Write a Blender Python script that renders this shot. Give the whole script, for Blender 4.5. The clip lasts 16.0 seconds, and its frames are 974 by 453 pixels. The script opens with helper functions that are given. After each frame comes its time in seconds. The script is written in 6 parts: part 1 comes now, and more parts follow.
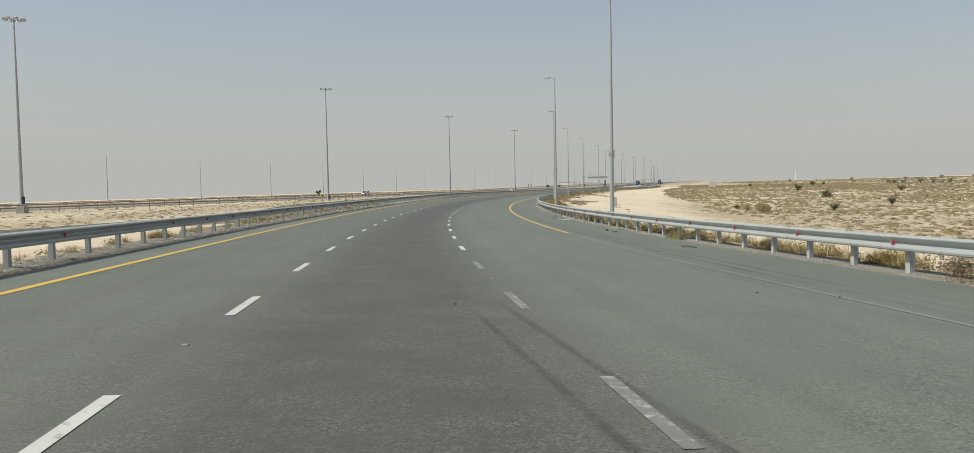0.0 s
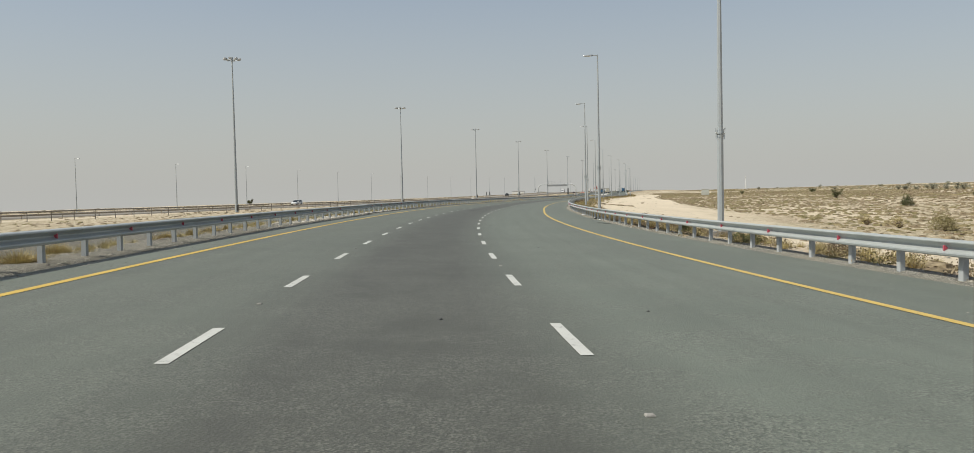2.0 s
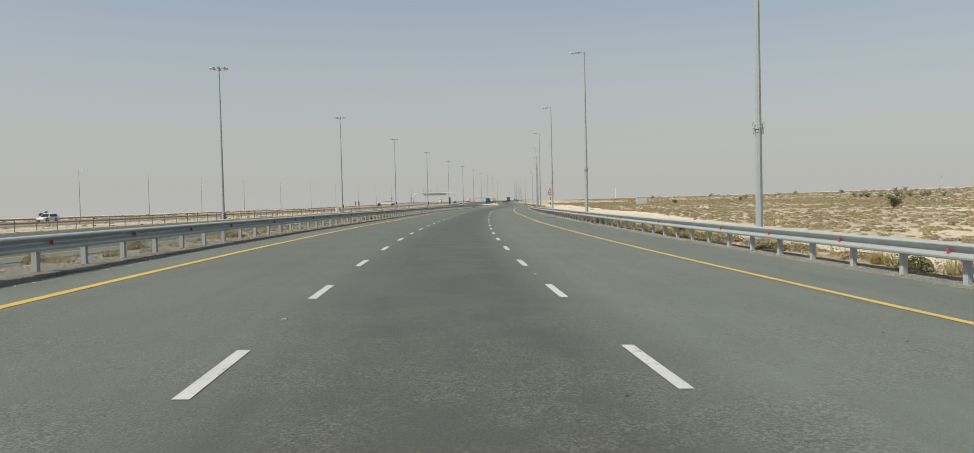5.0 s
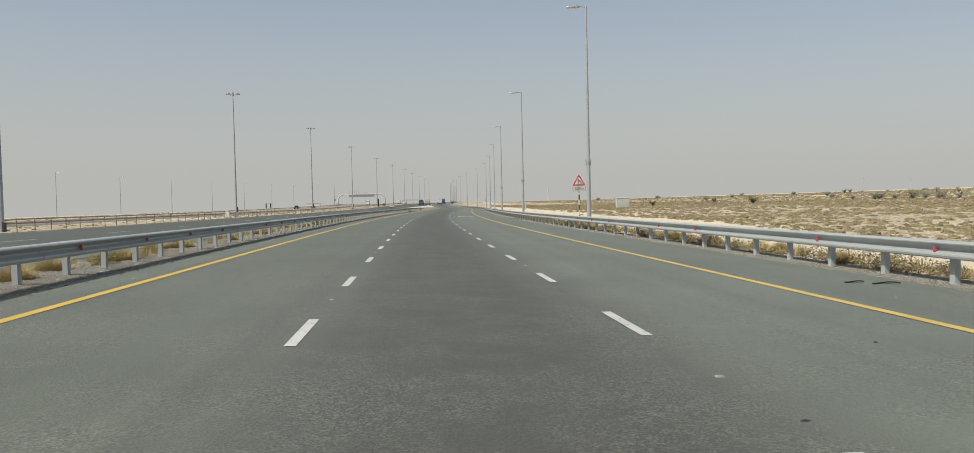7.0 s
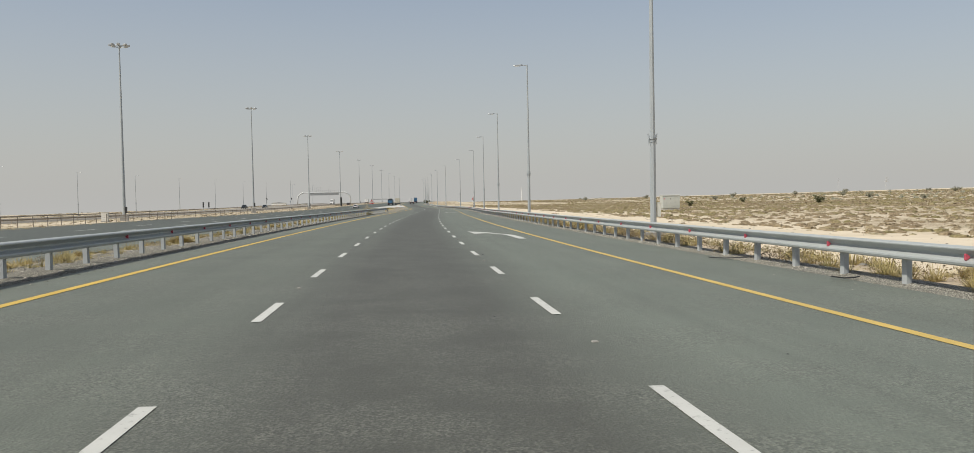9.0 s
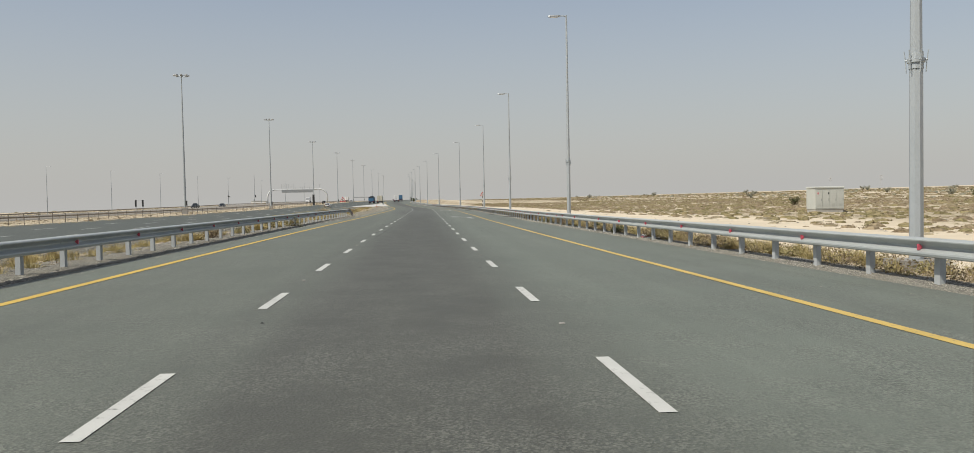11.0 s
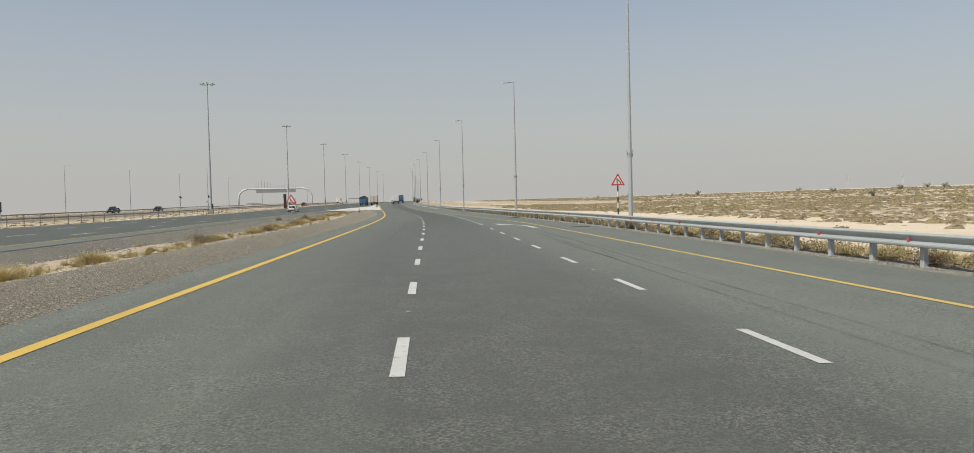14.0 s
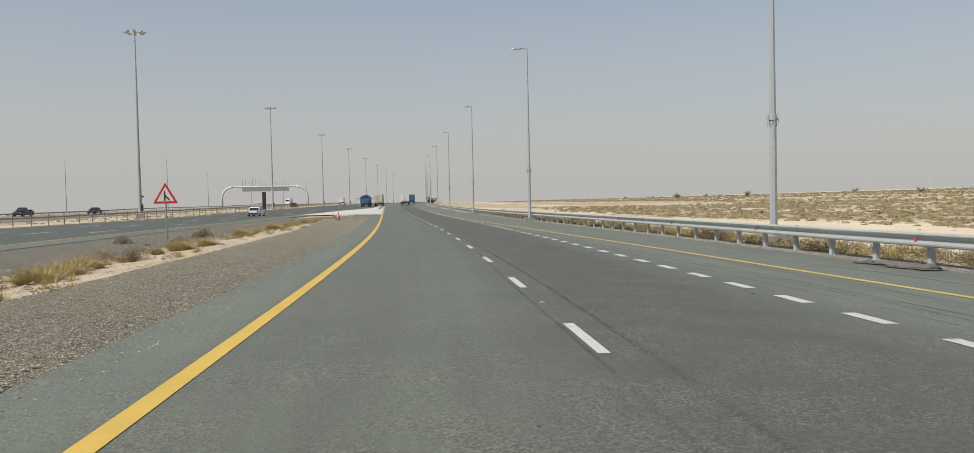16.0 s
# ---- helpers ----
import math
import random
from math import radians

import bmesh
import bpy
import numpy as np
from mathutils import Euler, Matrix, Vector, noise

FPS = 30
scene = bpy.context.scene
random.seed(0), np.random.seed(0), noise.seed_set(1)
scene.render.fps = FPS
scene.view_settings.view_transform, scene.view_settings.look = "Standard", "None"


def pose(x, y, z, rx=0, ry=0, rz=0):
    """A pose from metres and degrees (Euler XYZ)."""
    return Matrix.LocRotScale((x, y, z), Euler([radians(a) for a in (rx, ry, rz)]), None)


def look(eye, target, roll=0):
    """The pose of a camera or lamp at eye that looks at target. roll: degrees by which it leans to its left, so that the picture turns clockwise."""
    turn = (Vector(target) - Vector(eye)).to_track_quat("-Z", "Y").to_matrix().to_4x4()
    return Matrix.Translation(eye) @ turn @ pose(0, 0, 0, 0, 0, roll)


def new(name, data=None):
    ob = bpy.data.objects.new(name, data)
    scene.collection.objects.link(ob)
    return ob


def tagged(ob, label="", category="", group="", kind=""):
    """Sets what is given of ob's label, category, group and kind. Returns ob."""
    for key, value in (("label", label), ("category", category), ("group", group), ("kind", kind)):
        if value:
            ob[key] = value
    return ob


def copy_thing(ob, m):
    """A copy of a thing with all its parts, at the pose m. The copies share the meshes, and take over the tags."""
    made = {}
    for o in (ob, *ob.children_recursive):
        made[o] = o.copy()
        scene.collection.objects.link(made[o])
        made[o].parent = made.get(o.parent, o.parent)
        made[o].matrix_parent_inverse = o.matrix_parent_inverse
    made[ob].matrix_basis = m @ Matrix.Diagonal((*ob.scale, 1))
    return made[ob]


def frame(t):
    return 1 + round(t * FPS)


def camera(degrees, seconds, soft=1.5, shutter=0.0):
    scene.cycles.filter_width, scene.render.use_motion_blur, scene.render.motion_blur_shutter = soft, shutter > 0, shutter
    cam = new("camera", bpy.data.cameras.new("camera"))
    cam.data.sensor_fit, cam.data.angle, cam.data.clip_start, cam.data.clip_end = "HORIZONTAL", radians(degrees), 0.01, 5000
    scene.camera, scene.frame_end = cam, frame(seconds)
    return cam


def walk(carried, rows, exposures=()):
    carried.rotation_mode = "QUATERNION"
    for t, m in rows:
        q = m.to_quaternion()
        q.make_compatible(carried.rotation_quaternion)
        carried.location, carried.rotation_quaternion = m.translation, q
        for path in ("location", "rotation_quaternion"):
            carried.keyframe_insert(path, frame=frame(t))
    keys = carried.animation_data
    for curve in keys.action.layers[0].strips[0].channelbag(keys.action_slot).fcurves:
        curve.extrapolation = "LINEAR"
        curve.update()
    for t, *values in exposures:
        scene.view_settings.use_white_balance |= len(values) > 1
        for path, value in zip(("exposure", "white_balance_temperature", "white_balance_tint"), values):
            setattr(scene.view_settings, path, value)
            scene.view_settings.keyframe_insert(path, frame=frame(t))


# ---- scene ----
# ---------- camera and its walk ----------
ROWS = [
    (0.0, 34.092, 4.975, 2.640, 87.143, 0.989, 12.781),
    (0.5, 29.674, 18.561, 2.406, 87.306, 0.915, 12.262),
    (1.0, 25.420, 32.062, 2.232, 87.483, 0.930, 11.420),
    (1.5, 21.408, 45.706, 2.103, 87.608, 0.974, 10.394),
    (2.0, 17.697, 59.442, 2.002, 87.741, 1.105, 9.148),
    (2.5, 14.327, 73.264, 1.927, 87.919, 0.978, 7.597),
    (3.0, 11.433, 87.074, 1.876, 88.047, 1.101, 6.131),
    (3.5, 8.888, 100.977, 1.846, 88.143, 1.161, 4.593),
    (4.0, 6.767, 114.868, 1.825, 88.188, 1.227, 3.024),
    (4.5, 4.972, 128.888, 1.813, 88.243, 1.256, 1.484),
    (5, 3.513, 143.027, 1.810, 88.272, 1.232, -0.027),
    (5.5, 2.442, 157.276, 1.818, 88.285, 1.179, -1.487),
    (6, 1.755, 171.617, 1.822, 88.290, 1.120, -2.779),
    (6.5, 1.421, 186.029, 1.816, 88.296, 1.081, -3.995),
    (7.0, 1.285, 200.494, 1.802, 88.329, 1.166, -4.929),
    (7.5, 1.356, 214.930, 1.779, 88.314, 1.038, -5.648),
    (8.0, 1.588, 229.473, 1.749, 88.317, 1.006, -6.188),
    (8.5, 1.891, 244.098, 1.719, 88.255, 1.100, -6.604),
    (9.0, 2.214, 258.740, 1.691, 88.275, 1.000, -6.972),
    (9.5, 2.674, 273.405, 1.663, 88.243, 0.991, -7.365),
    (10, 3.219, 288.122, 1.640, 88.200, 0.982, -7.629),
    (10.5, 3.823, 302.857, 1.619, 88.160, 0.988, -7.815),
    (11, 4.453, 317.576, 1.600, 88.139, 1.024, -7.980),
    (11.5, 5.072, 332.250, 1.581, 88.153, 1.105, -8.140),
    (12.0, 5.747, 346.861, 1.557, 88.179, 1.227, -8.188),
    (12.5, 6.410, 361.536, 1.533, 88.226, 1.321, -8.175),
    (13.0, 7.049, 376.362, 1.509, 88.244, 1.182, -8.105),
    (13.5, 7.653, 391.150, 1.486, 88.253, 1.153, -7.979),
    (14.0, 8.210, 405.889, 1.467, 88.231, 1.275, -7.837),
    (14.5, 8.777, 420.656, 1.454, 88.263, 1.280, -7.661),
    (15.0, 9.283, 435.404, 1.448, 88.299, 1.263, -7.467),
    (15.5, 9.701, 450.184, 1.448, 88.328, 1.208, -7.298),
    (16.0, 10.088, 464.979, 1.448, 88.318, 1.132, -7.097),
]
cam = camera(61.3, 16.0, soft=0.8, shutter=0.0)
walk(cam, [(t, pose(x, y, z, rx, ry, rz)) for t, x, y, z, rx, ry, rz in ROWS], exposures=[(0.0, 0.0, 6450, 6), (4.0, 0.0, 6450, 6), (8.0, 0.0, 6450, 7.5), (12.0, 0.0, 6450, 8.5), (16.0, 0.0, 6450, 8.5)])

# ---------- world and sun ----------
SUN_ELEVATION, SUN_AZIMUTH = 52.0, -118.0   # azimuth: degrees clockwise from +y to where the sun stands
world = bpy.data.worlds.new("hazy_sky")
scene.world = world
world.use_nodes = True
wt = world.node_tree
sky = wt.nodes.new("ShaderNodeTexSky")
sky.sky_type = 'NISHITA'
sky.sun_disc = False
sky.sun_elevation = radians(SUN_ELEVATION)
sky.sun_rotation = radians(SUN_AZIMUTH)
sky.air_density, sky.dust_density, sky.ozone_density, sky.altitude = 1.0, 1.5, 1.0, 0.0
# dust hangs in the air all round and thickens evenly towards the horizon
wc = wt.nodes.new("ShaderNodeTexCoord")
wz = wt.nodes.new("ShaderNodeSeparateXYZ")
wt.links.new(wc.outputs["Generated"], wz.inputs[0])
dust = wt.nodes.new("ShaderNodeValToRGB")
dust.color_ramp.elements[0].position, dust.color_ramp.elements[0].color = 0.0, (0.97, 0.97, 0.97, 1)
dust.color_ramp.elements[1].position, dust.color_ramp.elements[1].color = 0.9, (0.30, 0.30, 0.30, 1)
mid = dust.color_ramp.elements.new(0.24)
mid.color = (0.42, 0.42, 0.42, 1)
wt.links.new(wz.outputs[2], dust.inputs[0])
air = wt.nodes.new("ShaderNodeMix")
air.data_type = 'RGBA'
air.inputs[7].default_value = (4.26, 4.15, 4.00, 1)
wt.links.new(dust.outputs[0], air.inputs[0])
wt.links.new(sky.outputs[0], air.inputs[6])
wt.nodes["Background"].inputs[1].default_value = 0.115
wt.links.new(air.outputs[2], wt.nodes["Background"].inputs[0])
sun_data = bpy.data.lights.new("sun", 'SUN')
sun_data.energy, sun_data.angle, sun_data.color = 4.6, radians(1.2), (1.0, 0.94, 0.84)
sun = new("sun", sun_data)
sa, se = radians(SUN_AZIMUTH), radians(SUN_ELEVATION)
sun.matrix_world = look((0, 0, 60), Vector((0, 0, 60)) - Vector((math.sin(sa) * math.cos(se), math.cos(sa) * math.cos(se), math.sin(se))))


# ---------- materials ----------
ALBEDO_SCALE = 0.85   # every base colour scaled down to balance the stronger sun


class Mat:
    """A node material under construction; each method adds nodes and returns a socket."""

    def __init__(self, name, rough=0.8, metal=0.0, spec=0.5):
        self.m = bpy.data.materials.new(name)
        self.m.use_nodes = True
        self.t = self.m.node_tree
        self.b = self.t.nodes["Principled BSDF"]
        self.b.inputs["Roughness"].default_value = rough
        self.b.inputs["Metallic"].default_value = metal
        self.b.inputs["Specular IOR Level"].default_value = spec

    def node(self, kind, **kw):
        n = self.t.nodes.new(kind)
        for k, v in kw.items():
            n.inputs[k.replace("_", " ")].default_value = v
        return n

    def link(self, a, b):
        self.t.links.new(a, b)

    def place(self, kind="Object", scale=(1, 1, 1)):
        c = self.node("ShaderNodeTexCoord")
        m = self.node("ShaderNodeMapping")
        m.inputs["Scale"].default_value = scale
        self.link(c.outputs[kind], m.inputs["Vector"])
        return m.outputs[0]

    def noise(self, scale, detail=4.0, rough=0.6, at=None):
        n = self.node("ShaderNodeTexNoise", Scale=scale, Detail=detail, Roughness=rough)
        self.link(at or self.place(), n.inputs["Vector"])
        return n.outputs["Fac"]

    def voronoi(self, scale, at=None, out="Distance"):
        n = self.node("ShaderNodeTexVoronoi", Scale=scale)
        self.link(at or self.place(), n.inputs["Vector"])
        return n.outputs[out]

    def ramp(self, fac, *stops):
        n = self.node("ShaderNodeValToRGB")
        r = n.color_ramp.elements
        while len(r) < len(stops):
            r.new(0.5)
        for e, (p, c) in zip(r, stops):
            e.position = p
            e.color = (c, c, c, 1) if isinstance(c, (int, float)) else (*c, 1)
        self.link(fac, n.inputs[0])
        return n.outputs[0]

    def mix(self, fac, a, b, mode='MIX'):
        n = self.t.nodes.new("ShaderNodeMix")
        n.data_type, n.blend_type = 'RGBA', mode
        for v, i in ((fac, 0), (a, 6), (b, 7)):
            if isinstance(v, (int, float)):
                n.inputs[i].default_value = v if i == 0 else (v, v, v, 1)
            elif isinstance(v, tuple):
                n.inputs[i].default_value = (*v, 1)
            else:
                self.link(v, n.inputs[i])
        return n.outputs[2]

    def math(self, op, a, b=0.0):
        n = self.t.nodes.new("ShaderNodeMath")
        n.operation = op
        for v, i in ((a, 0), (b, 1)):
            if isinstance(v, (int, float)):
                n.inputs[i].default_value = v
            else:
                self.link(v, n.inputs[i])
        return n.outputs[0]

    def random(self):
        return self.node("ShaderNodeObjectInfo").outputs["Random"]

    def island(self):
        return self.node("ShaderNodeNewGeometry").outputs["Random Per Island"]

    def done(self, color, bump=None, strength=0.3, distance=0.01, rough=None):
        if isinstance(color, tuple):
            self.b.inputs["Base Color"].default_value = (*(c * ALBEDO_SCALE for c in color), 1)
        else:
            self.link(self.mix(1.0, color, ALBEDO_SCALE, 'MULTIPLY'), self.b.inputs["Base Color"])
        if bump is not None:
            n = self.node("ShaderNodeBump", Strength=strength, Distance=distance)
            self.link(bump, n.inputs["Height"])
            self.link(n.outputs[0], self.b.inputs["Normal"])
        if rough is not None:
            self.link(rough, self.b.inputs["Roughness"])
        return self.m


def asphalt_material(name, dark_lane=True, tone=1.0):
    m = Mat(name, 0.62, spec=0.5)
    uv = m.place("UV")
    sep = m.node("ShaderNodeSeparateXYZ")
    m.link(uv, sep.inputs[0])
    grain = m.noise(60.0, 3.0, 0.75)
    stone = m.voronoi(40.0)
    patch = m.noise(0.35, 4.0, 0.6)
    streak = m.noise(1.0, 4.0, 0.6, m.place("UV", (0.03, 1.6, 1)))
    base = m.mix(m.ramp(patch, (0.35, 0.0), (0.7, 1.0)), (0.152, 0.171, 0.145), (0.188, 0.209, 0.178))
    if dark_lane:
        # the worn middle lane is darker than the lanes beside it
        wob = m.math('ADD', sep.outputs[1], m.math('MULTIPLY', m.math('SUBTRACT', streak, 0.5), 1.4))
        # towards the merge the first lane is worn as well
        wide = m.math('MULTIPLY', m.ramp(m.math('MULTIPLY', sep.outputs[0], 0.001), (0.400, 0.0), (0.430, 1.0), (0.448, 1.0), (0.480, 0.12)), 2.2)
        inner = m.ramp(m.math('MULTIPLY', m.math('ADD', m.math('ADD', wob, wide), 6.0), 1 / 18.0), (0.29, 0.0), (0.385, 1.0))
        outer = m.ramp(m.math('MULTIPLY', m.math('ADD', wob, 6.0), 1 / 18.0), (0.49, 1.0), (0.58, 0.0))
        lane = m.math('MULTIPLY', inner, outer)
        base = m.mix(m.ramp(m.math('MULTIPLY', m.math('ADD', wob, 6.0), 1 / 18.0), (0.10, 0.0), (0.14, 1.0), (0.28, 1.0), (0.40, 0.0)), base, m.mix(1.0, base, (0.82, 0.805, 0.79), 'MULTIPLY'))
        base = m.mix(m.math('MULTIPLY', lane, 0.96), base, m.mix(m.math('MULTIPLY', wide, 0.45), (0.072, 0.071, 0.060), (0.096, 0.098, 0.090)))
    base = m.mix(m.math('MULTIPLY', m.ramp(streak, (0.4, 0.0), (0.75, 1.0)), 0.40), base, (0.080, 0.081, 0.072))
    pits = m.noise(0.9, 5.0, 0.7)
    rough_spots = m.ramp(pits, (0.40, 0.16), (0.60, 1.0))
    if dark_lane:
        rough_spots = m.math('ADD', rough_spots, m.math('MULTIPLY', wide, 0.2))
    chips = m.voronoi(40.0, out="Color")
    base = m.mix(m.math('MULTIPLY', m.ramp(grain, (0.47, 0.0), (0.60, 1.0)), m.math('MULTIPLY', rough_spots, 0.30)), base, (0.34, 0.345, 0.30))
    base = m.mix(m.math('MULTIPLY', m.ramp(chips, (0.38, 1.0), (0.55, 0.0)), m.math('MULTIPLY', rough_spots, 0.36)), base, (0.040, 0.042, 0.036))
    # bare chips of pale and dark aggregate
    bare = m.voronoi(58.0, out="Color")
    base = m.mix(m.math('MULTIPLY', m.ramp(bare, (0.60, 0.0), (0.68, 1.0)), m.math('MULTIPLY', rough_spots, 0.20)), base, (0.42, 0.425, 0.37))
    base = m.mix(m.math('MULTIPLY', m.ramp(bare, (0.34, 1.0), (0.42, 0.0)), m.math('MULTIPLY', rough_spots, 0.22)), base, (0.03, 0.031, 0.027))
    # cracks and dark tar specks, with clean stretches between them
    spot = m.ramp(m.noise(2.6, 6.0, 0.75), (0.66, 0.0), (0.72, 1.0))
    base = m.mix(m.math('MULTIPLY', spot, 0.22), base, (0.06, 0.062, 0.06))
    base = m.mix(1.0, base, (0.895 * tone, 0.90 * tone, 0.855 * tone), 'MULTIPLY')
    return m.done(base, m.math('ADD', grain, stone), 0.42, 0.008)


def sand_material():
    m = Mat("sandy_desert", 0.95, spec=0.1)
    big = m.noise(0.02, 5.0, 0.6)
    mid = m.noise(0.25, 6.0, 0.65)
    fine = m.noise(14.0, 4.0, 0.7)
    base = m.mix(m.ramp(big, (0.35, 0.0), (0.65, 1.0)), (0.65, 0.555, 0.41), (0.74, 0.645, 0.50))
    base = m.mix(m.math('MULTIPLY', m.ramp(mid, (0.4, 0.0), (0.62, 1.0)), 0.5), base, (0.54, 0.455, 0.335))
    base = m.mix(m.math('MULTIPLY', m.ramp(fine, (0.35, 0.0), (0.7, 1.0)), 0.3), base, (0.70, 0.60, 0.47))
    # thin dry ground cover in long bands away from the road
    uv = m.place("UV")
    sep = m.node("ShaderNodeSeparateXYZ")
    m.link(uv, sep.inputs[0])
    off = m.ramp(m.math('MULTIPLY', m.math('ADD', m.math('ADD', m.math('ABSOLUTE', sep.outputs[1]), m.math('MULTIPLY', m.ramp(m.math('MULTIPLY', sep.outputs[0], 0.001), (0.50, 0.0), (0.60, 1.0)), 22.0)), m.math('MULTIPLY', m.noise(0.05, 3.0), 9.0)), 0.01), (0.34, 0.0), (0.41, 1.0))
    band = m.ramp(m.noise(1.0, 5.0, 0.62, m.place("UV", (0.012, 0.07, 1))), (0.36, 0.30), (0.52, 1.0))
    tuft = m.ramp(m.noise(2.2, 5.0, 0.78), (0.40, 0.0), (0.56, 1.0))
    cover = m.mix(m.ramp(m.noise(0.06, 4.0), (0.42, 0.0), (0.58, 1.0)), (0.190, 0.160, 0.080), (0.225, 0.172, 0.105))
    # cover thins far out, paling the ground to stand in for haze
    off = m.math('MULTIPLY', off, m.ramp(m.math('MULTIPLY', m.math('ABSOLUTE', sep.outputs[1]), 0.001), (0.12, 1.0), (0.50, 0.30)))
    # trodden brown earth beside the carriageways
    earth = m.math('MULTIPLY', m.ramp(m.math('MULTIPLY', m.math('ADD', sep.outputs[1], 40.0), 0.025), (0.45, 0.0), (0.62, 1.0), (0.86, 1.0), (0.90, 0.0)), m.ramp(m.noise(0.5, 5.0, 0.7), (0.30, 0.35), (0.60, 0.95)))
    rail_side = m.math('MULTIPLY', m.ramp(m.math('MULTIPLY', sep.outputs[1], 0.05), (0.45, 0.0), (0.50, 1.0), (0.62, 1.0), (0.76, 0.0)), m.ramp(m.noise(0.6, 5.0, 0.7), (0.30, 0.3), (0.58, 0.95)))
    base = m.mix(m.math('MAXIMUM', earth, rail_side), base, (0.43, 0.345, 0.25))
    base = m.mix(m.math('MULTIPLY', m.math('MULTIPLY', off, band), m.math('MULTIPLY', tuft, 0.9)), base, cover)
    return m.done(base, m.math('ADD', m.math('MULTIPLY', mid, 2.0), fine), 0.5, 0.05)


def gravel_material(name, tone, warm=0.0):
    m = Mat(name, 0.95, spec=0.15)
    peb = m.voronoi(44.0)
    col = m.voronoi(44.0, out="Color")
    fine = m.noise(40.0, 3.0, 0.7)
    big = m.noise(0.5, 4.0, 0.6)
    base = m.mix(m.math('MULTIPLY', m.ramp(col, (0.36, 0.0), (0.66, 1.0)), 1.0), (0.120, 0.115, 0.102), (0.485, 0.46, 0.405))
    base = m.mix(m.math('MULTIPLY', m.ramp(big, (0.4, 0.0), (0.7, 1.0)), 0.55), base, (0.35, 0.31, 0.245))
    # darkened between the pebbles, painting in the shade of the gaps
    base = m.mix(m.math('MULTIPLY', m.ramp(peb, (0.34, 0.0), (0.6, 1.0)), 0.6), base, (0.06, 0.056, 0.048))
    base = m.mix(m.math('MULTIPLY', fine, 0.3), base, (0.12, 0.105, 0.085))
    base = m.mix(1.0, base, (tone * (1 + 0.5 * warm), tone * 1.01, tone * (0.98 - warm)), 'MULTIPLY')
    return m.done(base, m.math('ADD', peb, fine), 0.9, 0.03)


def plain(name, color, rough=0.6, metal=0.0, vary=0.15, scale=6.0, spec=0.5, bump=0.1, shift=0.0):
    """Paint, metal, concrete and the like: a colour with two scales of wear."""
    m = Mat(name, rough, metal, spec)
    big, fine = m.noise(scale * 0.25, 4.0), m.noise(scale * 6, 3.0, 0.7)
    dark = tuple(c * (1 - 2 * vary) for c in color)
    base = m.mix(m.ramp(big, (0.35, 0.0), (0.7, 1.0)), color, tuple(c * (1 - vary) for c in color))
    base = m.mix(m.math('MULTIPLY', m.ramp(fine, (0.5, 0.0), (0.75, 1.0)), 0.5), base, dark)
    if shift:
        base = m.mix(m.math('MULTIPLY', m.random(), shift), base, tuple(min(1.0, c * 1.35 + 0.02) for c in color))
    r = m.math('ADD', m.math('MULTIPLY', big, 0.25), rough - 0.12)
    return m.done(base, fine, bump, 0.004, r)


def road_paint(name, color, wear):
    """Thermoplastic road paint, worn through in spots."""
    m = Mat(name, 0.6, spec=0.4)
    worn = m.ramp(m.noise(9.0, 6.0, 0.75), (wear - 0.06, 0.0), (wear + 0.05, 1.0))
    dirt = m.noise(0.9, 4.0, 0.6)
    base = m.mix(m.math('MULTIPLY', m.ramp(dirt, (0.4, 0.0), (0.75, 1.0)), 0.4), color, tuple(c * 0.6 for c in color))
    base = m.mix(m.math('MULTIPLY', worn, 0.8), base, (0.13, 0.135, 0.125))
    return m.done(base, m.noise(30.0, 3.0), 0.3, 0.004)


def leaf_material(name, a, b, dry):
    m = Mat(name, 0.85, spec=0.15)
    c = m.mix(m.island(), a, b)
    c = m.mix(m.math('MULTIPLY', m.ramp(m.noise(0.6, 3.0), (0.45, 0.0), (0.6, 1.0)), 0.7), c, dry)
    # dark noise mottling, shade between the leaves painted into the colour
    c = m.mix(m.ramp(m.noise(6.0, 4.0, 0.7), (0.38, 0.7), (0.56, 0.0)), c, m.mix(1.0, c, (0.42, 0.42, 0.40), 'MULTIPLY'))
    return m.done(c)


ASPHALT = asphalt_material("ramp_asphalt")
ASPHALT_MAIN = asphalt_material("highway_asphalt", False, 0.54)
ASPHALT_SHOULDER = asphalt_material("shoulder_asphalt", False, 0.92)
SAND = sand_material()
GRAVEL = gravel_material("roadside_gravel", 1.25)
LIGHT_GRAVEL = gravel_material("pale_gravel", 1.5)
GORE_GRAVEL = gravel_material("gore_gravel", 1.12, 0.06)
DARK_GRAVEL = gravel_material("dark_gravel", 1.0)
WHITE_PAINT = road_paint("white_road_paint", (0.58, 0.58, 0.54), 0.62)
DASH_PAINT = road_paint("pale_lane_paint", (0.62, 0.62, 0.58), 0.68)
WORN_PAINT = road_paint("worn_road_paint", (0.42, 0.42, 0.39), 0.44)
GONE_PAINT = road_paint("nearly_gone_road_paint", (0.25, 0.257, 0.225), 0.58)
YELLOW_PAINT = road_paint("yellow_road_paint", (0.64, 0.435, 0.085), 0.68)
BEAM = plain("galvanised_beam", (0.465, 0.49, 0.48), 0.48, 0.2, 0.12, 3.0)
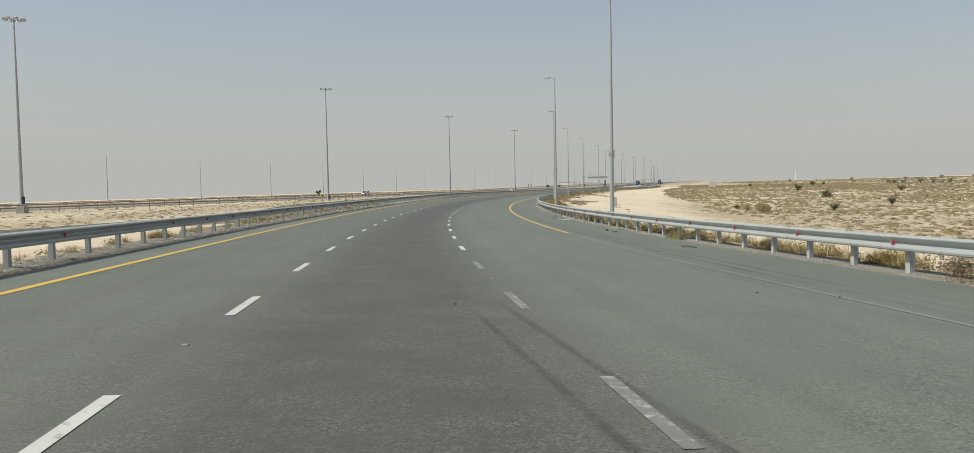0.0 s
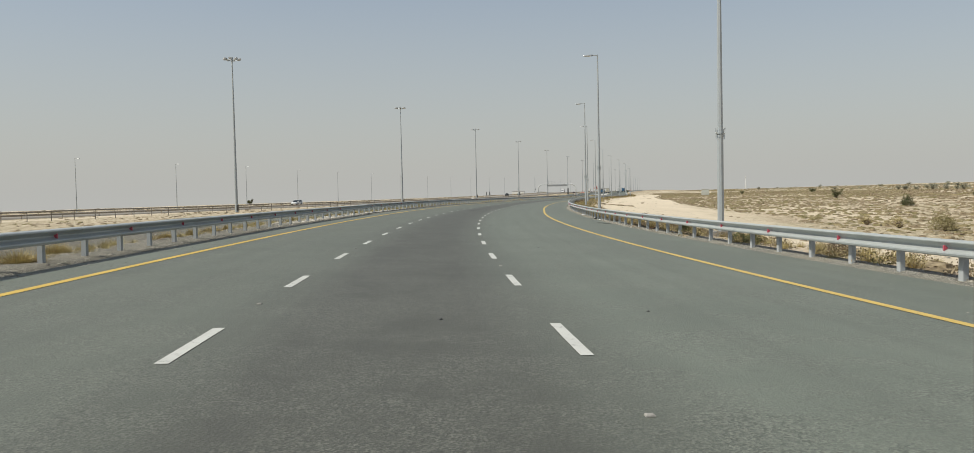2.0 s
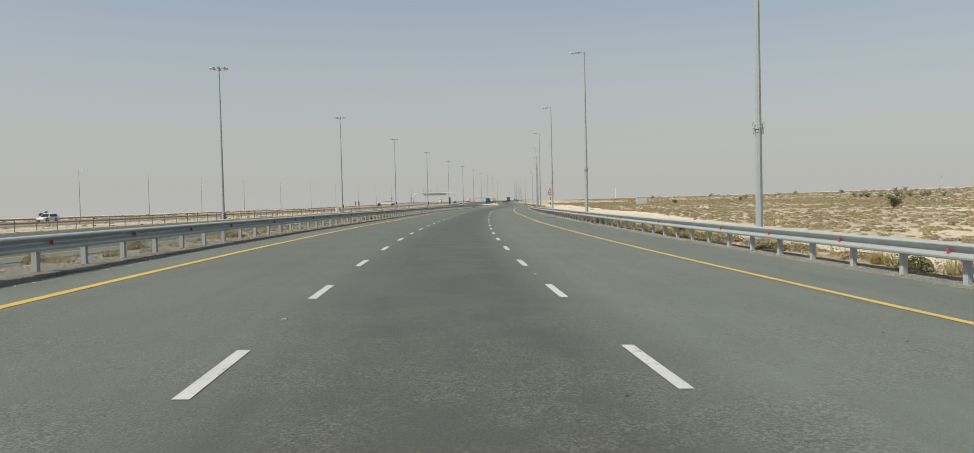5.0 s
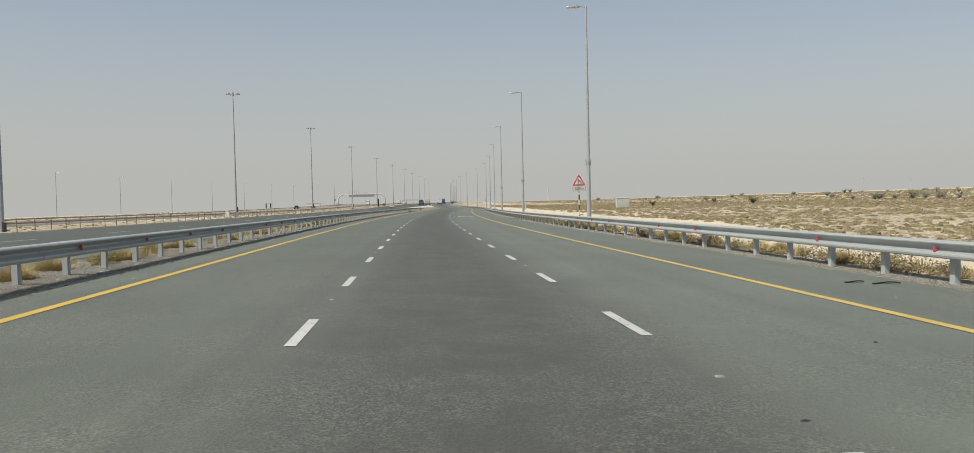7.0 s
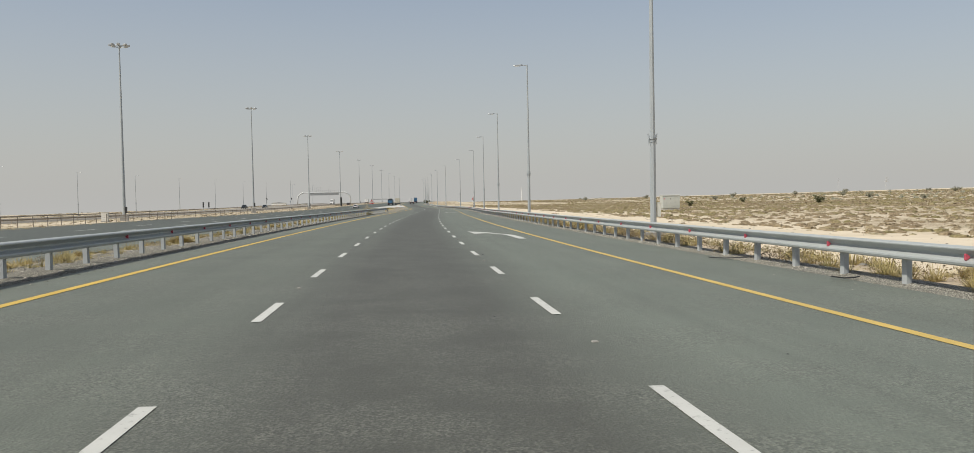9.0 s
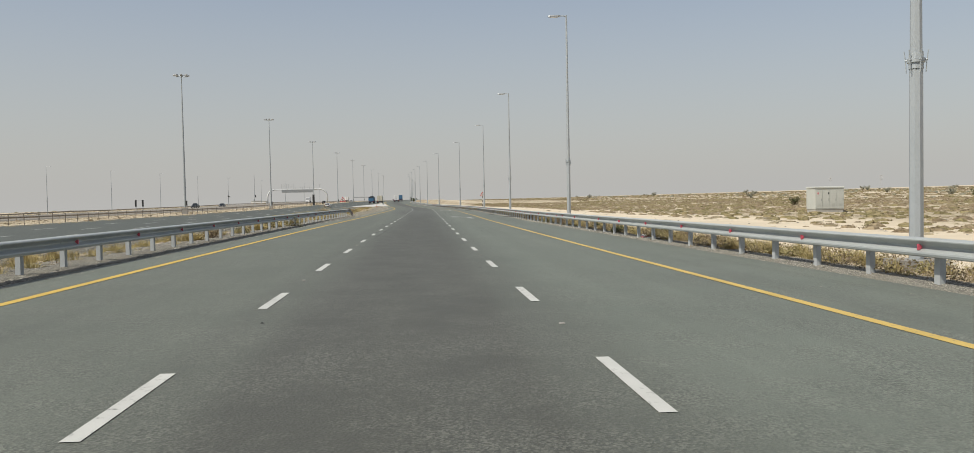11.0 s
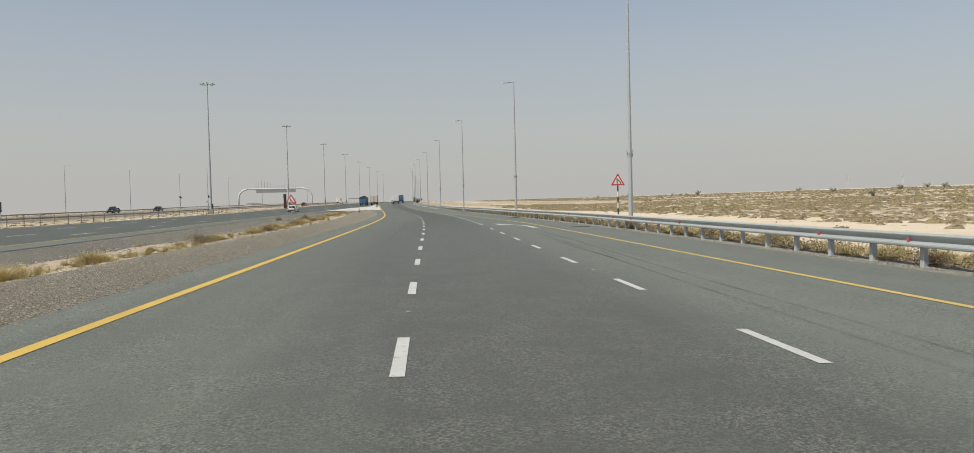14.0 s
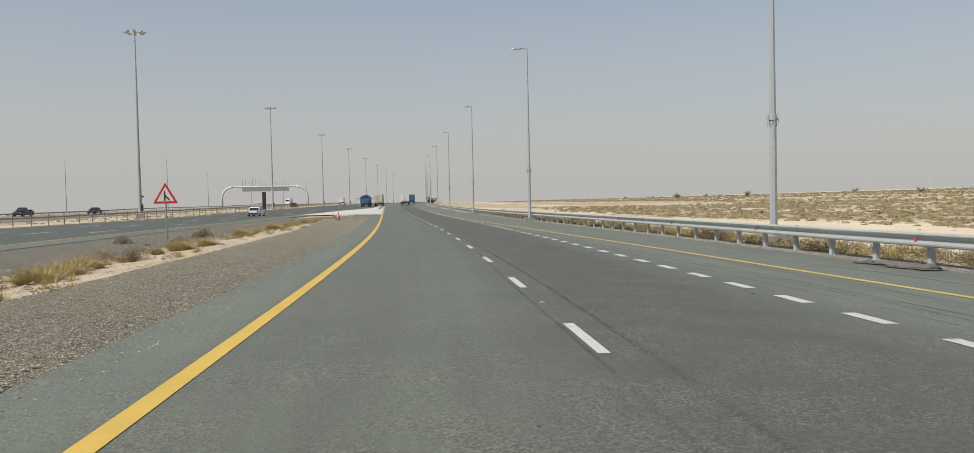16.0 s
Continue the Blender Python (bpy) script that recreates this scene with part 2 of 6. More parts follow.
YELLOW_WORN = road_paint("worn_yellow_paint", (0.62, 0.44, 0.12), 0.64)
GALV = plain("galvanised_steel", (0.46, 0.48, 0.48), 0.65, 0.1, 0.12, 3.0, shift=0.15)
POLE = plain("grey_pole_steel", (0.45, 0.48, 0.49), 0.5, 0.2, 0.10, 2.0)
LAMP_GREY = plain("lamp_housing", (0.42, 0.44, 0.45), 0.45, 0.2)
FLOOD_GREY = plain("floodlight_housing", (0.56, 0.57, 0.57), 0.4, 0.3, 0.12)
CABLE_BOX = plain("weathered_box_paint", (0.74, 0.73, 0.65), 0.6, 0.0, 0.12)
CONCRETE = plain("concrete", (0.46, 0.44, 0.40), 0.9, 0.0, 0.2, 2.0, bump=0.4)
OLD_CONCRETE = plain("stained_concrete", (0.36, 0.345, 0.315), 0.95, 0.0, 0.3, 3.0, bump=0.6)
RED = plain("red_reflector", (0.60, 0.10, 0.14), 0.35, 0.0, 0.1)
WHITE = plain("white_sheet", (0.75, 0.75, 0.73), 0.45, 0.0, 0.06)
BLACK = plain("black_paint", (0.03, 0.03, 0.03), 0.5, 0.0, 0.1)


# ---------- mesh building ----------
class Geo:
    """Vertices and faces of one mesh."""

    def __init__(self):
        self.v, self.f, self.uv = [], [], None

    def add(self, verts, faces):
        n = len(self.v)
        self.v += [tuple(p) for p in verts]
        self.f += [tuple(n + i for i in f) for f in faces]
        return self

    def box(self, c, size, turn=0.0, taper=1.0):
        (x, y, z), (a, b, h) = c, (size[0] / 2, size[1] / 2, size[2] / 2)
        co, si = math.cos(turn), math.sin(turn)
        pts = []
        for k, q in ((-h, 1.0), (h, taper)):
            for i, j in ((-a, -b), (a, -b), (a, b), (-a, b)):
                pts.append((x + q * (i * co - j * si), y + q * (i * si + j * co), z + k))
        return self.add(pts, [(3, 2, 1, 0), (4, 5, 6, 7), (0, 1, 5, 4), (1, 2, 6, 5), (2, 3, 7, 6), (3, 0, 4, 7)])

    def tube(self, a, b, ra, rb=None, n=10, caps=True):
        a, b = Vector(a), Vector(b)
        rb = ra if rb is None else rb
        d = (b - a).normalized()
        e = d.cross(Vector((0, 0, 1)) if abs(d.z) < 0.95 else Vector((1, 0, 0))).normalized()
        g = d.cross(e)
        ring = [(math.cos(2 * math.pi * i / n) * e + math.sin(2 * math.pi * i / n) * g) for i in range(n)]
        pts = [a + r * ra for r in ring] + [b + r * rb for r in ring]
        fs = [(i, (i + 1) % n, n + (i + 1) % n, n + i) for i in range(n)]
        if caps:
            fs += [tuple(range(n - 1, -1, -1)), tuple(range(n, 2 * n))]
        return self.add(pts, fs)

    def pipe(self, pts, r, n=10):
        """A bent tube with smooth joints."""
        P = [Vector(p) for p in pts]
        rings = []
        for k, p in enumerate(P):
            d = (P[min(k + 1, len(P) - 1)] - P[max(k - 1, 0)]).normalized()
            e = d.cross(Vector((0, 0, 1)) if abs(d.z) < 0.999 and abs(P[-1].z - P[0].z) < 0.5 * (P[-1] - P[0]).length else Vector((0, 1, 0))).normalized()
            g = d.cross(e)
            rings.append([tuple(p + r * (math.cos(2 * math.pi * i / n) * e + math.sin(2 * math.pi * i / n) * g)) for i in range(n)])
        return self.loft(rings)

    def prism(self, outline, z0, z1):
        n = len(outline)
        return self.add([(x, y, z0) for x, y in outline] + [(x, y, z1) for x, y in outline],
                        [(i, (i + 1) % n, n + (i + 1) % n, n + i) for i in range(n)] + [tuple(range(n - 1, -1, -1)), tuple(range(n, 2 * n))])

    def plate(self, outline, y0, y1):
        """An outline in x and z, given depth along y."""
        n = len(outline)
        return self.add([(x, y0, z) for x, z in outline] + [(x, y1, z) for x, z in outline],
                        [(i, (i + 1) % n, n + (i + 1) % n, n + i) for i in range(n)] + [tuple(range(n - 1, -1, -1)), tuple(range(n, 2 * n))])

    def loft(self, rings, closed=True, caps=True):
        n = len(rings[0])
        pts = [p for r in rings for p in r]
        fs = []
        for k in range(len(rings) - 1):
            for i in range(n if closed else n - 1):
                j = (i + 1) % n
                fs.append((k * n + i, k * n + j, (k + 1) * n + j, (k + 1) * n + i))
        if caps and closed:
            fs += [tuple(range(n - 1, -1, -1)), tuple((len(rings) - 1) * n + i for i in range(n))]
        return self.add(pts, fs)

    def mesh(self, name, mat, smooth=False, fix=True):
        me = bpy.data.meshes.new(name)
        me.from_pydata(self.v, [], self.f)
        if fix and len(self.f) < 3000:
            bm = bmesh.new()
            bm.from_mesh(me)
            bmesh.ops.recalc_face_normals(bm, faces=bm.faces)
            bm.to_mesh(me)
            bm.free()
        if self.uv:
            layer = me.uv_layers.new(name="su")
            flat = np.array([self.uv[i] for f in self.f for i in f], dtype=np.float32).ravel()
            layer.data.foreach_set("uv", flat)
        if smooth:
            me.polygons.foreach_set("use_smooth", [True] * len(me.polygons))
        me.materials.append(mat)
        me.update()
        return me


def part(name, geo, mat, parent=None, label="", smooth=False, at=None):
    ob = new(name, geo.mesh(name, mat, smooth) if isinstance(geo, Geo) else geo)
    ob.parent = parent
    if at is not None:
        ob.matrix_basis = at
    return tagged(ob, label)


def thing(name, label, category, at=None, group="", kind=""):
    ob = new(name)
    ob.empty_display_size = 0.3
    if at is not None:
        ob.matrix_basis = at
    return tagged(ob, label, category, group, kind)


# ---------- the line of the road ----------
# s runs along the broken line between the first and second lane, u to the right of it
S0, DS = -130.0, 2.0
SG = np.arange(S0, 1700.1, DS)
KAPPA_S = [-130, -30, 5, 40, 75, 110, 145, 180, 215, 250, 285, 320, 355, 390, 425, 460, 495, 530, 565, 660, 690, 760, 790]
KAPPA = [-0.8, -1.306, -1.614, -1.839, -1.883, -1.993, -2.086, -1.135, -0.052, -0.482, -0.546, -0.558, -0.215, 0.169, -0.224, 0.756, 1.114, 0.086, -0.01, 0.0, -0.7, -0.7, 0.0]
SLOPE_S = [-130, -30, 30, 90, 150, 210, 270, 330, 390, 450, 510, 560, 610, 720, 830, 1000, 1700]
SLOPE = [-2.6, -2.577, -0.963, -0.213, 0.011, -0.195, -0.178, -0.140, -0.191, -0.055, -0.039, 0.12, 0.75, 0.75, 0.6, 0.3, 0.1]
BANK_S = [-30, 30, 90, 150, 210, 270, 330, 390, 450, 510, 570, 630]
BANK = [-1.256, -2.268, -2.726, -2.957, -1.371, -1.332, -0.714, -1.709, -2.003, -1.461, -1.187, -1.0]


def summed(v):
    return np.concatenate([[0.0], np.cumsum((v[1:] + v[:-1]) / 2 * DS)])


TH = summed(np.interp(SG, KAPPA_S, KAPPA) * 1e-3)
I0 = int(round((200 - S0) / DS))
TH = TH - TH[I0]
PX, PY = summed(-np.sin(TH)), summed(np.cos(TH))
PX, PY = PX - PX[I0], PY - PY[I0] + 200.0
PZ = summed(np.interp(SG, SLOPE_S, SLOPE) * 1e-2)
PZ = PZ - np.interp(500.0, SG, PZ) + 0.02
PB = np.interp(SG, BANK_S, BANK) * 1e-2


def road_at(s, u, up=0.0):
    t = np.interp(s, SG, TH)
    return (float(np.interp(s, SG, PX) + u * np.cos(t)), float(np.interp(s, SG, PY) + u * np.sin(t)), float(np.interp(s, SG, PZ) + u * np.interp(s, SG, PB) + up))


def heading(s):
    return float(np.interp(s, SG, TH))


def road_pose(s, u, up=0.0, turn=0.0):
    """A pose on the road, y ahead along it."""
    return Matrix.Translation(road_at(s, u, up)) @ Matrix.Rotation(heading(s) + turn, 4, 'Z')


def su_of(x, y):
    """Nearest place on the line, for arrays of points."""
    x, y = np.ravel(x), np.ravel(y)
    s, u = np.empty(len(x)), np.empty(len(x))
    for a in range(0, len(x), 4000):
        b = slice(a, a + 4000)
        i = ((x[b, None] - PX[None, ::4]) ** 2 + (y[b, None] - PY[None, ::4]) ** 2).argmin(1) * 4
        q = SG[i].astype(float)
        for _ in range(3):
            t = np.interp(q, SG, TH)
            dx, dy = x[b] - np.interp(q, SG, PX), y[b] - np.interp(q, SG, PY)
            q = np.clip(q - dx * np.sin(t) + dy * np.cos(t), SG[0], SG[-1])
        t = np.interp(q, SG, TH)
        s[b] = q
        u[b] = (x[b] - np.interp(q, SG, PX)) * np.cos(t) + (y[b] - np.interp(q, SG, PY)) * np.sin(t)
    return s, u


def yellow_left(s):
    return float(np.interp(s, [360, 395], [-3.80, -3.57]))


def yellow_right(s):
    return float(np.interp(s, [0, 140, 200, 380, 410, 440, 462, 472, 482, 494, 503, 522, 540, 556], [8.32, 8.35, 7.13, 7.10, 7.34, 7.3, 7.05, 6.55, 6.02, 5.5, 5.09, 4.56, 4.06, 3.92]))


def edge_left(s):
    return float(np.interp(s, [0, 360, 400, 450], [-5.25, -5.2, -4.5, -4.75]))


def rail_right(s):
    return float(np.interp(s, [0, 40, 130, 205, 380, 400, 455, 485, 520], [11.7, 11.6, 11.5, 10.15, 10.15, 10.6, 10.55, 9.2, 8.9]))


def edge_right(s):
    return rail_right(s) - 0.45


RAIL_LEFT = -5.62

# the highway that the ramp runs into: the line of its high masts, and its width
MAST_Y = [-200, 18, 116, 208, 301.6, 408, 509, 605, 713, 818, 913, 1034, 2200]
MAST_X = [-110, -79, -66.6, -54.8, -47.3, -42.7, -36.6, -29.2, -22.3, -15.3, -8.2, -0.2, 81.0]


def mast_x(y):
    return np.interp(y, MAST_Y, MAST_X)


def main_yellow(y):
    return mast_x(y) + np.interp(y, [-200, 60, 90, 115, 140, 260, 500, 600, 635, 690], [66, 58, 53.5, 47, 40.5, 34, 26.6, 25.6, 27.6, 33.2])


def main_far(y):
    return mast_x(y) + np.interp(y, [-200, 75, 90, 115, 137, 157, 182, 195, 225, 260], [60, 51.5, 48, 41, 30.5, 22, 16, 12.5, 6, 5])


def main_z(y):
    return np.interp(y, [480, 600, 700, 813, 1000, 1700], [-0.42, -0.05, 0.78, 1.5, 2.3, 3.7])


def ground_z(x, y):
    """Height of the open ground, for arrays."""
    x, y = np.ravel(np.asarray(x, float)), np.ravel(np.asarray(y, float))
    s, u = su_of(x, y)
    zr, bank = np.interp(s, SG, PZ), np.interp(s, SG, PB)
    er = np.interp(s, [0, 40, 130, 205, 380, 400, 455, 485, 520], [11.7, 11.6, 11.5, 10.15, 10.15, 10.6, 10.55, 9.2, 8.9])
    el = np.interp(s, [0, 360, 400, 450], [-5.25, -5.2, -4.5, -4.75])
    zedge = zr + np.clip(u, el, er) * bank
    low = main_z(y) - 0.08
    k = np.clip((-(u - el) - 1.6) / 7.0, 0, 1)
    k = k * k * (3 - 2 * k)
    left = (zedge - 0.03) * (1 - k) + low * k
    k = np.clip((u - er - 0.8) / 5.0, 0, 1)
    k = k * k * (3 - 2 * k)
    far = np.clip((u - 60) / 500, 0, 4)
    desert = -0.35 + np.interp(y, [560, 700, 1000], [0, 0.9, 2.0]) + np.interp(y, [0, 300, 600], [3.0, 4.0, 4.4]) * np.clip(far, 0, 1) ** 1.2 + 6.0 * np.clip(far - 1, 0, 3)
    # a shallow basin beside the bend of the slip road
    basin = np.interp(y, [-120, 60, 150, 230, 290, 380], [-1.6, -1.8, -2.0, -1.3, -0.4, 0.0])
    q = np.clip((u - 14) / 24, 0, 1)
    desert = desert + basin * q * q * (3 - 2 * q) * np.clip(1 - (u - 120) / 500, 0, 1)
    wave = np.array([noise.noise((a * 0.02, b * 0.02, 0.0)) * 0.5 + noise.noise((a * 0.11, b * 0.11, 5.0)) * 0.16 for a, b in zip(x, y)])
    desert = desert + wave * np.clip((u - 24) / 40, 0, 1) * (1 + np.clip(far, 0, 3))
    right = (zedge - 0.03) * (1 - k) + np.minimum(desert, 99) * k
    z = np.where(u < el, left, np.where(u > er, right, zedge - 0.07))
    over = (x > main_far(y) - 0.3) & (x < main_yellow(y) + 3.2) & (u < el - 1.0)
    z = np.where(over, np.minimum(z, main_z(y) - 0.06), z)
    away = np.clip((mast_x(y) - 20 - x) / 60, 0, 1) * (u < 0)
    beyond = np.clip(mast_x(y) - 50 - x, 0, 4200) * (u < 0)
    # ground past the opposite carriageway is sloped to fit the camera's haze-lowered skyline
    z = z + wave * away * np.clip(1.2 - beyond / 250, 0.15, 1.2) - np.clip(beyond / 90, 0, 1) * (main_z(y) + 0.42) - 0.0130 * np.clip(beyond - 25, 0, 4200)
    return np.where(y > 1650, np.where(np.abs(u) < 40, 3.5, z), z)


# ---------- ground, roads, paint ----------
def strip(s_list, columns, mat, name, parent=None, up=0.0, label="", thick=0.0):
    """A surface along the road. columns: functions of s that give u."""
    g = Geo()
    g.uv = []
    for s in s_list:
        for c in columns:
            g.v.append(road_at(s, c(s), up))
            g.uv.append((s, c(s)))
    n = len(columns)
    for k in range(len(s_list) - 1):
        for i in range(n - 1):
            g.f.append((k * n + i, k * n + i + 1, (k + 1) * n + i + 1, (k + 1) * n + i))
    if thick:
        for i in (0, n - 1):
            base = len(g.v)
            for s in s_list:
                p = road_at(s, columns[i](s), up - thick)
                g.v.append(p)
                g.uv.append((s, columns[i](s)))
            for k in range(len(s_list) - 1):
                q = (k * n + i, (k + 1) * n + i, base + k + 1, base + k)
                g.f.append(q if i == 0 else q[::-1])
    me = g.mesh(name, mat, fix=False)
    ob = part(name, me, mat, parent, label)
    return ob


S_ROAD = [float(s) for s in np.arange(-120, 800, 4)] + [float(s) for s in np.arange(800, 1690, 20)]


def between(a):
    return lambda s: edge_left(s) + (edge_right(s) - edge_left(s)) * a


road = strip(S_ROAD, [between(a) for a in np.linspace(0, 1, 9)], ASPHALT, "road", thick=0.12)
tagged(road, "worn grey asphalt slip road, darker in its middle lane", "road", kind="structure")


def terrain():
    def spaced(stops):
        out = []
        for (a, b, d) in stops:
            out += list(np.arange(a, b, d))
        return np.array(out + [stops[-1][1]], float)
    xs = spaced([(-4600, -1000, 400), (-1000, -200, 80), (-200, -100, 12), (-100, -30, 3), (-30, 60, 1.0), (60, 140, 4), (140, 400, 20), (400, 1000, 60), (1000, 4600, 400)])
    ys = spaced([(-600, -120, 40), (-120, 620, 2.0), (620, 900, 6), (900, 1700, 40), (1700, 4800, 310)])
    X, Y = np.meshgrid(xs, ys)
    Z = ground_z(X, Y).reshape(X.shape)
    nx, ny = len(xs), len(ys)
    i = np.arange(ny - 1)[:, None] * nx + np.arange(nx - 1)[None, :]
    faces = np.stack([i, i + 1, i + nx + 1, i + nx], -1).reshape(-1, 4)
    me = bpy.data.meshes.new("ground")
    me.from_pydata(np.stack([X.ravel(), Y.ravel(), Z.ravel()], -1).tolist(), [], faces.tolist())
    layer = me.uv_layers.new(name="su")
    ss, uu = su_of(X, Y)
    layer.data.foreach_set("uv", np.stack([ss, uu], -1)[faces.ravel()].astype(np.float32).ravel())
    me.polygons.foreach_set("use_smooth", [True] * len(me.polygons))
    me.materials.append(SAND)
    return tagged(new("ground", me), "pale sandy desert ground reaching the hazy horizon", "ground", kind="structure")


ground = terrain()

for k in range(-20, 130):
    s = 4.66 + 6 * k
    if s < -60 or s > 720:
        continue
    strip([s, s + 0.96, s + 1.92], [lambda q: -0.062, lambda q: 0.062], WHITE_PAINT, "dash", road, 0.006)
for k in range(-20, 76):
    s = 4.885 + 6 * k
    if -60 < s < 454:
        strip([s, s + 0.96, s + 1.92], [lambda q: 3.583, lambda q: 3.707], WHITE_PAINT if s > 19 else WORN_PAINT, "dash", road, 0.006)
for k in range(0, 62):
    s = 458.2 + 2.0 * k
    strip([s, s + 0.95], [lambda q: 3.56, lambda q: 3.76], WHITE_PAINT, "dash", road, 0.006)
S_LINE = [float(s) for s in np.arange(-120, 790, 3)]
strip(S_LINE, [lambda q: yellow_left(q) - 0.09, lambda q: yellow_left(q) + 0.09], YELLOW_PAINT, "edge_line", road, 0.006, "yellow edge line")
strip([float(s) for s in np.arange(-120, 34, 3)], [lambda q: yellow_right(q) - 0.04, lambda q: yellow_right(q) + 0.04], GONE_PAINT, "edge_line", road, 0.006, "worn-off edge line")
strip([float(s) for s in np.arange(33, 640, 3)], [lambda q: yellow_right(q) - 0.08, lambda q: yellow_right(q) + 0.08], YELLOW_WORN, "edge_line", road, 0.006, "yellow edge line")
strip([float(s) for s in np.arange(455, 500, 3)], [lambda q: float(np.interp(q, [455, 477, 500], [9.15, 7.62, 7.0])) - 0.05, lambda q: float(np.interp(q, [455, 477, 500], [9.15, 7.62, 7.0])) + 0.05], WORN_PAINT, "edge_line", road, 0.006, "worn-off old edge line")


def highway():
    ys = [float(y) for y in np.arange(-180, 1000, 6)] + [float(y) for y in np.arange(1000, 1700, 25)]
    g = Geo()
    g.uv = []
    n = 7
    for y in ys:
        a, b, z = float(main_far(y)), float(main_yellow(y)) + 2.8, float(main_z(y))
        for i in range(n):
            x = a + (b - a) * i / (n - 1)
            g.v.append((x, y, z))
            g.uv.append((y, x - a))
    for k in range(len(ys) - 1):
        for i in range(n - 1):
            g.f.append((k * n + i, k * n + i + 1, (k + 1) * n + i + 1, (k + 1) * n + i))
    me = g.mesh("highway", ASPHALT_MAIN, fix=False)
    ob = tagged(new("highway", me), "grey asphalt carriageway of the main highway", "road", kind="structure")

    def line(off, y0, y1, w, mat, name, ref=main_yellow):
        h = Geo()
        yy = list(np.arange(y0, y1, min(6.0, y1 - y0))) + [y1]
        for y in yy:
            x, z = float(ref(y)) + off, float(main_z(y)) + 0.008
            h.v += [(x - w, y, z), (x + w, y, z)]
        for k in range(len(yy) - 1):
            h.f.append((2 * k, 2 * k + 1, 2 * k + 3, 2 * k + 2))
        part(name, h.mesh(name, mat, fix=False), mat, ob)
    line(1.5, -150, 780, 1.28, ASPHALT_SHOULDER, "shoulder")
    line(0.0, -150, 780, 0.1, YELLOW_PAINT, "edge_line")
    line(2.2, -150, 1500, 0.1, YELLOW_PAINT, "edge_line", main_far)
    for off, first in ((3.5, 49.8), (8.1, 50.1), (13.2, 52.9)):
        for k in range(40):
            y = first + 19.2 * k
            if main_yellow(y) - off < main_far(y) + 1.5:
                continue
            line(-off, y, y + 5.6, 0.125, DASH_PAINT, "dash")
    return ob


highway()


# ---------- guard rails ----------
def beam_profile():
    front = [(0.755, 0.000), (0.750, 0.040), (0.736, 0.092), (0.718, 0.110), (0.700, 0.108), (0.632, 0.014), (0.620, 0.002), (0.598, 0.002),
             (0.585, 0.010), (0.530, 0.104), (0.505, 0.110), (0.470, 0.100), (0.450, 0.040), (0.445, 0.000)]
    return front + [(h, d - 0.012) for h, d in reversed(front)]


def post_mesh(name):
    g = Geo()
    w, d, t = 0.07, 0.10, 0.012
    c = [(-w, 0), (w, 0), (w, -d), (w - t, -d), (w - t, -t), (-w + t, -t), (-w + t, -d), (-w, -d)]
    g.prism(c, -0.35, 0.735)
    return g.mesh(name, GALV)


def block_mesh():
    g = Geo()
    g.box((0, 0.05, 0.60), (0.11, 0.10, 0.26))
    return g.mesh("spacer", GALV)


def reflector_mesh(side):
    g = Geo()
    # a wedge that sits in the trough of the beam, its broad end towards the road
    out = [(0.128, 0.594), (0.128, 0.610), (0.170, 0.646), (0.192, 0.652), (0.198, 0.640), (0.198, 0.566), (0.192, 0.552), (0.170, 0.558)]
    n = len(out)
    g.add([(side * 0.20 - 0.018, y, z) for y, z in out] + [(side * 0.20 + 0.018, y, z) for y, z in out],
          [(i, (i + 1) % n, n + (i + 1) % n, n + i) for i in range(n)] + [tuple(range(n - 1, -1, -1)), tuple(range(n, 2 * n))])
    return g.mesh("reflector", RED)


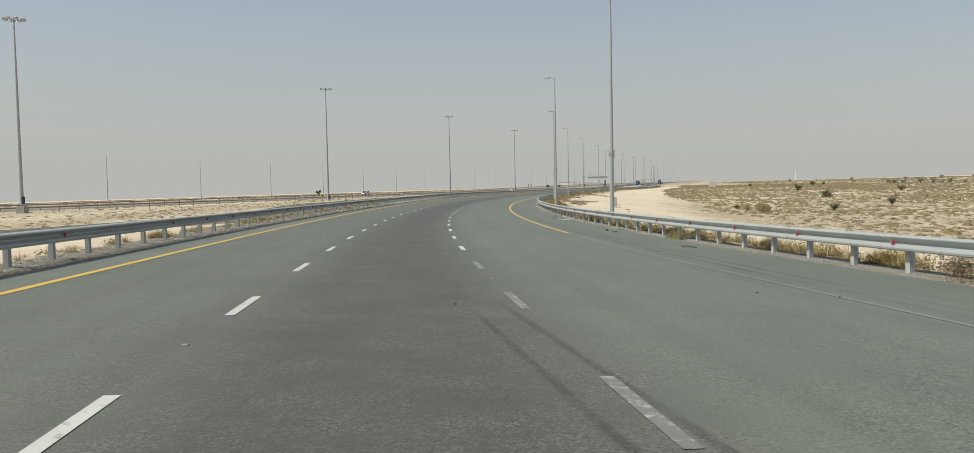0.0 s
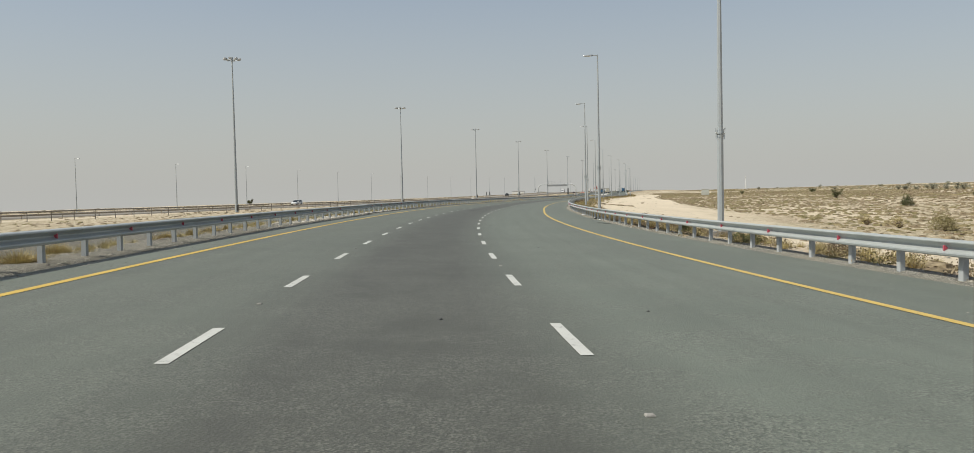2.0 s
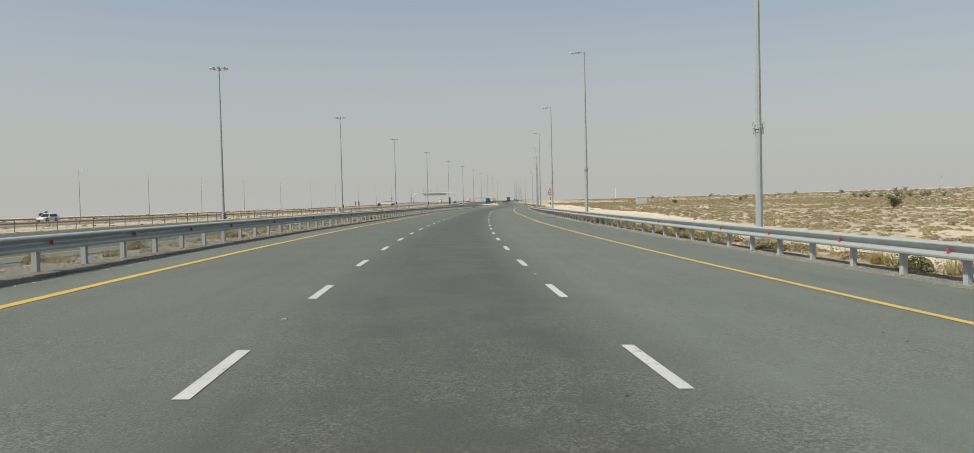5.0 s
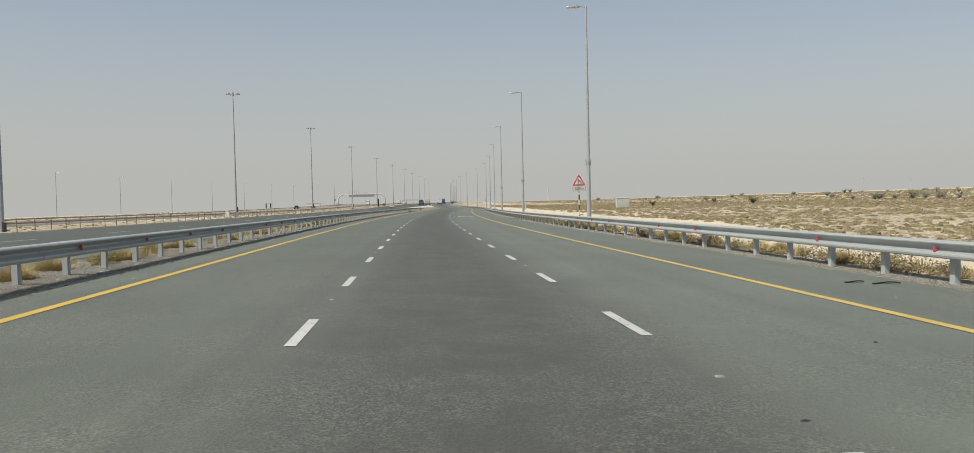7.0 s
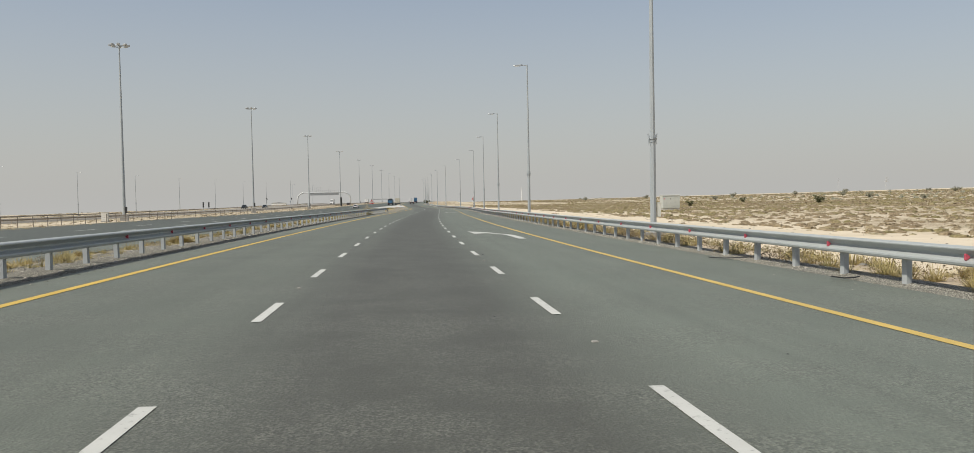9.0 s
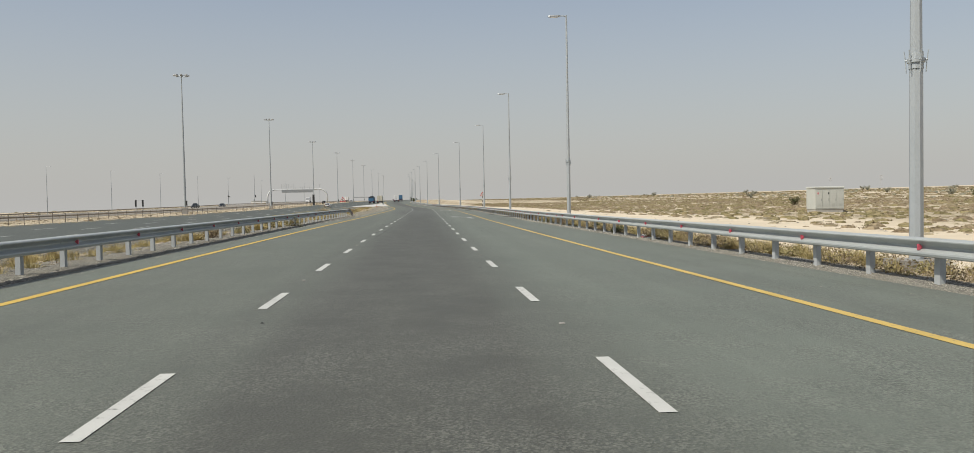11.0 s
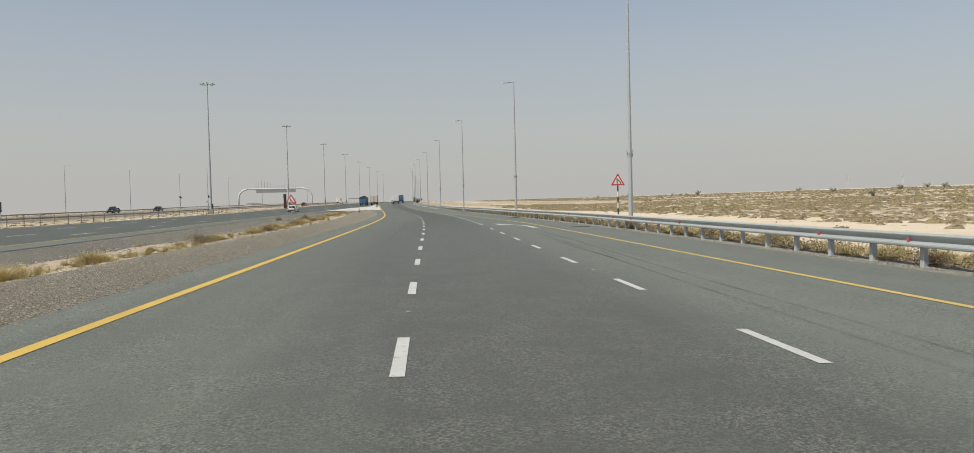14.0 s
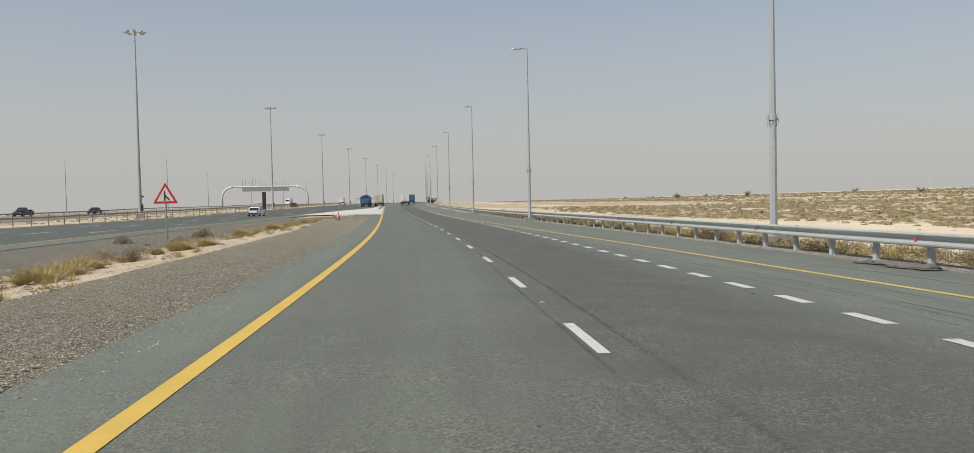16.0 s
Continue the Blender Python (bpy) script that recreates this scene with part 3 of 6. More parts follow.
def guard_rail(name, u_of, side, s0, s1, label, marks, flips, slope_end=False, near=(-24, 560)):
    """side +1: the beam faces left (rail on the right of the road); -1: the other way."""
    root = thing(name, label, "guard rail", kind="structure")
    prof = beam_profile()
    posts, blocks, refl = post_mesh("post"), block_mesh(), reflector_mesh(side)

    def drop(s):
        return 0.0 if not slope_end else -0.42 * max(0.0, (s - (s1 - 2.5)) / 2.5)

    def bend(s):
        return 0.0 if not slope_end else 0.10 * max(0.0, (s - (s1 - 2.5)) / 2.5)
    s = s0
    while s < s1 - 0.1:
        e = min(s + 4.0, s1)
        rings = []
        for q in np.linspace(s, e, 9 if slope_end and e > s1 - 5 else 3):
            q = float(q)
            lap = 0.006 if q == s else 0.0
            rings.append([road_at(q, u_of(q) + bend(q) - side * (d + 0.10 + lap), h + drop(q) - 0.02) for h, d in prof])
        g = Geo()
        g.loft(rings)
        part("beam", g, BEAM, root)
        s = e
    rest = Geo()
    # marks: number and place of posts; between them the posts stand evenly
    first, last = marks[0], marks[-1]
    marks = [(first[0] - 100, first[1] - 200.0)] + list(marks) + [(last[0] + 400, last[1] + 800.0)]
    for k in range(first[0] - 60, last[0] + 300):
        s = float(np.interp(k, [a for a, _ in marks], [b for _, b in marks]))
        if s < s0 or s > s1 - (2.4 if slope_end else 0.5):
            continue
        lean = random.uniform(-0.02, 0.02)
        turn = math.pi / 2 * side
        m = road_pose(s, u_of(s) + bend(s), drop(s) - 0.02, turn) @ Matrix.Rotation(lean, 4, 'X')
        if near[0] <= s <= near[1]:
            p = part("post", posts, GALV, root, at=m)
            part("spacer", blocks, GALV, p)
            # every second post carries a reflector; at each number in flips the count shifts by one
            if (k + sum(k >= q for q in flips)) % 2 == 0 and random.random() < 0.93:
                part("reflector", refl, RED, root, "small red arrow reflector", at=m)
        else:
            x, y, z = m.translation
            rest.box((x, y, z + 0.25), (0.13, 0.13, 0.98), heading(s))
    if slope_end:
        for s in (s1 - 1.35, s1 - 0.22):
            part("reflector", refl, RED, root, "small red arrow reflector", at=road_pose(s, u_of(s) + bend(s), drop(s) - 0.02, math.pi / 2 * side))
    if rest.v:
        tagged(part("far_posts", rest, GALV, root), kind="stuff")
    return root


LEFT_POSTS = [(0, 31.42), (10, 50.97), (29, 88.52), (37, 104.37), (50, 130.42), (58, 146.57), (85, 201.17), (93, 217.32), (107, 244.92), (117, 264.82), (159, 348.22), (167, 364.22), (173, 376.07), (182, 394.12)]
RIGHT_POSTS = [(1, 33.35), (8, 47.36), (15, 61.57), (22, 75.69), (29, 90.14), (36, 104.4), (43, 118.66), (50, 132.68), (85, 203.2), (92, 217.66), (99, 231.73), (106, 245.77), (113, 259.83), (120, 273.91), (157, 347.97), (165, 363.76), (173, 379.78), (180, 394.5), (188, 410.66), (196, 426.62), (203, 440.6), (211, 456.56), (219, 472.27), (226, 486.13)]
guard_rail("guard_rail", lambda s: -5.58, -1, -80.0, 120.4, "galvanised steel guard rail with dark reflectors, cut off at its end", LEFT_POSTS, (44, 54, 72), False, (-20, 404))
guard_rail("guard_rail", lambda s: float(np.interp(s, [120, 180], [-5.95, RAIL_LEFT])), -1, 119.8, 404.0,
           "galvanised steel guard rail along the median with sloped end", LEFT_POSTS, (44, 54, 72), True, (-20, 404))
guard_rail("guard_rail", rail_right, 1, -80.0, 1000.0, "galvanised steel guard rail with red reflectors beside the desert", RIGHT_POSTS, (162, 166))


# ---------- street lamps and high masts ----------
def street_lamp(boxed):
    root = thing("street_lamp", "tall grey steel street lamp with one flat head", "street lamp", group="street lamps along the slip road")
    g = Geo()
    g.tube((0, 0, -0.6), (0, 0, 3.5), 0.135, 0.125, 8)
    part("lower_pole", g, POLE, root)
    g = Geo()
    g.tube((0, 0, 3.62), (0, 0, 13.4), 0.115, 0.055, 8)
    part("upper_pole", g, POLE, root)
    g = Geo()
    g.tube((0, 0, 3.40), (0, 0, 3.70), 0.14, 0.135, 10)
    g.tube((0, 0, 3.52), (0, 0, 3.60), 0.17, 0.17, 10)
    collar = part("collar", g, POLE, root, "bolted collar")
    g = Geo()
    g.tube((0.13, 0, 3.56), (0.20, 0, 3.57), 0.022, 0.018, 6)
    g.pipe([(0.175, 0, 3.32), (0.19, 0, 3.565), (0.215, 0, 3.76)], 0.010, 5)
    bolt = g.mesh("bolt", POLE)
    for k in range(6):
        part("bolt", bolt, POLE, collar, at=Matrix.Rotation(0.4 + k * math.pi / 3, 4, 'Z'))
    if boxed:
        g = Geo()
        g.box((0.225, -0.02, 0.60), (0.13, 0.18, 0.57))
        g.box((0.225, -0.02, 0.895), (0.15, 0.20, 0.02))
        g.box((0.14, -0.02, 0.75), (0.08, 0.06, 0.04))
        g.box((0.14, -0.02, 0.45), (0.08, 0.06, 0.04))
        part("service_box", g, CABLE_BOX, root, "pale cable box strapped to the pole")
    g = Geo()
    g.box((0, 0, -0.65), (0.95, 0.95, 0.62), 0.0, 0.90)
    part("foundation", g, OLD_CONCRETE, root, "concrete foundation block")
    g = Geo()
    g.pipe([(0, 0, 13.33), (-0.25, 0, 13.36), (-0.45, 0, 13.36)], 0.035, 8)
    part("arm", g, POLE, root)
    g = Geo()
    g.loft([[(-0.40, y, z) for y, z in ((-0.07, 13.31), (0.07, 13.31), (0.06, 13.40), (-0.06, 13.40))],
            [(-0.55, y, z) for y, z in ((-0.16, 13.29), (0.16, 13.29), (0.13, 13.41), (-0.13, 13.41))],
            [(-1.15, y, z) for y, z in ((-0.17, 13.29), (0.17, 13.29), (0.12, 13.38), (-0.12, 13.38))],
            [(-1.25, y, z) for y, z in ((-0.10, 13.30), (0.10, 13.30), (0.08, 13.34), (-0.08, 13.34))]])
    head = part("lamp_head", g, LAMP_GREY, root, "flat grey luminaire")
    g = Geo()
    g.box((-0.85, 0, 13.28), (0.5, 0.24, 0.03))
    part("lens", g, WHITE, head)
    return root


LAMPS = [(9.0, 13.5), (49.7, 13.4), (90.4, 13.3), (131.3, 13.2), (171.8, 12.85), (212.2, 11.9), (252.2, 11.9), (292.3, 11.9), (333.2, 11.85), (373.0, 11.95), (412.9, 12.05), (452.3, 11.8), (491.8, 10.25)]
lamp, lamp_with_box = street_lamp(False), street_lamp(True)
spots = [(*road_at(s, u, 0)[:2], heading(s)) for s, u in LAMPS] + [(21.8, 531.0, -0.01), (21.5, 571.0, 0.0), (21.6, 611.5, 0.0)]
spots += [(float(np.interp(y, [651, 715, 760, 1000], [22.0, 23.0, 24.6, 41.0])), float(y), -0.06) for y in range(651, 1000, 40)]
for k, (x, y, h) in enumerate(spots):
    z = float(ground_z([x], [y])[0])
    m = Matrix.Translation((x, y, max(z, 0.45 * z) + 0.55)) @ Matrix.Rotation(h, 4, 'Z')
    if k == 0:
        lamp.matrix_basis = m
    elif k == 1:
        lamp_with_box.matrix_basis = m
    else:
        copy_thing(lamp_with_box if k == 7 else lamp, m)


def high_mast():
    root = thing("high_mast", "tall tapered steel high mast with a ring of floodlights", "light mast", group="high masts along the highway")
    g = Geo()
    for a, b, ra, rb in ((0.5, 10, 0.30, 0.245), (10, 20, 0.24, 0.18), (20, 29.6, 0.175, 0.11)):
        g.tube((0, 0, a), (0, 0, b), ra, rb, 12)
    part("pole", g, POLE, root)
    g = Geo()
    g.box((0, 0, -0.8), (1.3, 1.3, 2.3), 0.2)
    part("plinth", g, CONCRETE, root, "concrete plinth")
    g = Geo()
    g.box((0.36, -0.1, 1.3), (0.3, 0.4, 1.1))
    part("winch_box", g, BLACK, root, "dark winch box")
    g = Geo()
    n = 16
    ring = [(1.1 * math.cos(2 * math.pi * i / n), 1.1 * math.sin(2 * math.pi * i / n), 29.55) for i in range(n + 1)]
    g.pipe(ring, 0.06, 6)
    for i in range(4):
        a = math.pi / 2 * i
        g.tube((0, 0, 29.6), (1.1 * math.cos(a), 1.1 * math.sin(a), 29.55), 0.05, 0.05, 6)
    g.tube((0, 0, 29.3), (0, 0, 30.1), 0.22, 0.16, 10)
    part("headframe", g, POLE, root)
    f = Geo()
    f.loft([[(1.05 + 0.66 * t, w * q, 29.60 + h * q + 0.10) for w, h in ((-0.26, -0.17), (0.26, -0.17), (0.28, 0.08), (0.13, 0.19), (-0.13, 0.19), (-0.28, 0.08))] for t, q in ((0.0, 0.5), (0.35, 1.0), (0.8, 1.0), (1.0, 0.8))])
    me = f.mesh("floodlight", FLOOD_GREY)
    for i in range(8):
        part("floodlight", me, FLOOD_GREY, root, at=Matrix.Rotation(2 * math.pi * i / 8 + 0.2, 4, 'Z'))
    return root


mast = high_mast()
for k, y in enumerate([18, 116, 208, 301.6, 408, 509, 605, 713, 818, 913, 1014, 1114, 1214, 1314]):
    x = float(mast_x(y)) - (0.0 if y == 301.6 else 0.3)
    m = Matrix.Translation((x, y, float(ground_z([x], [y])[0]) + {116: 0.8, 208: -0.5, 301.6: -0.75, 408: 0.55, 509: 1.15, 605: 0.5, 713: -0.15}.get(y, 0.12)))
    if k == 0:
        mast.matrix_basis = m
    else:
        copy_thing(mast, m)


# ---------- verges ----------
def verge(name, label, s_list, inner, outer, mat, n=6, up=0.03, lip=0.0):
    """A strip of loose ground laid over the sheet, with a ragged outer edge. inner, outer: functions of s that give u.
    lip: the height to which the gravel is heaped beside the asphalt."""
    pts = []
    for s in s_list:
        a, b = inner(s), outer(s)
        for i in range(n):
            q = i / (n - 1)
            if lip and i < 3:
                q = (0.0, 0.07, 0.4)[i] / abs(b - a)
            u = a + (b - a) * q
            if lip and i == 1:
                u += 0.05 * noise.noise((s * 0.9, 1.0, 4.0))
            if i in (0, n - 1):
                u += 0.35 * (q - 0.3) * noise.noise((s * 0.45, i * 3.1, 2.0)) + 0.9 * (q > 0.5) * noise.noise((s * 0.13, 7.0, i))
            x, y, _ = road_at(s, u)
            pts.append((x, y))
    P = np.array(pts)
    z = ground_z(P[:, 0], P[:, 1])
    g = Geo()
    for k, ((x, y), h) in enumerate(zip(pts, z)):
        edge = (k % n) == n - 1
        heap = lip * (0.0, 1.0, 0.85, 0.4)[k % n] if k % n < 4 else 0.0
        g.v.append((x, y, float(h) + heap + (up if not edge else -0.03)))
    for k in range(len(s_list) - 1):
        for i in range(n - 1):
            q = (k * n + i, k * n + i + 1, (k + 1) * n + i + 1, (k + 1) * n + i)
            g.f.append(q if inner(s_list[k]) < outer(s_list[k]) else q[::-1])
    me = g.mesh(name, mat, smooth=True, fix=False)
    return tagged(new(name, me), label, "verge", kind="structure")


def left_gravel(s):
    return edge_left(s) - float(np.interp(s, [0, 30, 50, 120, 160, 400], [1.3, 1.6, 3.3, 3.6, 2.6, 2.2]))


S_NEAR = [float(s) for s in np.arange(-60, 576, 1.5)]
verge("verge", "grey gravel verge under the median guard rail", [s for s in S_NEAR if s < 404], lambda s: edge_left(s) + 0.10, left_gravel, GRAVEL, 8, 0.05, 0.05)
verge("verge", "coarse gravel of the gore beside the slip road", [s for s in S_NEAR if s > 396], lambda s: edge_left(s) + 0.10,
      lambda s: edge_left(s) - float(np.interp(s, [396, 410, 520, 576], [1.7, 4.6, 4.2, 6.0])), GORE_GRAVEL, 9)
verge("verge", "gravel verge between asphalt and guard rail", S_NEAR, lambda s: edge_right(s) - 0.12, lambda s: edge_right(s) + 1.1, LIGHT_GRAVEL, 8, 0.06)


def edge_at(y):
    s, _ = su_of([8.0], [y])
    return road_at(float(s[0]), edge_left(float(s[0])))[0]


def gore_far_gravel():
    ys = list(np.arange(-60, 580, 2.0))
    g, P = Geo(), []
    for y in ys:
        x0 = float(main_yellow(y)) + 2.7
        w = float(np.interp(y, [-60, 300, 400, 440, 470, 520, 580], [5.0, 5.0, 5.5, 5.2, 6.4, 7.5, 9.0])) * min(1.0, 0.55 * (edge_at(y) - x0) / 8.0)
        if y < 330:
            w = float(np.interp(y, [-60, 60, 95, 240, 330], [0.1, 0.1, 0.6, 0.55, 0.42])) * (edge_at(y) - x0)
        for i in range(5):
            x = x0 + w * i / 4 + (0.7 * noise.noise((y * 0.15, 3.0, i)) if i == 4 else 0)
            P.append((x, y))
    P = np.array(P)
    Z = ground_z(P[:, 0], P[:, 1])
    for k, (x, y) in enumerate(P):
        e = k % 5
        g.v.append((float(x), float(y), max(float(Z[k]), float(main_z(y)) - 0.05) + (0.035 if e < 4 else -0.03)))
    for k in range(len(ys) - 1):
        for i in range(4):
            g.f.append((k * 5 + i, k * 5 + i + 1, (k + 1) * 5 + i + 1, (k + 1) * 5 + i))
    return tagged(new("verge", g.mesh("verge", DARK_GRAVEL, True, False)), "dark gravel verge along the main highway", "verge", kind="structure")


gore_far_gravel()


def apron():
    """The pale paved nose where the slip road meets the highway, its near edge slanted."""
    g, n, m = Geo(), 26, 9
    for k in range(n):
        q = k / (n - 1)
        yl, yr = 599 + (704 - 599) * q, 575 + (704 - 575) * q
        s, _ = su_of([9.0], [yr])
        a = (float(main_yellow(yl)) + 0.15, yl, float(main_z(yl)) + 0.02)
        b = road_at(float(s[0]), yellow_left(600) - 0.15, 0.02)
        if b[0] < a[0]:
            a = (b[0] - 0.1, yl, b[2])
        for i in range(m):
            w = i / (m - 1)
            x, y = a[0] + (b[0] - a[0]) * w, a[1] + (b[1] - a[1]) * w
            g.v.append((x, y, max(a[2] + (b[2] - a[2]) * w, float(ground_z([x], [y])[0]) + 0.03)))
    g.f = [(k * m + i, k * m + i + 1, (k + 1) * m + i + 1, (k + 1) * m + i) for k in range(n - 1) for i in range(m - 1)]
    return tagged(new("pavement", g.mesh("pavement", APRON, fix=False)), "pale concrete apron at the nose of the merge", "pavement", kind="structure")


APRON = plain("pale_apron", (0.56, 0.55, 0.52), 0.9, 0.0, 0.12, 0.8, bump=0.2)
apron()


# ---------- arrows, studs and tyre marks on the road ----------
def marking(name, quads, mat, up=0.007, label=""):
    g = Geo()
    for q in quads:
        g.add([road_at(s, u, up) for s, u in q], [tuple(range(len(q)))])
    me = g.mesh(name, mat, fix=False)
    for p in me.polygons:
        if p.normal.z < 0:
            p.flip()
    return part(name, me, mat, road, label)


def merge_arrow(at):
    mid = [(389.0, 6.24, 0.17), (391.0, 6.22, 0.17), (392.8, 6.16, 0.16), (393.8, 5.98, 0.16), (394.7, 5.66, 0.15), (395.5, 5.32, 0.13)]
    quads = []
    for (a, b, w), (c, d, v) in zip(mid, mid[1:]):
        quads.append([(a + at, b - w), (c + at, d - v), (c + at, d + v), (a + at, b + w)])
    quads.append([(394.45 + at, 4.72), (397.95 + at, 4.60), (395.95 + at, 5.72)])
    marking("arrow", quads, WHITE_PAINT, label="white merge arrow pointing to the next lane")


for at in (-98.0, 0.0, 62.7):
    merge_arrow(at)


def tyre_material(name, strength):
    m = Mat(name, 0.7)
    m.b.inputs["Alpha"].default_value = 1.0
    uv = m.place("UV")
    sep = m.node("ShaderNodeSeparateXYZ")
    m.link(uv, sep.inputs[0])
    across = m.ramp(sep.outputs[1], (0.0, 0.0), (0.3, 1.0), (0.7, 1.0), (1.0, 0.0))
    along = m.ramp(m.noise(0.8, 5.0, 0.7), (0.35, 0.15), (0.65, 0.8))
    ends = m.ramp(sep.outputs[0], (0.0, 0.0), (0.2, 1.0), (0.8, 1.0), (1.0, 0.0))
    a = m.math('MULTIPLY', m.math('MULTIPLY', across, along), m.math('MULTIPLY', ends, strength))
    m.link(a, m.b.inputs["Alpha"])
    return m.done((0.028, 0.028, 0.028))


RUBBER_FILM, FAINT_FILM = tyre_material("tyre_rubber_film", 0.34), tyre_material("faint_rubber_film", 0.15)


def tyre_mark(pts, w, film):
    g = Geo()
    g.uv = []
    n = 24
    ss = [p[0] for p in pts]
    us = [p[1] for p in pts]
    for k in range(n + 1):
        s = ss[0] + (ss[-1] - ss[0]) * k / n
        u = float(np.interp(s, ss, us))
        for j in (-1, 1):
            g.v.append(road_at(s, u + j * w / 2, 0.0045))
            g.uv.append((k / n, (j + 1) / 2))
    g.f = [(2 * k, 2 * k + 1, 2 * k + 3, 2 * k + 2) for k in range(n)]
    part("tyre_mark", g.mesh("tyre_mark", film, fix=False), film, road)


for pts, w in ([((3, 3.95), (7, 3.68), (12, 3.35)), 0.14], [((3, 3.4), (7, 3.18), (11, 2.95)), 0.12], [((6, 8.75), (24, 8.9), (44, 8.85), (60, 8.6)), 0.16],
               [((6, 9.15), (24, 9.3), (44, 9.2), (60, 9.0)), 0.16], [((400, 4.4), (420, 4.7), (444, 5.3), (475, 5.0), (500, 4.6)), 0.12], [((400, 5.0), (420, 5.2), (444, 5.8), (475, 5.75), (500, 5.2)), 0.12],
               [((466, 0.4), (472, 0.41), (480, 0.40), (496, 0.28), (510, 0.2)), 0.11], [((468, -0.08), (473, -0.12), (480, -0.14), (492, 0.05)), 0.07], [((348, -0.05), (357, 0.0), (366, 0.1)), 0.12],
               [((348, 0.25), (357, 0.33), (366, 0.42)), 0.12], [((132, 1.3), (140, 1.55), (147, 1.7)), 0.45], [((426, 4.9), (431, 4.82), (435, 4.93), (439, 5.0)), 0.14], [((426, 5.05), (430, 5.24), (433, 5.1), (438, 5.3)), 0.10], [((470, 4.6), (476, 4.8), (482, 4.6), (500, 4.2)), 0.10], [((470, 4.3), (476, 4.38), (482, 4.2), (500, 3.95)), 0.10],
               [((395.9, 1.82), (396.1, 1.82), (396.35, 1.82)), 0.15], [((395.9, 2.15), (396.1, 2.15), (396.35, 2.15)), 0.15]):
    tyre_mark(pts, w, RUBBER_FILM)
for u, w in ((-1.95, 0.16), (-1.2, 0.15)):
    tyre_mark([(438, u - 0.1), (452, u + 0.05), (467, u - 0.05)], w, FAINT_FILM)

stud = Geo()
stud.loft([[(x * q, y * q, z) for x, y in ((-0.034, -0.03), (0.034, -0.03), (0.034, 0.03), (-0.034, 0.03))] for z, q in ((0.0, 1.0), (0.010, 0.9), (0.015, 0.6))])
stud_mesh = stud.mesh("road_stud", OLD_CONCRETE)
for k in range(-2, 58):
    s = 4.66 + 3.95 + 12 * k
    part("road_stud", stud_mesh, CONCRETE, road, at=road_pose(s, 0.0, 0.002))
    if s < 450:
        part("road_stud", stud_mesh, CONCRETE, road, at=road_pose(s + 6.2, 3.645, 0.002))


# ---------- signs ----------
def rounded_triangle(w, h, r, z0):
    """Corner points of an upright triangle with its base at z0, corners rounded."""
    c = [(-w / 2, z0), (w / 2, z0), (0.0, z0 + h)]
    out = []
    for i in range(3):
        p, a, b = Vector(c[i]), Vector(c[i - 1]), Vector(c[(i + 1) % 3])
        d0, d1 = (a - p).normalized(), (b - p).normalized()
        for t in (0, 0.25, 0.5, 0.75, 1):
            q = p + d0 * r * (1 - t) ** 2 + d1 * r * t ** 2
            out.append((q.x, q.y))
    return out


SIGN_RED = plain("sign_red", (0.58, 0.035, 0.04), 0.4, 0.0, 0.08)
SIGN_WHITE = plain("sign_white", (0.74, 0.72, 0.66), 0.45, 0.0, 0.06)
SIGN_BACK = plain("sign_back", (0.40, 0.41, 0.41), 0.5, 0.6)


def arrow_plate(g, pts, w, head, y):
    """A flat arrow along pts, in x and z."""
    for (a, b), (c, d) in zip(pts, pts[1:]):
        v = Vector((c - a, d - b)).normalized()
        n = Vector((-v.y, v.x)) * w / 2
        g.plate([(a + n.x, b + n.y), (a - n.x, b - n.y), (c - n.x + v.x * w * .3, d - n.y + v.y * w * .3), (c + n.x + v.x * w * .3, d + n.y + v.y * w * .3)], y, y + 0.004)
    (a, b), (c, d) = pts[-2], pts[-1]
    v = Vector((c - a, d - b)).normalized()
    n = Vector((-v.y, v.x))
    g.plate([(c + n.x * head, d + n.y * head), (c - n.x * head, d - n.y * head), (c + v.x * head * 1.6, d + v.y * head * 1.6)], y, y + 0.004)


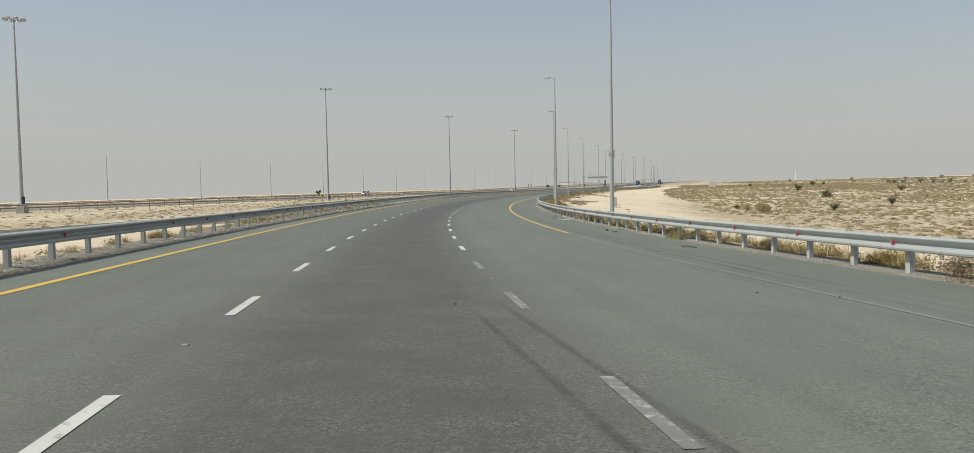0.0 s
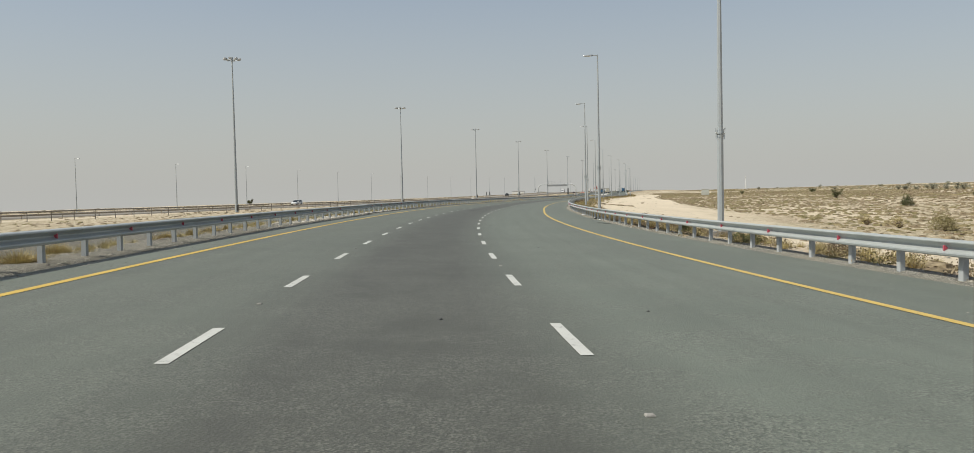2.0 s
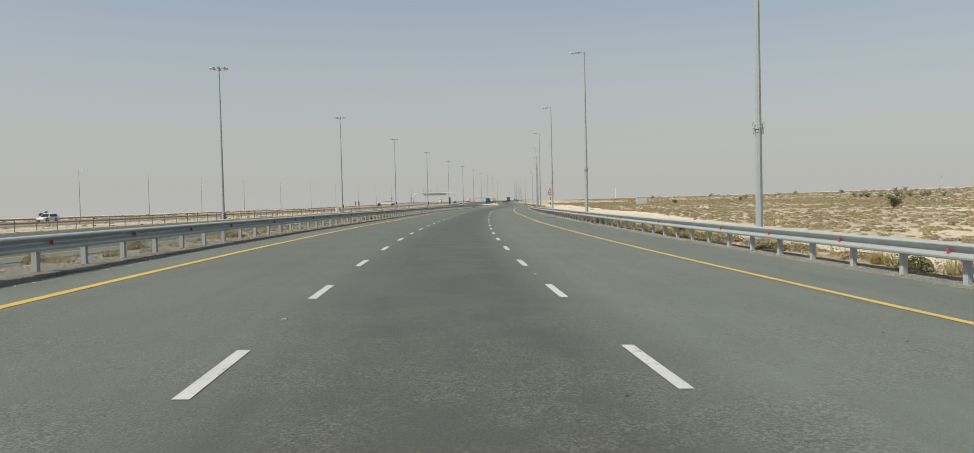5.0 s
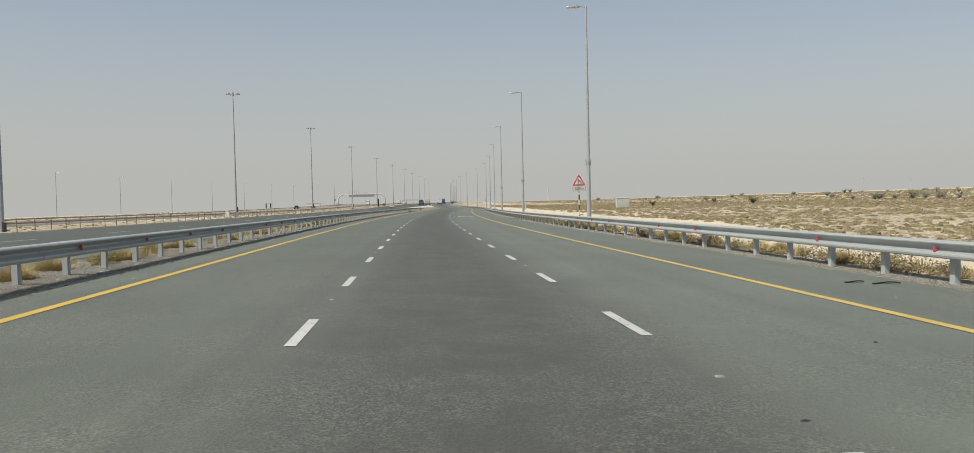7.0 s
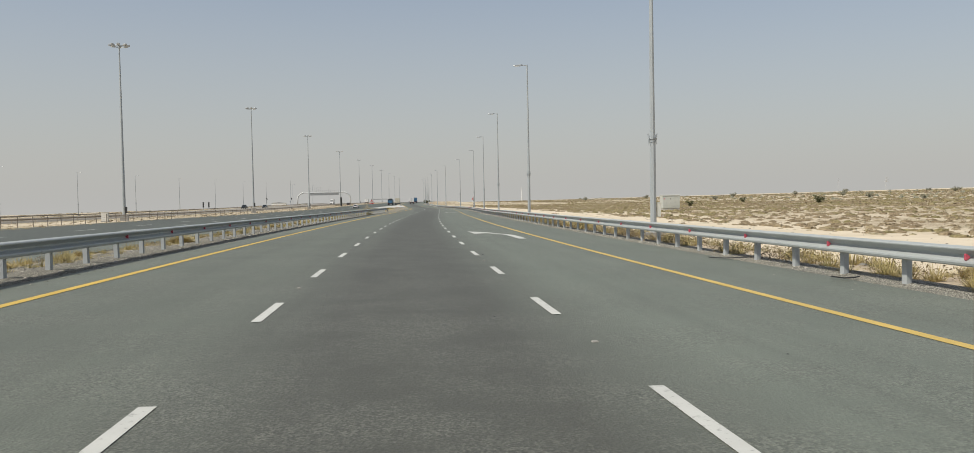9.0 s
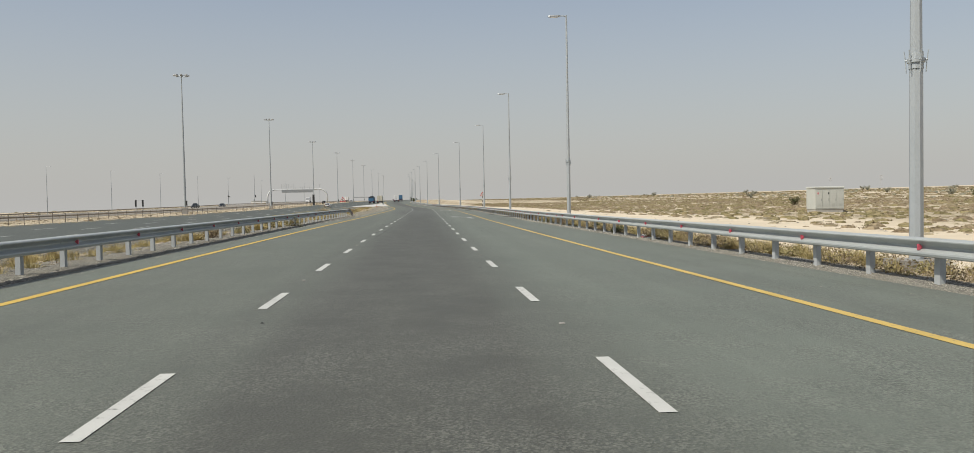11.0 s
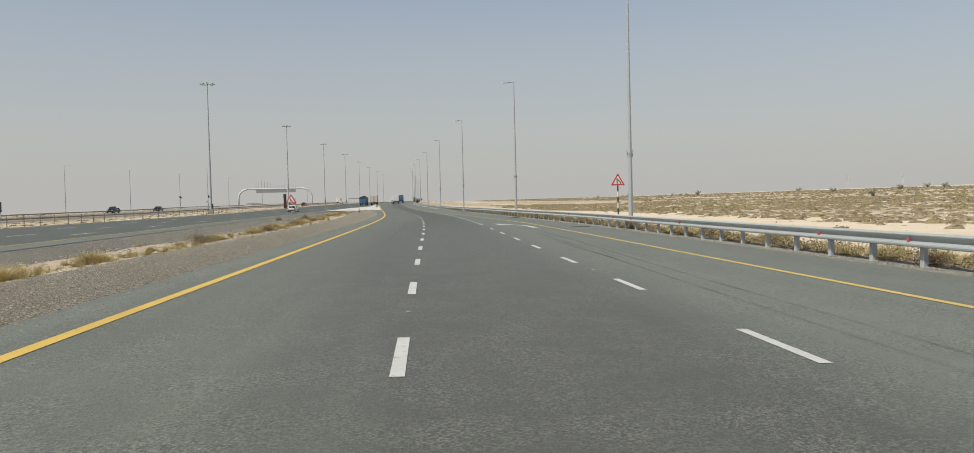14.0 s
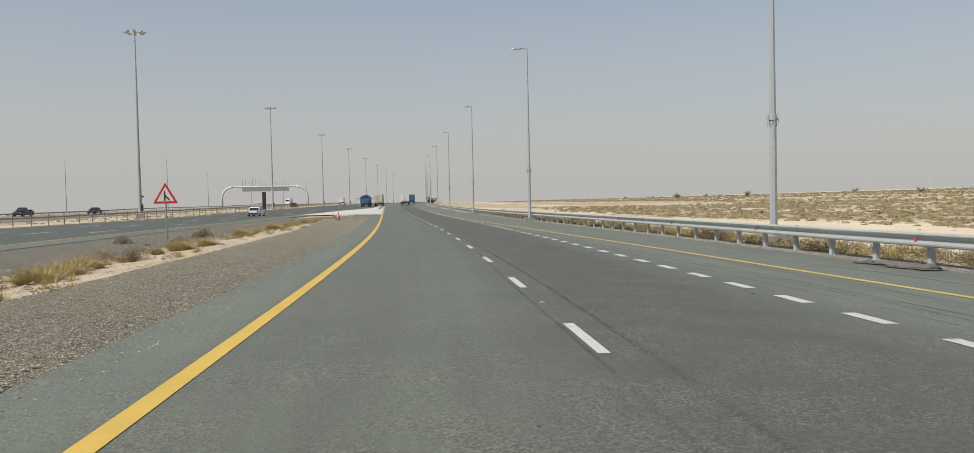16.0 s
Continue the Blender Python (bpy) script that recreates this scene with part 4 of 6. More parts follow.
def warning_sign(label, base, width, low, banded, plate=False, kind=0, first=0):
    """A triangular sign that faces the traffic, along -y."""
    x, y, z = base
    root = thing("warning_sign", label, "road sign", Matrix.Translation(base) @ Matrix.Rotation(-0.04, 4, 'Z'))
    h = width * 0.86
    low -= z
    if banded:
        top = low - 0.02
        k = first
        zz = -0.3
        while zz < top - 0.01:
            e = min(zz + 0.34, top)
            g = Geo()
            g.tube((0, 0, zz), (0, 0, e), 0.045, 0.045, 12)
            part("post_band", g, BLACK if k % 2 == 0 else SIGN_WHITE, root, "black band of the post" if k % 2 == 0 else "white band of the post")
            zz, k = e, k + 1
    g = Geo()
    g.tube((0, 0.02, -0.3 if not banded else low - 0.1), (0, 0.02, low + h * 0.7), 0.04, 0.04, 10)
    part("post", g, SIGN_BACK, root, "grey steel post")
    g = Geo()
    g.plate(rounded_triangle(width, h, 0.07 * width, low), -0.045, -0.030)
    face = part("sign_face", g, SIGN_RED, root, "red-bordered triangular plate")
    g = Geo()
    g.plate(rounded_triangle(width * 0.70, h * 0.70, 0.04, low + h * 0.105), -0.050, -0.044)
    part("white_field", g, SIGN_WHITE, face)
    g = Geo()
    m = low + h * 0.14
    if kind == 0:
        arrow_plate(g, [(-0.06 * width, m), (-0.06 * width, m + 0.34 * h)], 0.055 * width, 0.065 * width, -0.056)
        arrow_plate(g, [(0.17 * width, m), (0.17 * width, m + 0.10 * h), (0.14 * width, m + 0.17 * h), (0.07 * width, m + 0.25 * h)], 0.06 * width, 0.065 * width, -0.056)
    else:
        g.plate([(-0.06 * width, m), (0.0, m), (0.0, m + 0.42 * h), (-0.03 * width, m + 0.47 * h), (-0.06 * width, m + 0.42 * h)], -0.056, -0.052)
        g.plate([(0.15 * width, m), (0.20 * width, m + 0.02 * h), (0.0, m + 0.27 * h), (0.0, m + 0.16 * h)], -0.056, -0.052)
    part("symbol", g, BLACK, face, "black merging symbol")
    if plate:
        g = Geo()
        a, b, c, d = -0.43, 0.43, low - 0.37, low - 0.03
        r = 0.05
        g.plate([(a + r, c), (b - r, c), (b, c + r), (b, d - r), (b - r, d), (a + r, d), (a, d - r), (a, c + r)], -0.075, -0.05)
        pl = part("distance_plate", g, BLACK, root, "white distance plate with black rim")
        g = Geo()
        e = 0.018
        g.plate([(a + r, c + e), (b - r, c + e), (b - e, c + r), (b - e, d - r), (b - r, d - e), (a + r, d - e), (a + e, d - r), (a + e, c + r)], -0.081, -0.074)
        part("white_field", g, SIGN_WHITE, pl)
        cu = bpy.data.curves.new("lettering", 'FONT')
        cu.body, cu.size, cu.align_x, cu.align_y, cu.extrude = "200m", 0.27, 'CENTER', 'CENTER', 0.003
        tmp = bpy.data.objects.new("lettering", cu)
        scene.collection.objects.link(tmp)
        me = bpy.data.meshes.new_from_object(tmp.evaluated_get(bpy.context.evaluated_depsgraph_get()))
        bpy.data.objects.remove(tmp)
        me.materials.clear()
        me.materials.append(BLACK)
        part("lettering", me, BLACK, pl, at=Matrix.Translation((0, -0.085, (c + d) / 2)) @ Matrix.Rotation(radians(90), 4, 'X'))
    return root


warning_sign("triangular merge warning sign above a 200m plate, banded post", (12.26, 255.28, 0.12), 0.88, 2.82, True, True)
warning_sign("triangular merge warning sign on a black and white post", (22.84, 454.07, -0.2), 0.86, 2.24, True, first=1)
warning_sign("large triangular side-road warning sign on a grey post", (-2.28, 513.73, -0.25), 1.40, 1.74, False, False, 1)


def board_sign():
    root = thing("board_sign", "unlit roadside board seen edge-on between two posts", "road sign", Matrix.Translation((-64.9, 577.5, -0.2)))
    for x in (-1.0, 1.0):
        g = Geo()
        g.tube((x, 0, -0.3), (x, 0, 3.6), 0.09, 0.09, 8)
        part("post", g, POLE, root)
        g = Geo()
        g.box((x, -0.1, 2.6), (0.5, 0.06, 2.0))
        part("panel", g, BLACK, root, "dark narrow panel")
    g = Geo()
    g.box((0, 0, 3.55), (2.2, 0.08, 0.08))
    part("crossbar", g, POLE, root)


board_sign()


# ---------- gantries ----------
GANTRY_WHITE = plain("gantry_white", (0.62, 0.63, 0.62), 0.5, 0.0, 0.08)


def gantry(x0, x1, y, z, h, label):
    root = thing("sign_gantry", label, "gantry", Matrix.Translation((0, y, z)))
    r = 4.5
    for sx, xa in ((1, x0), (-1, x1)):
        pts = [(xa, 0, -0.5), (xa, 0, h - r)]
        for k in range(1, 9):
            a = math.pi / 2 * k / 8
            pts.append((xa + sx * r * (1 - math.cos(a)), 0, h - r + r * math.sin(a)))
        g = Geo()
        g.pipe(pts, 0.42, 10)
        part("leg", g, GANTRY_WHITE, root, "curved white tubular leg", True)
    g = Geo()
    g.tube((x0 + r, 0, h), (x1 - r, 0, h), 0.36, 0.36, 10)
    part("beam", g, GANTRY_WHITE, root)
    a, b = x0 + 0.24 * (x1 - x0), x0 + 0.78 * (x1 - x0)
    g = Geo()
    g.box(((a + b) / 2, -0.5, h - 1.1), (b - a, 0.7, 1.5))
    part("display", g, SIGN_BACK, root, "long grey display housing")
    n = 15
    for k in range(n):
        x = a + (b - a) * k / (n - 1)
        g = Geo()
        g.tube((x, 0, h), (x, 0, h + (3.4 if k < 6 else 1.5)), 0.09, 0.07, 6)
        part("rod", g, SIGN_BACK, root)
    return root


gantry(-56.0, -21.5, 813.0, 1.3, 8.4, "white tubular arch gantry with grey display over the highway")
far_gantry = thing("sign_gantry", "distant slim grey gantry with a straight beam", "gantry", Matrix.Translation((-5.7, 1196, 2.6)))
for x in (-9.4, 9.4):
    g = Geo()
    g.tube((x, 0, -0.5), (x, 0, 3.8), 0.16, 0.14, 8)
    part("leg", g, SIGN_BACK, far_gantry)
g = Geo()
g.box((0, 0, 4.1), (19.0, 0.5, 0.75))
part("beam", g, SIGN_BACK, far_gantry)

g = Geo()
g.box((0, 0, 2.3), (0.9, 0.4, 4.6))
ob = thing("totem_panel", "tall narrow dark panel standing on the highway median", "road sign", Matrix.Translation((-20.5, 681, 0.62)))
part("panel", g, BLACK, ob)
g = Geo()
g.box((0, 0, -0.1), (1.3, 0.8, 0.3))
part("base", g, CONCRETE, ob)


# ---------- cabin in the desert ----------
def cabin():
    z = float(ground_z([51.6], [398.2])[0])
    root = thing("equipment_cabin", "off-white metal equipment cabin with louvred doors on the sand", "cabin", Matrix.Translation((51.6, 398.2, z)) @ Matrix.Rotation(-0.10, 4, 'Z') @ Matrix.Diagonal((0.79, 0.9, 1, 1)))
    cream = plain("cabin_paint", (0.56, 0.57, 0.52), 0.55, 0.0, 0.14, 1.5)
    g = Geo()
    g.box((0, 0, 0.05), (3.7, 2.3, 0.5))
    part("plinth", g, CONCRETE, root)
    g = Geo()
    g.box((0, 0, 1.40), (3.8, 2.4, 2.2))
    part("body", g, cream, root)
    g = Geo()
    g.loft([[(x * q, y * q, zz) for x, y in ((-1.98, -1.28), (1.98, -1.28), (1.98, 1.28), (-1.98, 1.28))] for zz, q in ((2.5, 1.0), (2.60, 1.0), (2.66, 0.93))])
    part("roof", g, cream, root)
    for k in range(4):
        x = -1.42 + 0.945 * k
        g = Geo()
        g.box((x, -1.215, 1.35), (0.90, 0.03, 1.9))
        d = part("door", g, cream, root)
        g = Geo()
        g.box((x + 0.33, -1.245, 1.3), (0.04, 0.04, 0.22))
        part("handle", g, SIGN_BACK, d, "grey handle")
        g = Geo()
        for j in range(5):
            g.box((x, -1.235, 0.62 + 0.07 * j), (0.36, 0.02, 0.03))
        part("louvre", g, cream, d)
    for x in (-1.55, -0.15):
        g = Geo()
        g.box((x, -1.236, 1.95), (0.14, 0.012, 0.20))
        part("notice", g, RED if x < -1 else BLACK, root, "small warning notice")


cabin()


# ---------- median fence, second rail, far carriageway ----------
FENCE = plain("weathered_fence_steel", (0.22, 0.19, 0.16), 0.8, 0.3, 0.2)
DUSTY = plain("dusty_rail_steel", (0.42, 0.365, 0.30), 0.8, 0.2, 0.2)


def median_fence():
    root = thing("median_fence", "low wire fence on thin posts along the highway median", "fence", kind="structure")
    g0 = Geo()
    g0.box((0, 0, 0.55), (0.075, 0.075, 1.5))
    g0.box((0, 0, 1.31), (0.13, 0.13, 0.03))
    me = g0.mesh("post", FENCE)
    ys = list(np.arange(120, 900, 4.0))
    xs = [float(mast_x(y)) + 2.6 for y in ys]
    zs = ground_z(xs, ys)
    for x, y, z in zip(xs, ys, zs):
        part("post", me, FENCE, root, at=Matrix.Translation((x, y, float(z))) @ Matrix.Rotation(random.uniform(-0.04, 0.04), 4, 'Y'))
    for h, r in ((1.15, 0.014), (0.8, 0.008), (0.45, 0.008)):
        g = Geo()
        g.pipe([(x, y, float(z) + h) for x, y, z in zip(xs[::3], ys[::3], zs[::3])], r, 4)
        part("wire", g, FENCE, root)


def far_rail(off, label):
    root = thing("guard_rail", label, "guard rail", kind="structure")
    ys = list(np.arange(-60, 1000, 8.0))
    xs = [float(mast_x(y)) + off for y in ys]
    zs = ground_z(xs, ys)
    for k in range(len(ys) - 1):
        g = Geo()
        ring = lambda i: [(xs[i] + d, ys[i], float(zs[i]) + h) for d, h in ((0.0, 0.45), (0.08, 0.5), (0.02, 0.6), (0.08, 0.7), (0.0, 0.76), (-0.05, 0.76), (-0.05, 0.45))]
        g.loft([ring(k), ring(k + 1)])
        part("beam", g, DUSTY, root)
    g0 = Geo()
    g0.box((-0.1, 0, 0.2), (0.1, 0.13, 1.0))
    me = g0.mesh("post", DUSTY)
    for x, y, z in zip(xs, ys, zs):
        part("post", me, DUSTY, root, at=Matrix.Translation((x, y, float(z))))


median_fence()
far_rail(-13.0, "dusty brown steel guard rail of the opposite carriageway")
far_rail(-46.0, "dusty brown steel guard rail beyond the opposite carriageway")


DUSTY_ROAD = plain("dusty_asphalt", (0.27, 0.245, 0.205), 0.9, 0.0, 0.12, 0.5)


def opposite_road():
    ys = [float(y) for y in np.arange(-180, 1700, 15)]
    g, P = Geo(), []
    n = 5
    for y in ys:
        for i in range(n):
            P.append((float(mast_x(y)) - 44 + 29 * i / (n - 1), y))
    P = np.array(P)
    Z = ground_z(P[:, 0], P[:, 1]).reshape(len(ys), n)
    g.uv = []
    for k, y in enumerate(ys):
        for i in range(n):
            g.v.append((float(P[k * n + i, 0]), y, float(Z[k].max()) + 0.22))
            g.uv.append((y, i * 7.0))
    for k in range(len(ys) - 1):
        for i in range(n - 1):
            g.f.append((k * n + i, k * n + i + 1, (k + 1) * n + i + 1, (k + 1) * n + i))
    # the embankment on both sides
    for i, out in ((0, -2.5), (n - 1, 2.5)):
        base = len(g.v)
        for k, y in enumerate(ys):
            x, _, z = g.v[k * n + i]
            g.v.append((x + out, y, z - 1.3))
            g.uv.append((y, 0.0))
        for k in range(len(ys) - 1):
            q = (k * n + i, (k + 1) * n + i, base + k + 1, base + k)
            g.f.append(q if i == 0 else q[::-1])
    return tagged(new("highway", g.mesh("highway", DUSTY_ROAD, fix=False)), "dusty grey asphalt of the opposite highway carriageway", "road", kind="structure")


opposite_road()

FAR_LAMPS = [(float(mast_x(y) + np.interp(y, [200, 330, 470, 610], [-66, -63, -61, -52.4])), y - 4.0) for y in range(170, 620, 40)]
FAR_LAMPS += [(-74.25, 641.3), (-68.8, 681.7), (-64.3, 729.8), (-56.2, 787.4), (-48.5, 840.0), (-41.0, 893.0), (-34.0, 945.0)]
for x, y in FAR_LAMPS:
    m = Matrix.Translation((x, y, float(ground_z([x], [y])[0]) + 0.1)) @ Matrix.Rotation(math.pi, 4, 'Z')
    far_lamp = copy_thing(lamp, m)
    tagged(far_lamp, "distant grey steel street lamp of the opposite carriageway", group="street lamps of the opposite carriageway")
    if y == 729.8:
        # a traffic camera and its control boxes on this pole
        tagged(far_lamp, "distant grey street lamp with a dark traffic camera", group="street lamps of the opposite carriageway")
        g = Geo()
        g.box((0.0, 0.34, 4.6), (0.5, 0.55, 0.5), 0.05)
        g.box((-0.5, 0.2, 4.25), (0.7, 0.35, 0.4), 0.04)
        g.tube((0, 0, 4.4), (-0.4, 0.2, 4.3), 0.05, 0.05, 6)
        part("camera", g, BLACK, far_lamp, "dark traffic camera on a bracket")
        g = Geo()
        g.box((0.0, 0.3, 2.3), (0.4, 0.4, 0.9), 0.03)
        g.box((0.0, 0.28, 3.2), (0.3, 0.35, 0.4), 0.03)
        part("control_box", g, LAMP_GREY, far_lamp, "grey control box strapped to the pole")

box = thing("median_cabinet", "small grey equipment cabinet standing on the highway median", "cabinet", Matrix.Translation((-42.8, 397.5, float(ground_z([-42.8], [397.5])[0]))))
g = Geo()
g.box((0, 0, 0.05), (1.1, 0.8, 0.3))
part("plinth", g, CONCRETE, box)
g = Geo()
g.box((0, 0, 0.85), (0.95, 0.6, 1.4))
part("body", g, SIGN_WHITE, box)
g = Geo()
g.box((0, 0, 1.58), (1.05, 0.7, 0.07))
part("lid", g, SIGN_WHITE, box)

# white monopole far out in the desert
pole = thing("radio_mast", "slender white radio mast far out in the desert", "mast", Matrix.Translation((380, 2540, float(ground_z([380], [2540])[0]))))
g = Geo()
g.tube((0, 0, -1), (0, 0, 36), 1.3, 0.9, 10)
part("shaft", g, WHITE, pole)
g = Geo()
for a in range(3):
    g.box((1.2 * math.cos(a * 2.1), 1.2 * math.sin(a * 2.1), 34), (0.4, 0.4, 2.5))
part("antennas", g, WHITE, pole)

def pylon(x, y, top):
    """A lattice pylon of a power line: four leaning legs, braces and three cross-arms."""
    z = float(ground_z([x], [y])[0])
    h = top - z
    root = thing("power_pylon", "far lattice power pylon, paled for haze", "pylon", Matrix.Translation((x, y, z)), group="power pylons on the horizon")
    for i, j in ((-1, -1), (1, -1), (1, 1), (-1, 1)):
        g = Geo()
        g.tube((4.0 * i, 4.0 * j, -1), (0.9 * i, 0.9 * j, h * 0.62), 0.10, 0.08, 5)
        g.tube((0.9 * i, 0.9 * j, h * 0.62), (0.3 * i, 0.3 * j, h), 0.08, 0.06, 5)
        part("leg", g, PYLON, root)
    g = Geo()
    for k in range(7):
        a, b = h * k / 8, h * (k + 1) / 8
        wa, wb = 4.0 - 3.1 * min(1, a / (h * 0.62)), 4.0 - 3.1 * min(1, b / (h * 0.62))
        for j in (-1, 1):
            g.tube((-wa, j * wa, a), (wb, j * wb, b), 0.04, 0.04, 4)
            g.tube((wa, j * wa, a), (-wb, j * wb, b), 0.04, 0.04, 4)
            g.tube((j * wa, -wa, a), (j * wb, wb, b), 0.04, 0.04, 4)
            g.tube((j * wa, wa, a), (j * wb, -wb, b), 0.04, 0.04, 4)
    part("bracing", g, PYLON, root)
    for q, w in ((0.66, 6.5), (0.80, 5.5), (0.94, 4.5)):
        g = Geo()
        g.tube((-w, 0, h * q), (w, 0, h * q), 0.3, 0.3, 5)
        g.tube((-w, 0, h * q), (0, 0, h * q + 1.8), 0.18, 0.18, 4)
        g.tube((w, 0, h * q), (0, 0, h * q + 1.8), 0.18, 0.18, 4)
        part("cross_arm", g, PYLON, root)


# tone close to the sky, so the haze is painted into the steel
PYLON = plain("hazed_pylon_steel", (0.55, 0.55, 0.54), 0.6, 0.0, 0.05)
pylon(1441, 2741, 58)
pylon(1383, 2394, 51)

# camera pole with boxes in the median
pole = thing("camera_pole", "thin grey pole with a camera and boxes in the median", "pole", Matrix.Translation((-46.5, 690, 0.4)))
g = Geo()
g.tube((0, 0, -0.4), (0, 0, 14.0), 0.14, 0.08, 8)
part("pole", g, POLE, pole)
g = Geo()
g.box((0.35, 0, 4.6), (0.5, 0.5, 0.9))
part("equipment_box", g, BLACK, pole)
g = Geo()
g.box((-0.25, 0, 3.0), (0.4, 0.4, 0.6))
part("camera_box", g, LAMP_GREY, pole)


def hall(x, y, w, d, h, label):
    z = float(ground_z([x], [y])[0])
    root = thing("warehouse", label, "building", Matrix.Translation((x, y, z)))
    g = Geo()
    g.box((0, 0, h / 2 - 0.5), (w, d, h + 1))
    # near-white walls and doors carry the distance haze in their paint
    part("wall", g, WHITE, root)
    g = Geo()
    g.loft([[(-w / 2 - 0.5, yy, h), (0, yy, h + w * 0.05), (w / 2 + 0.5, yy, h), (w / 2 + 0.5, yy, h - 0.4), (-w / 2 - 0.5, yy, h - 0.4)] for yy in (-d / 2 - 0.5, d / 2 + 0.5)])
    part("roof", g, SIGN_BACK, root)
    for k in range(4):
        g = Geo()
        g.box((-w * 0.36 + w * 0.24 * k, -d / 2 - 0.05, h * 0.35), (w * 0.12, 0.2, h * 0.7))
        part("door", g, SIGN_WHITE, root)


hall(-245, 2210, 32, 20, 11, "low warehouse far off, paled for haze")
hall(-195, 2320, 24, 18, 8, "low warehouse far off, paled for haze")


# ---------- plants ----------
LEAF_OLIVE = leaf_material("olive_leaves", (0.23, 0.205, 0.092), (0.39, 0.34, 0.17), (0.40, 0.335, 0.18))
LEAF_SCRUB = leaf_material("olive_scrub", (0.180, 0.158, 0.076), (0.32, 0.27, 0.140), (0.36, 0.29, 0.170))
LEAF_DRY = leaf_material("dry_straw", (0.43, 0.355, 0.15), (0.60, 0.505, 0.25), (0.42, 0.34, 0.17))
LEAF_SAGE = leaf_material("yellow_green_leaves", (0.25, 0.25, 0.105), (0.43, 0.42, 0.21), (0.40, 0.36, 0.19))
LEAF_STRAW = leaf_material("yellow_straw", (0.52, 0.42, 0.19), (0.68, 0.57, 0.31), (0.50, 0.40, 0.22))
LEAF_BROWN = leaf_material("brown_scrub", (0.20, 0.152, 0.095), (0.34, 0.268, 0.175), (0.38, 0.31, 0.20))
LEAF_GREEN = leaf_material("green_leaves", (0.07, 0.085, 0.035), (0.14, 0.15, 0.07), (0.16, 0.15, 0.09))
# greyed and paled to paint the haze onto far plants
LEAF_HAZED = leaf_material("hazed_green_leaves", (0.27, 0.275, 0.20), (0.38, 0.37, 0.285), (0.38, 0.36, 0.28))
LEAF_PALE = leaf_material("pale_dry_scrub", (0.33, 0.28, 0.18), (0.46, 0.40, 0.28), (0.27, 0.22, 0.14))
TWIG = plain("dry_twig", (0.20, 0.14, 0.09), 0.9)
rng = np.random.default_rng(7)


def foliage(n, radius, height, leaf, blades=False, hollow=0.4):
    """Small leaves or blades that fill an uneven mound: arrays of triangles (n, 3, 3)."""
    lobes = rng.uniform(0.6, 1.1, 7)
    ang = rng.uniform(0, 2 * np.pi, n)
    lob = np.interp(ang, np.linspace(0, 2 * np.pi, 8), np.append(lobes, lobes[0]))
    r = rng.uniform(hollow, 1.0, n) ** 0.6 * lob
    el = np.arcsin(rng.uniform(0.0, 1.0, n))
    c = np.stack([radius * r * np.cos(ang) * np.cos(el), radius * r * np.sin(ang) * np.cos(el), height * r * np.sin(el)], -1)
    out = np.empty((n, 3, 3))
    if blades:
        root = np.stack([c[:, 0] * 0.45, c[:, 1] * 0.45, np.zeros(n)], -1)
        w = np.stack([-np.sin(ang), np.cos(ang), 0 * ang], -1) * leaf
        tip = c + rng.normal(0, 0.12, (n, 3)) * radius
        tip[:, 2] = np.abs(tip[:, 2]) + 0.15 * height
        out[:, 0], out[:, 1], out[:, 2] = root - w, root + w, tip
    else:
        d = rng.normal(0, 1, (n, 3))
        d /= np.linalg.norm(d, axis=1)[:, None]
        e = np.cross(d, rng.normal(0, 1, (n, 3)))
        e /= np.linalg.norm(e, axis=1)[:, None]
        size = leaf * rng.uniform(0.6, 1.4, n)[:, None]
        out[:, 0], out[:, 1], out[:, 2] = c - e * size * 0.35, c + e * size * 0.35, c + d * size
        out[:, :, 2] = np.maximum(out[:, :, 2], 0.0)
    return out


def mound(radius, height, n=9, m=3):
    """A low lumpy heap under the leaves: arrays of triangles."""
    lob = rng.uniform(0.7, 1.1, (m + 1, n))
    rings = []
    for k in range(m + 1):
        e = 0.5 * math.pi * k / m
        rings.append([(radius * math.cos(e) * lob[k, i] * math.cos(6.2832 * i / n), radius * math.cos(e) * lob[k, i] * math.sin(6.2832 * i / n), height * math.sin(e) * lob[k, i] if k else -0.05) for i in range(n)])
    out = []
    for k in range(m):
        for i in range(n):
            j = (i + 1) % n
            a, b, c, d = rings[k][i], rings[k][j], rings[k + 1][j], rings[k + 1][i]
            out += [(a, b, c), (a, c, d)]
    return np.array(out)


def tri_mesh(name, tris, mat):
    v = tris.reshape(-1, 3)
    me = bpy.data.meshes.new(name)
    me.vertices.add(len(v))
    me.vertices.foreach_set("co", v.astype(np.float32).ravel())
    me.loops.add(len(v))
    me.loops.foreach_set("vertex_index", np.arange(len(v), dtype=np.int32))
    me.polygons.add(len(v) // 3)
    me.polygons.foreach_set("loop_start", np.arange(0, len(v), 3, dtype=np.int32))
    me.polygons.foreach_set("loop_total", np.full(len(v) // 3, 3, dtype=np.int32))
    me.update(calc_edges=True)
    me.validate()
    me.materials.append(mat)
    return me


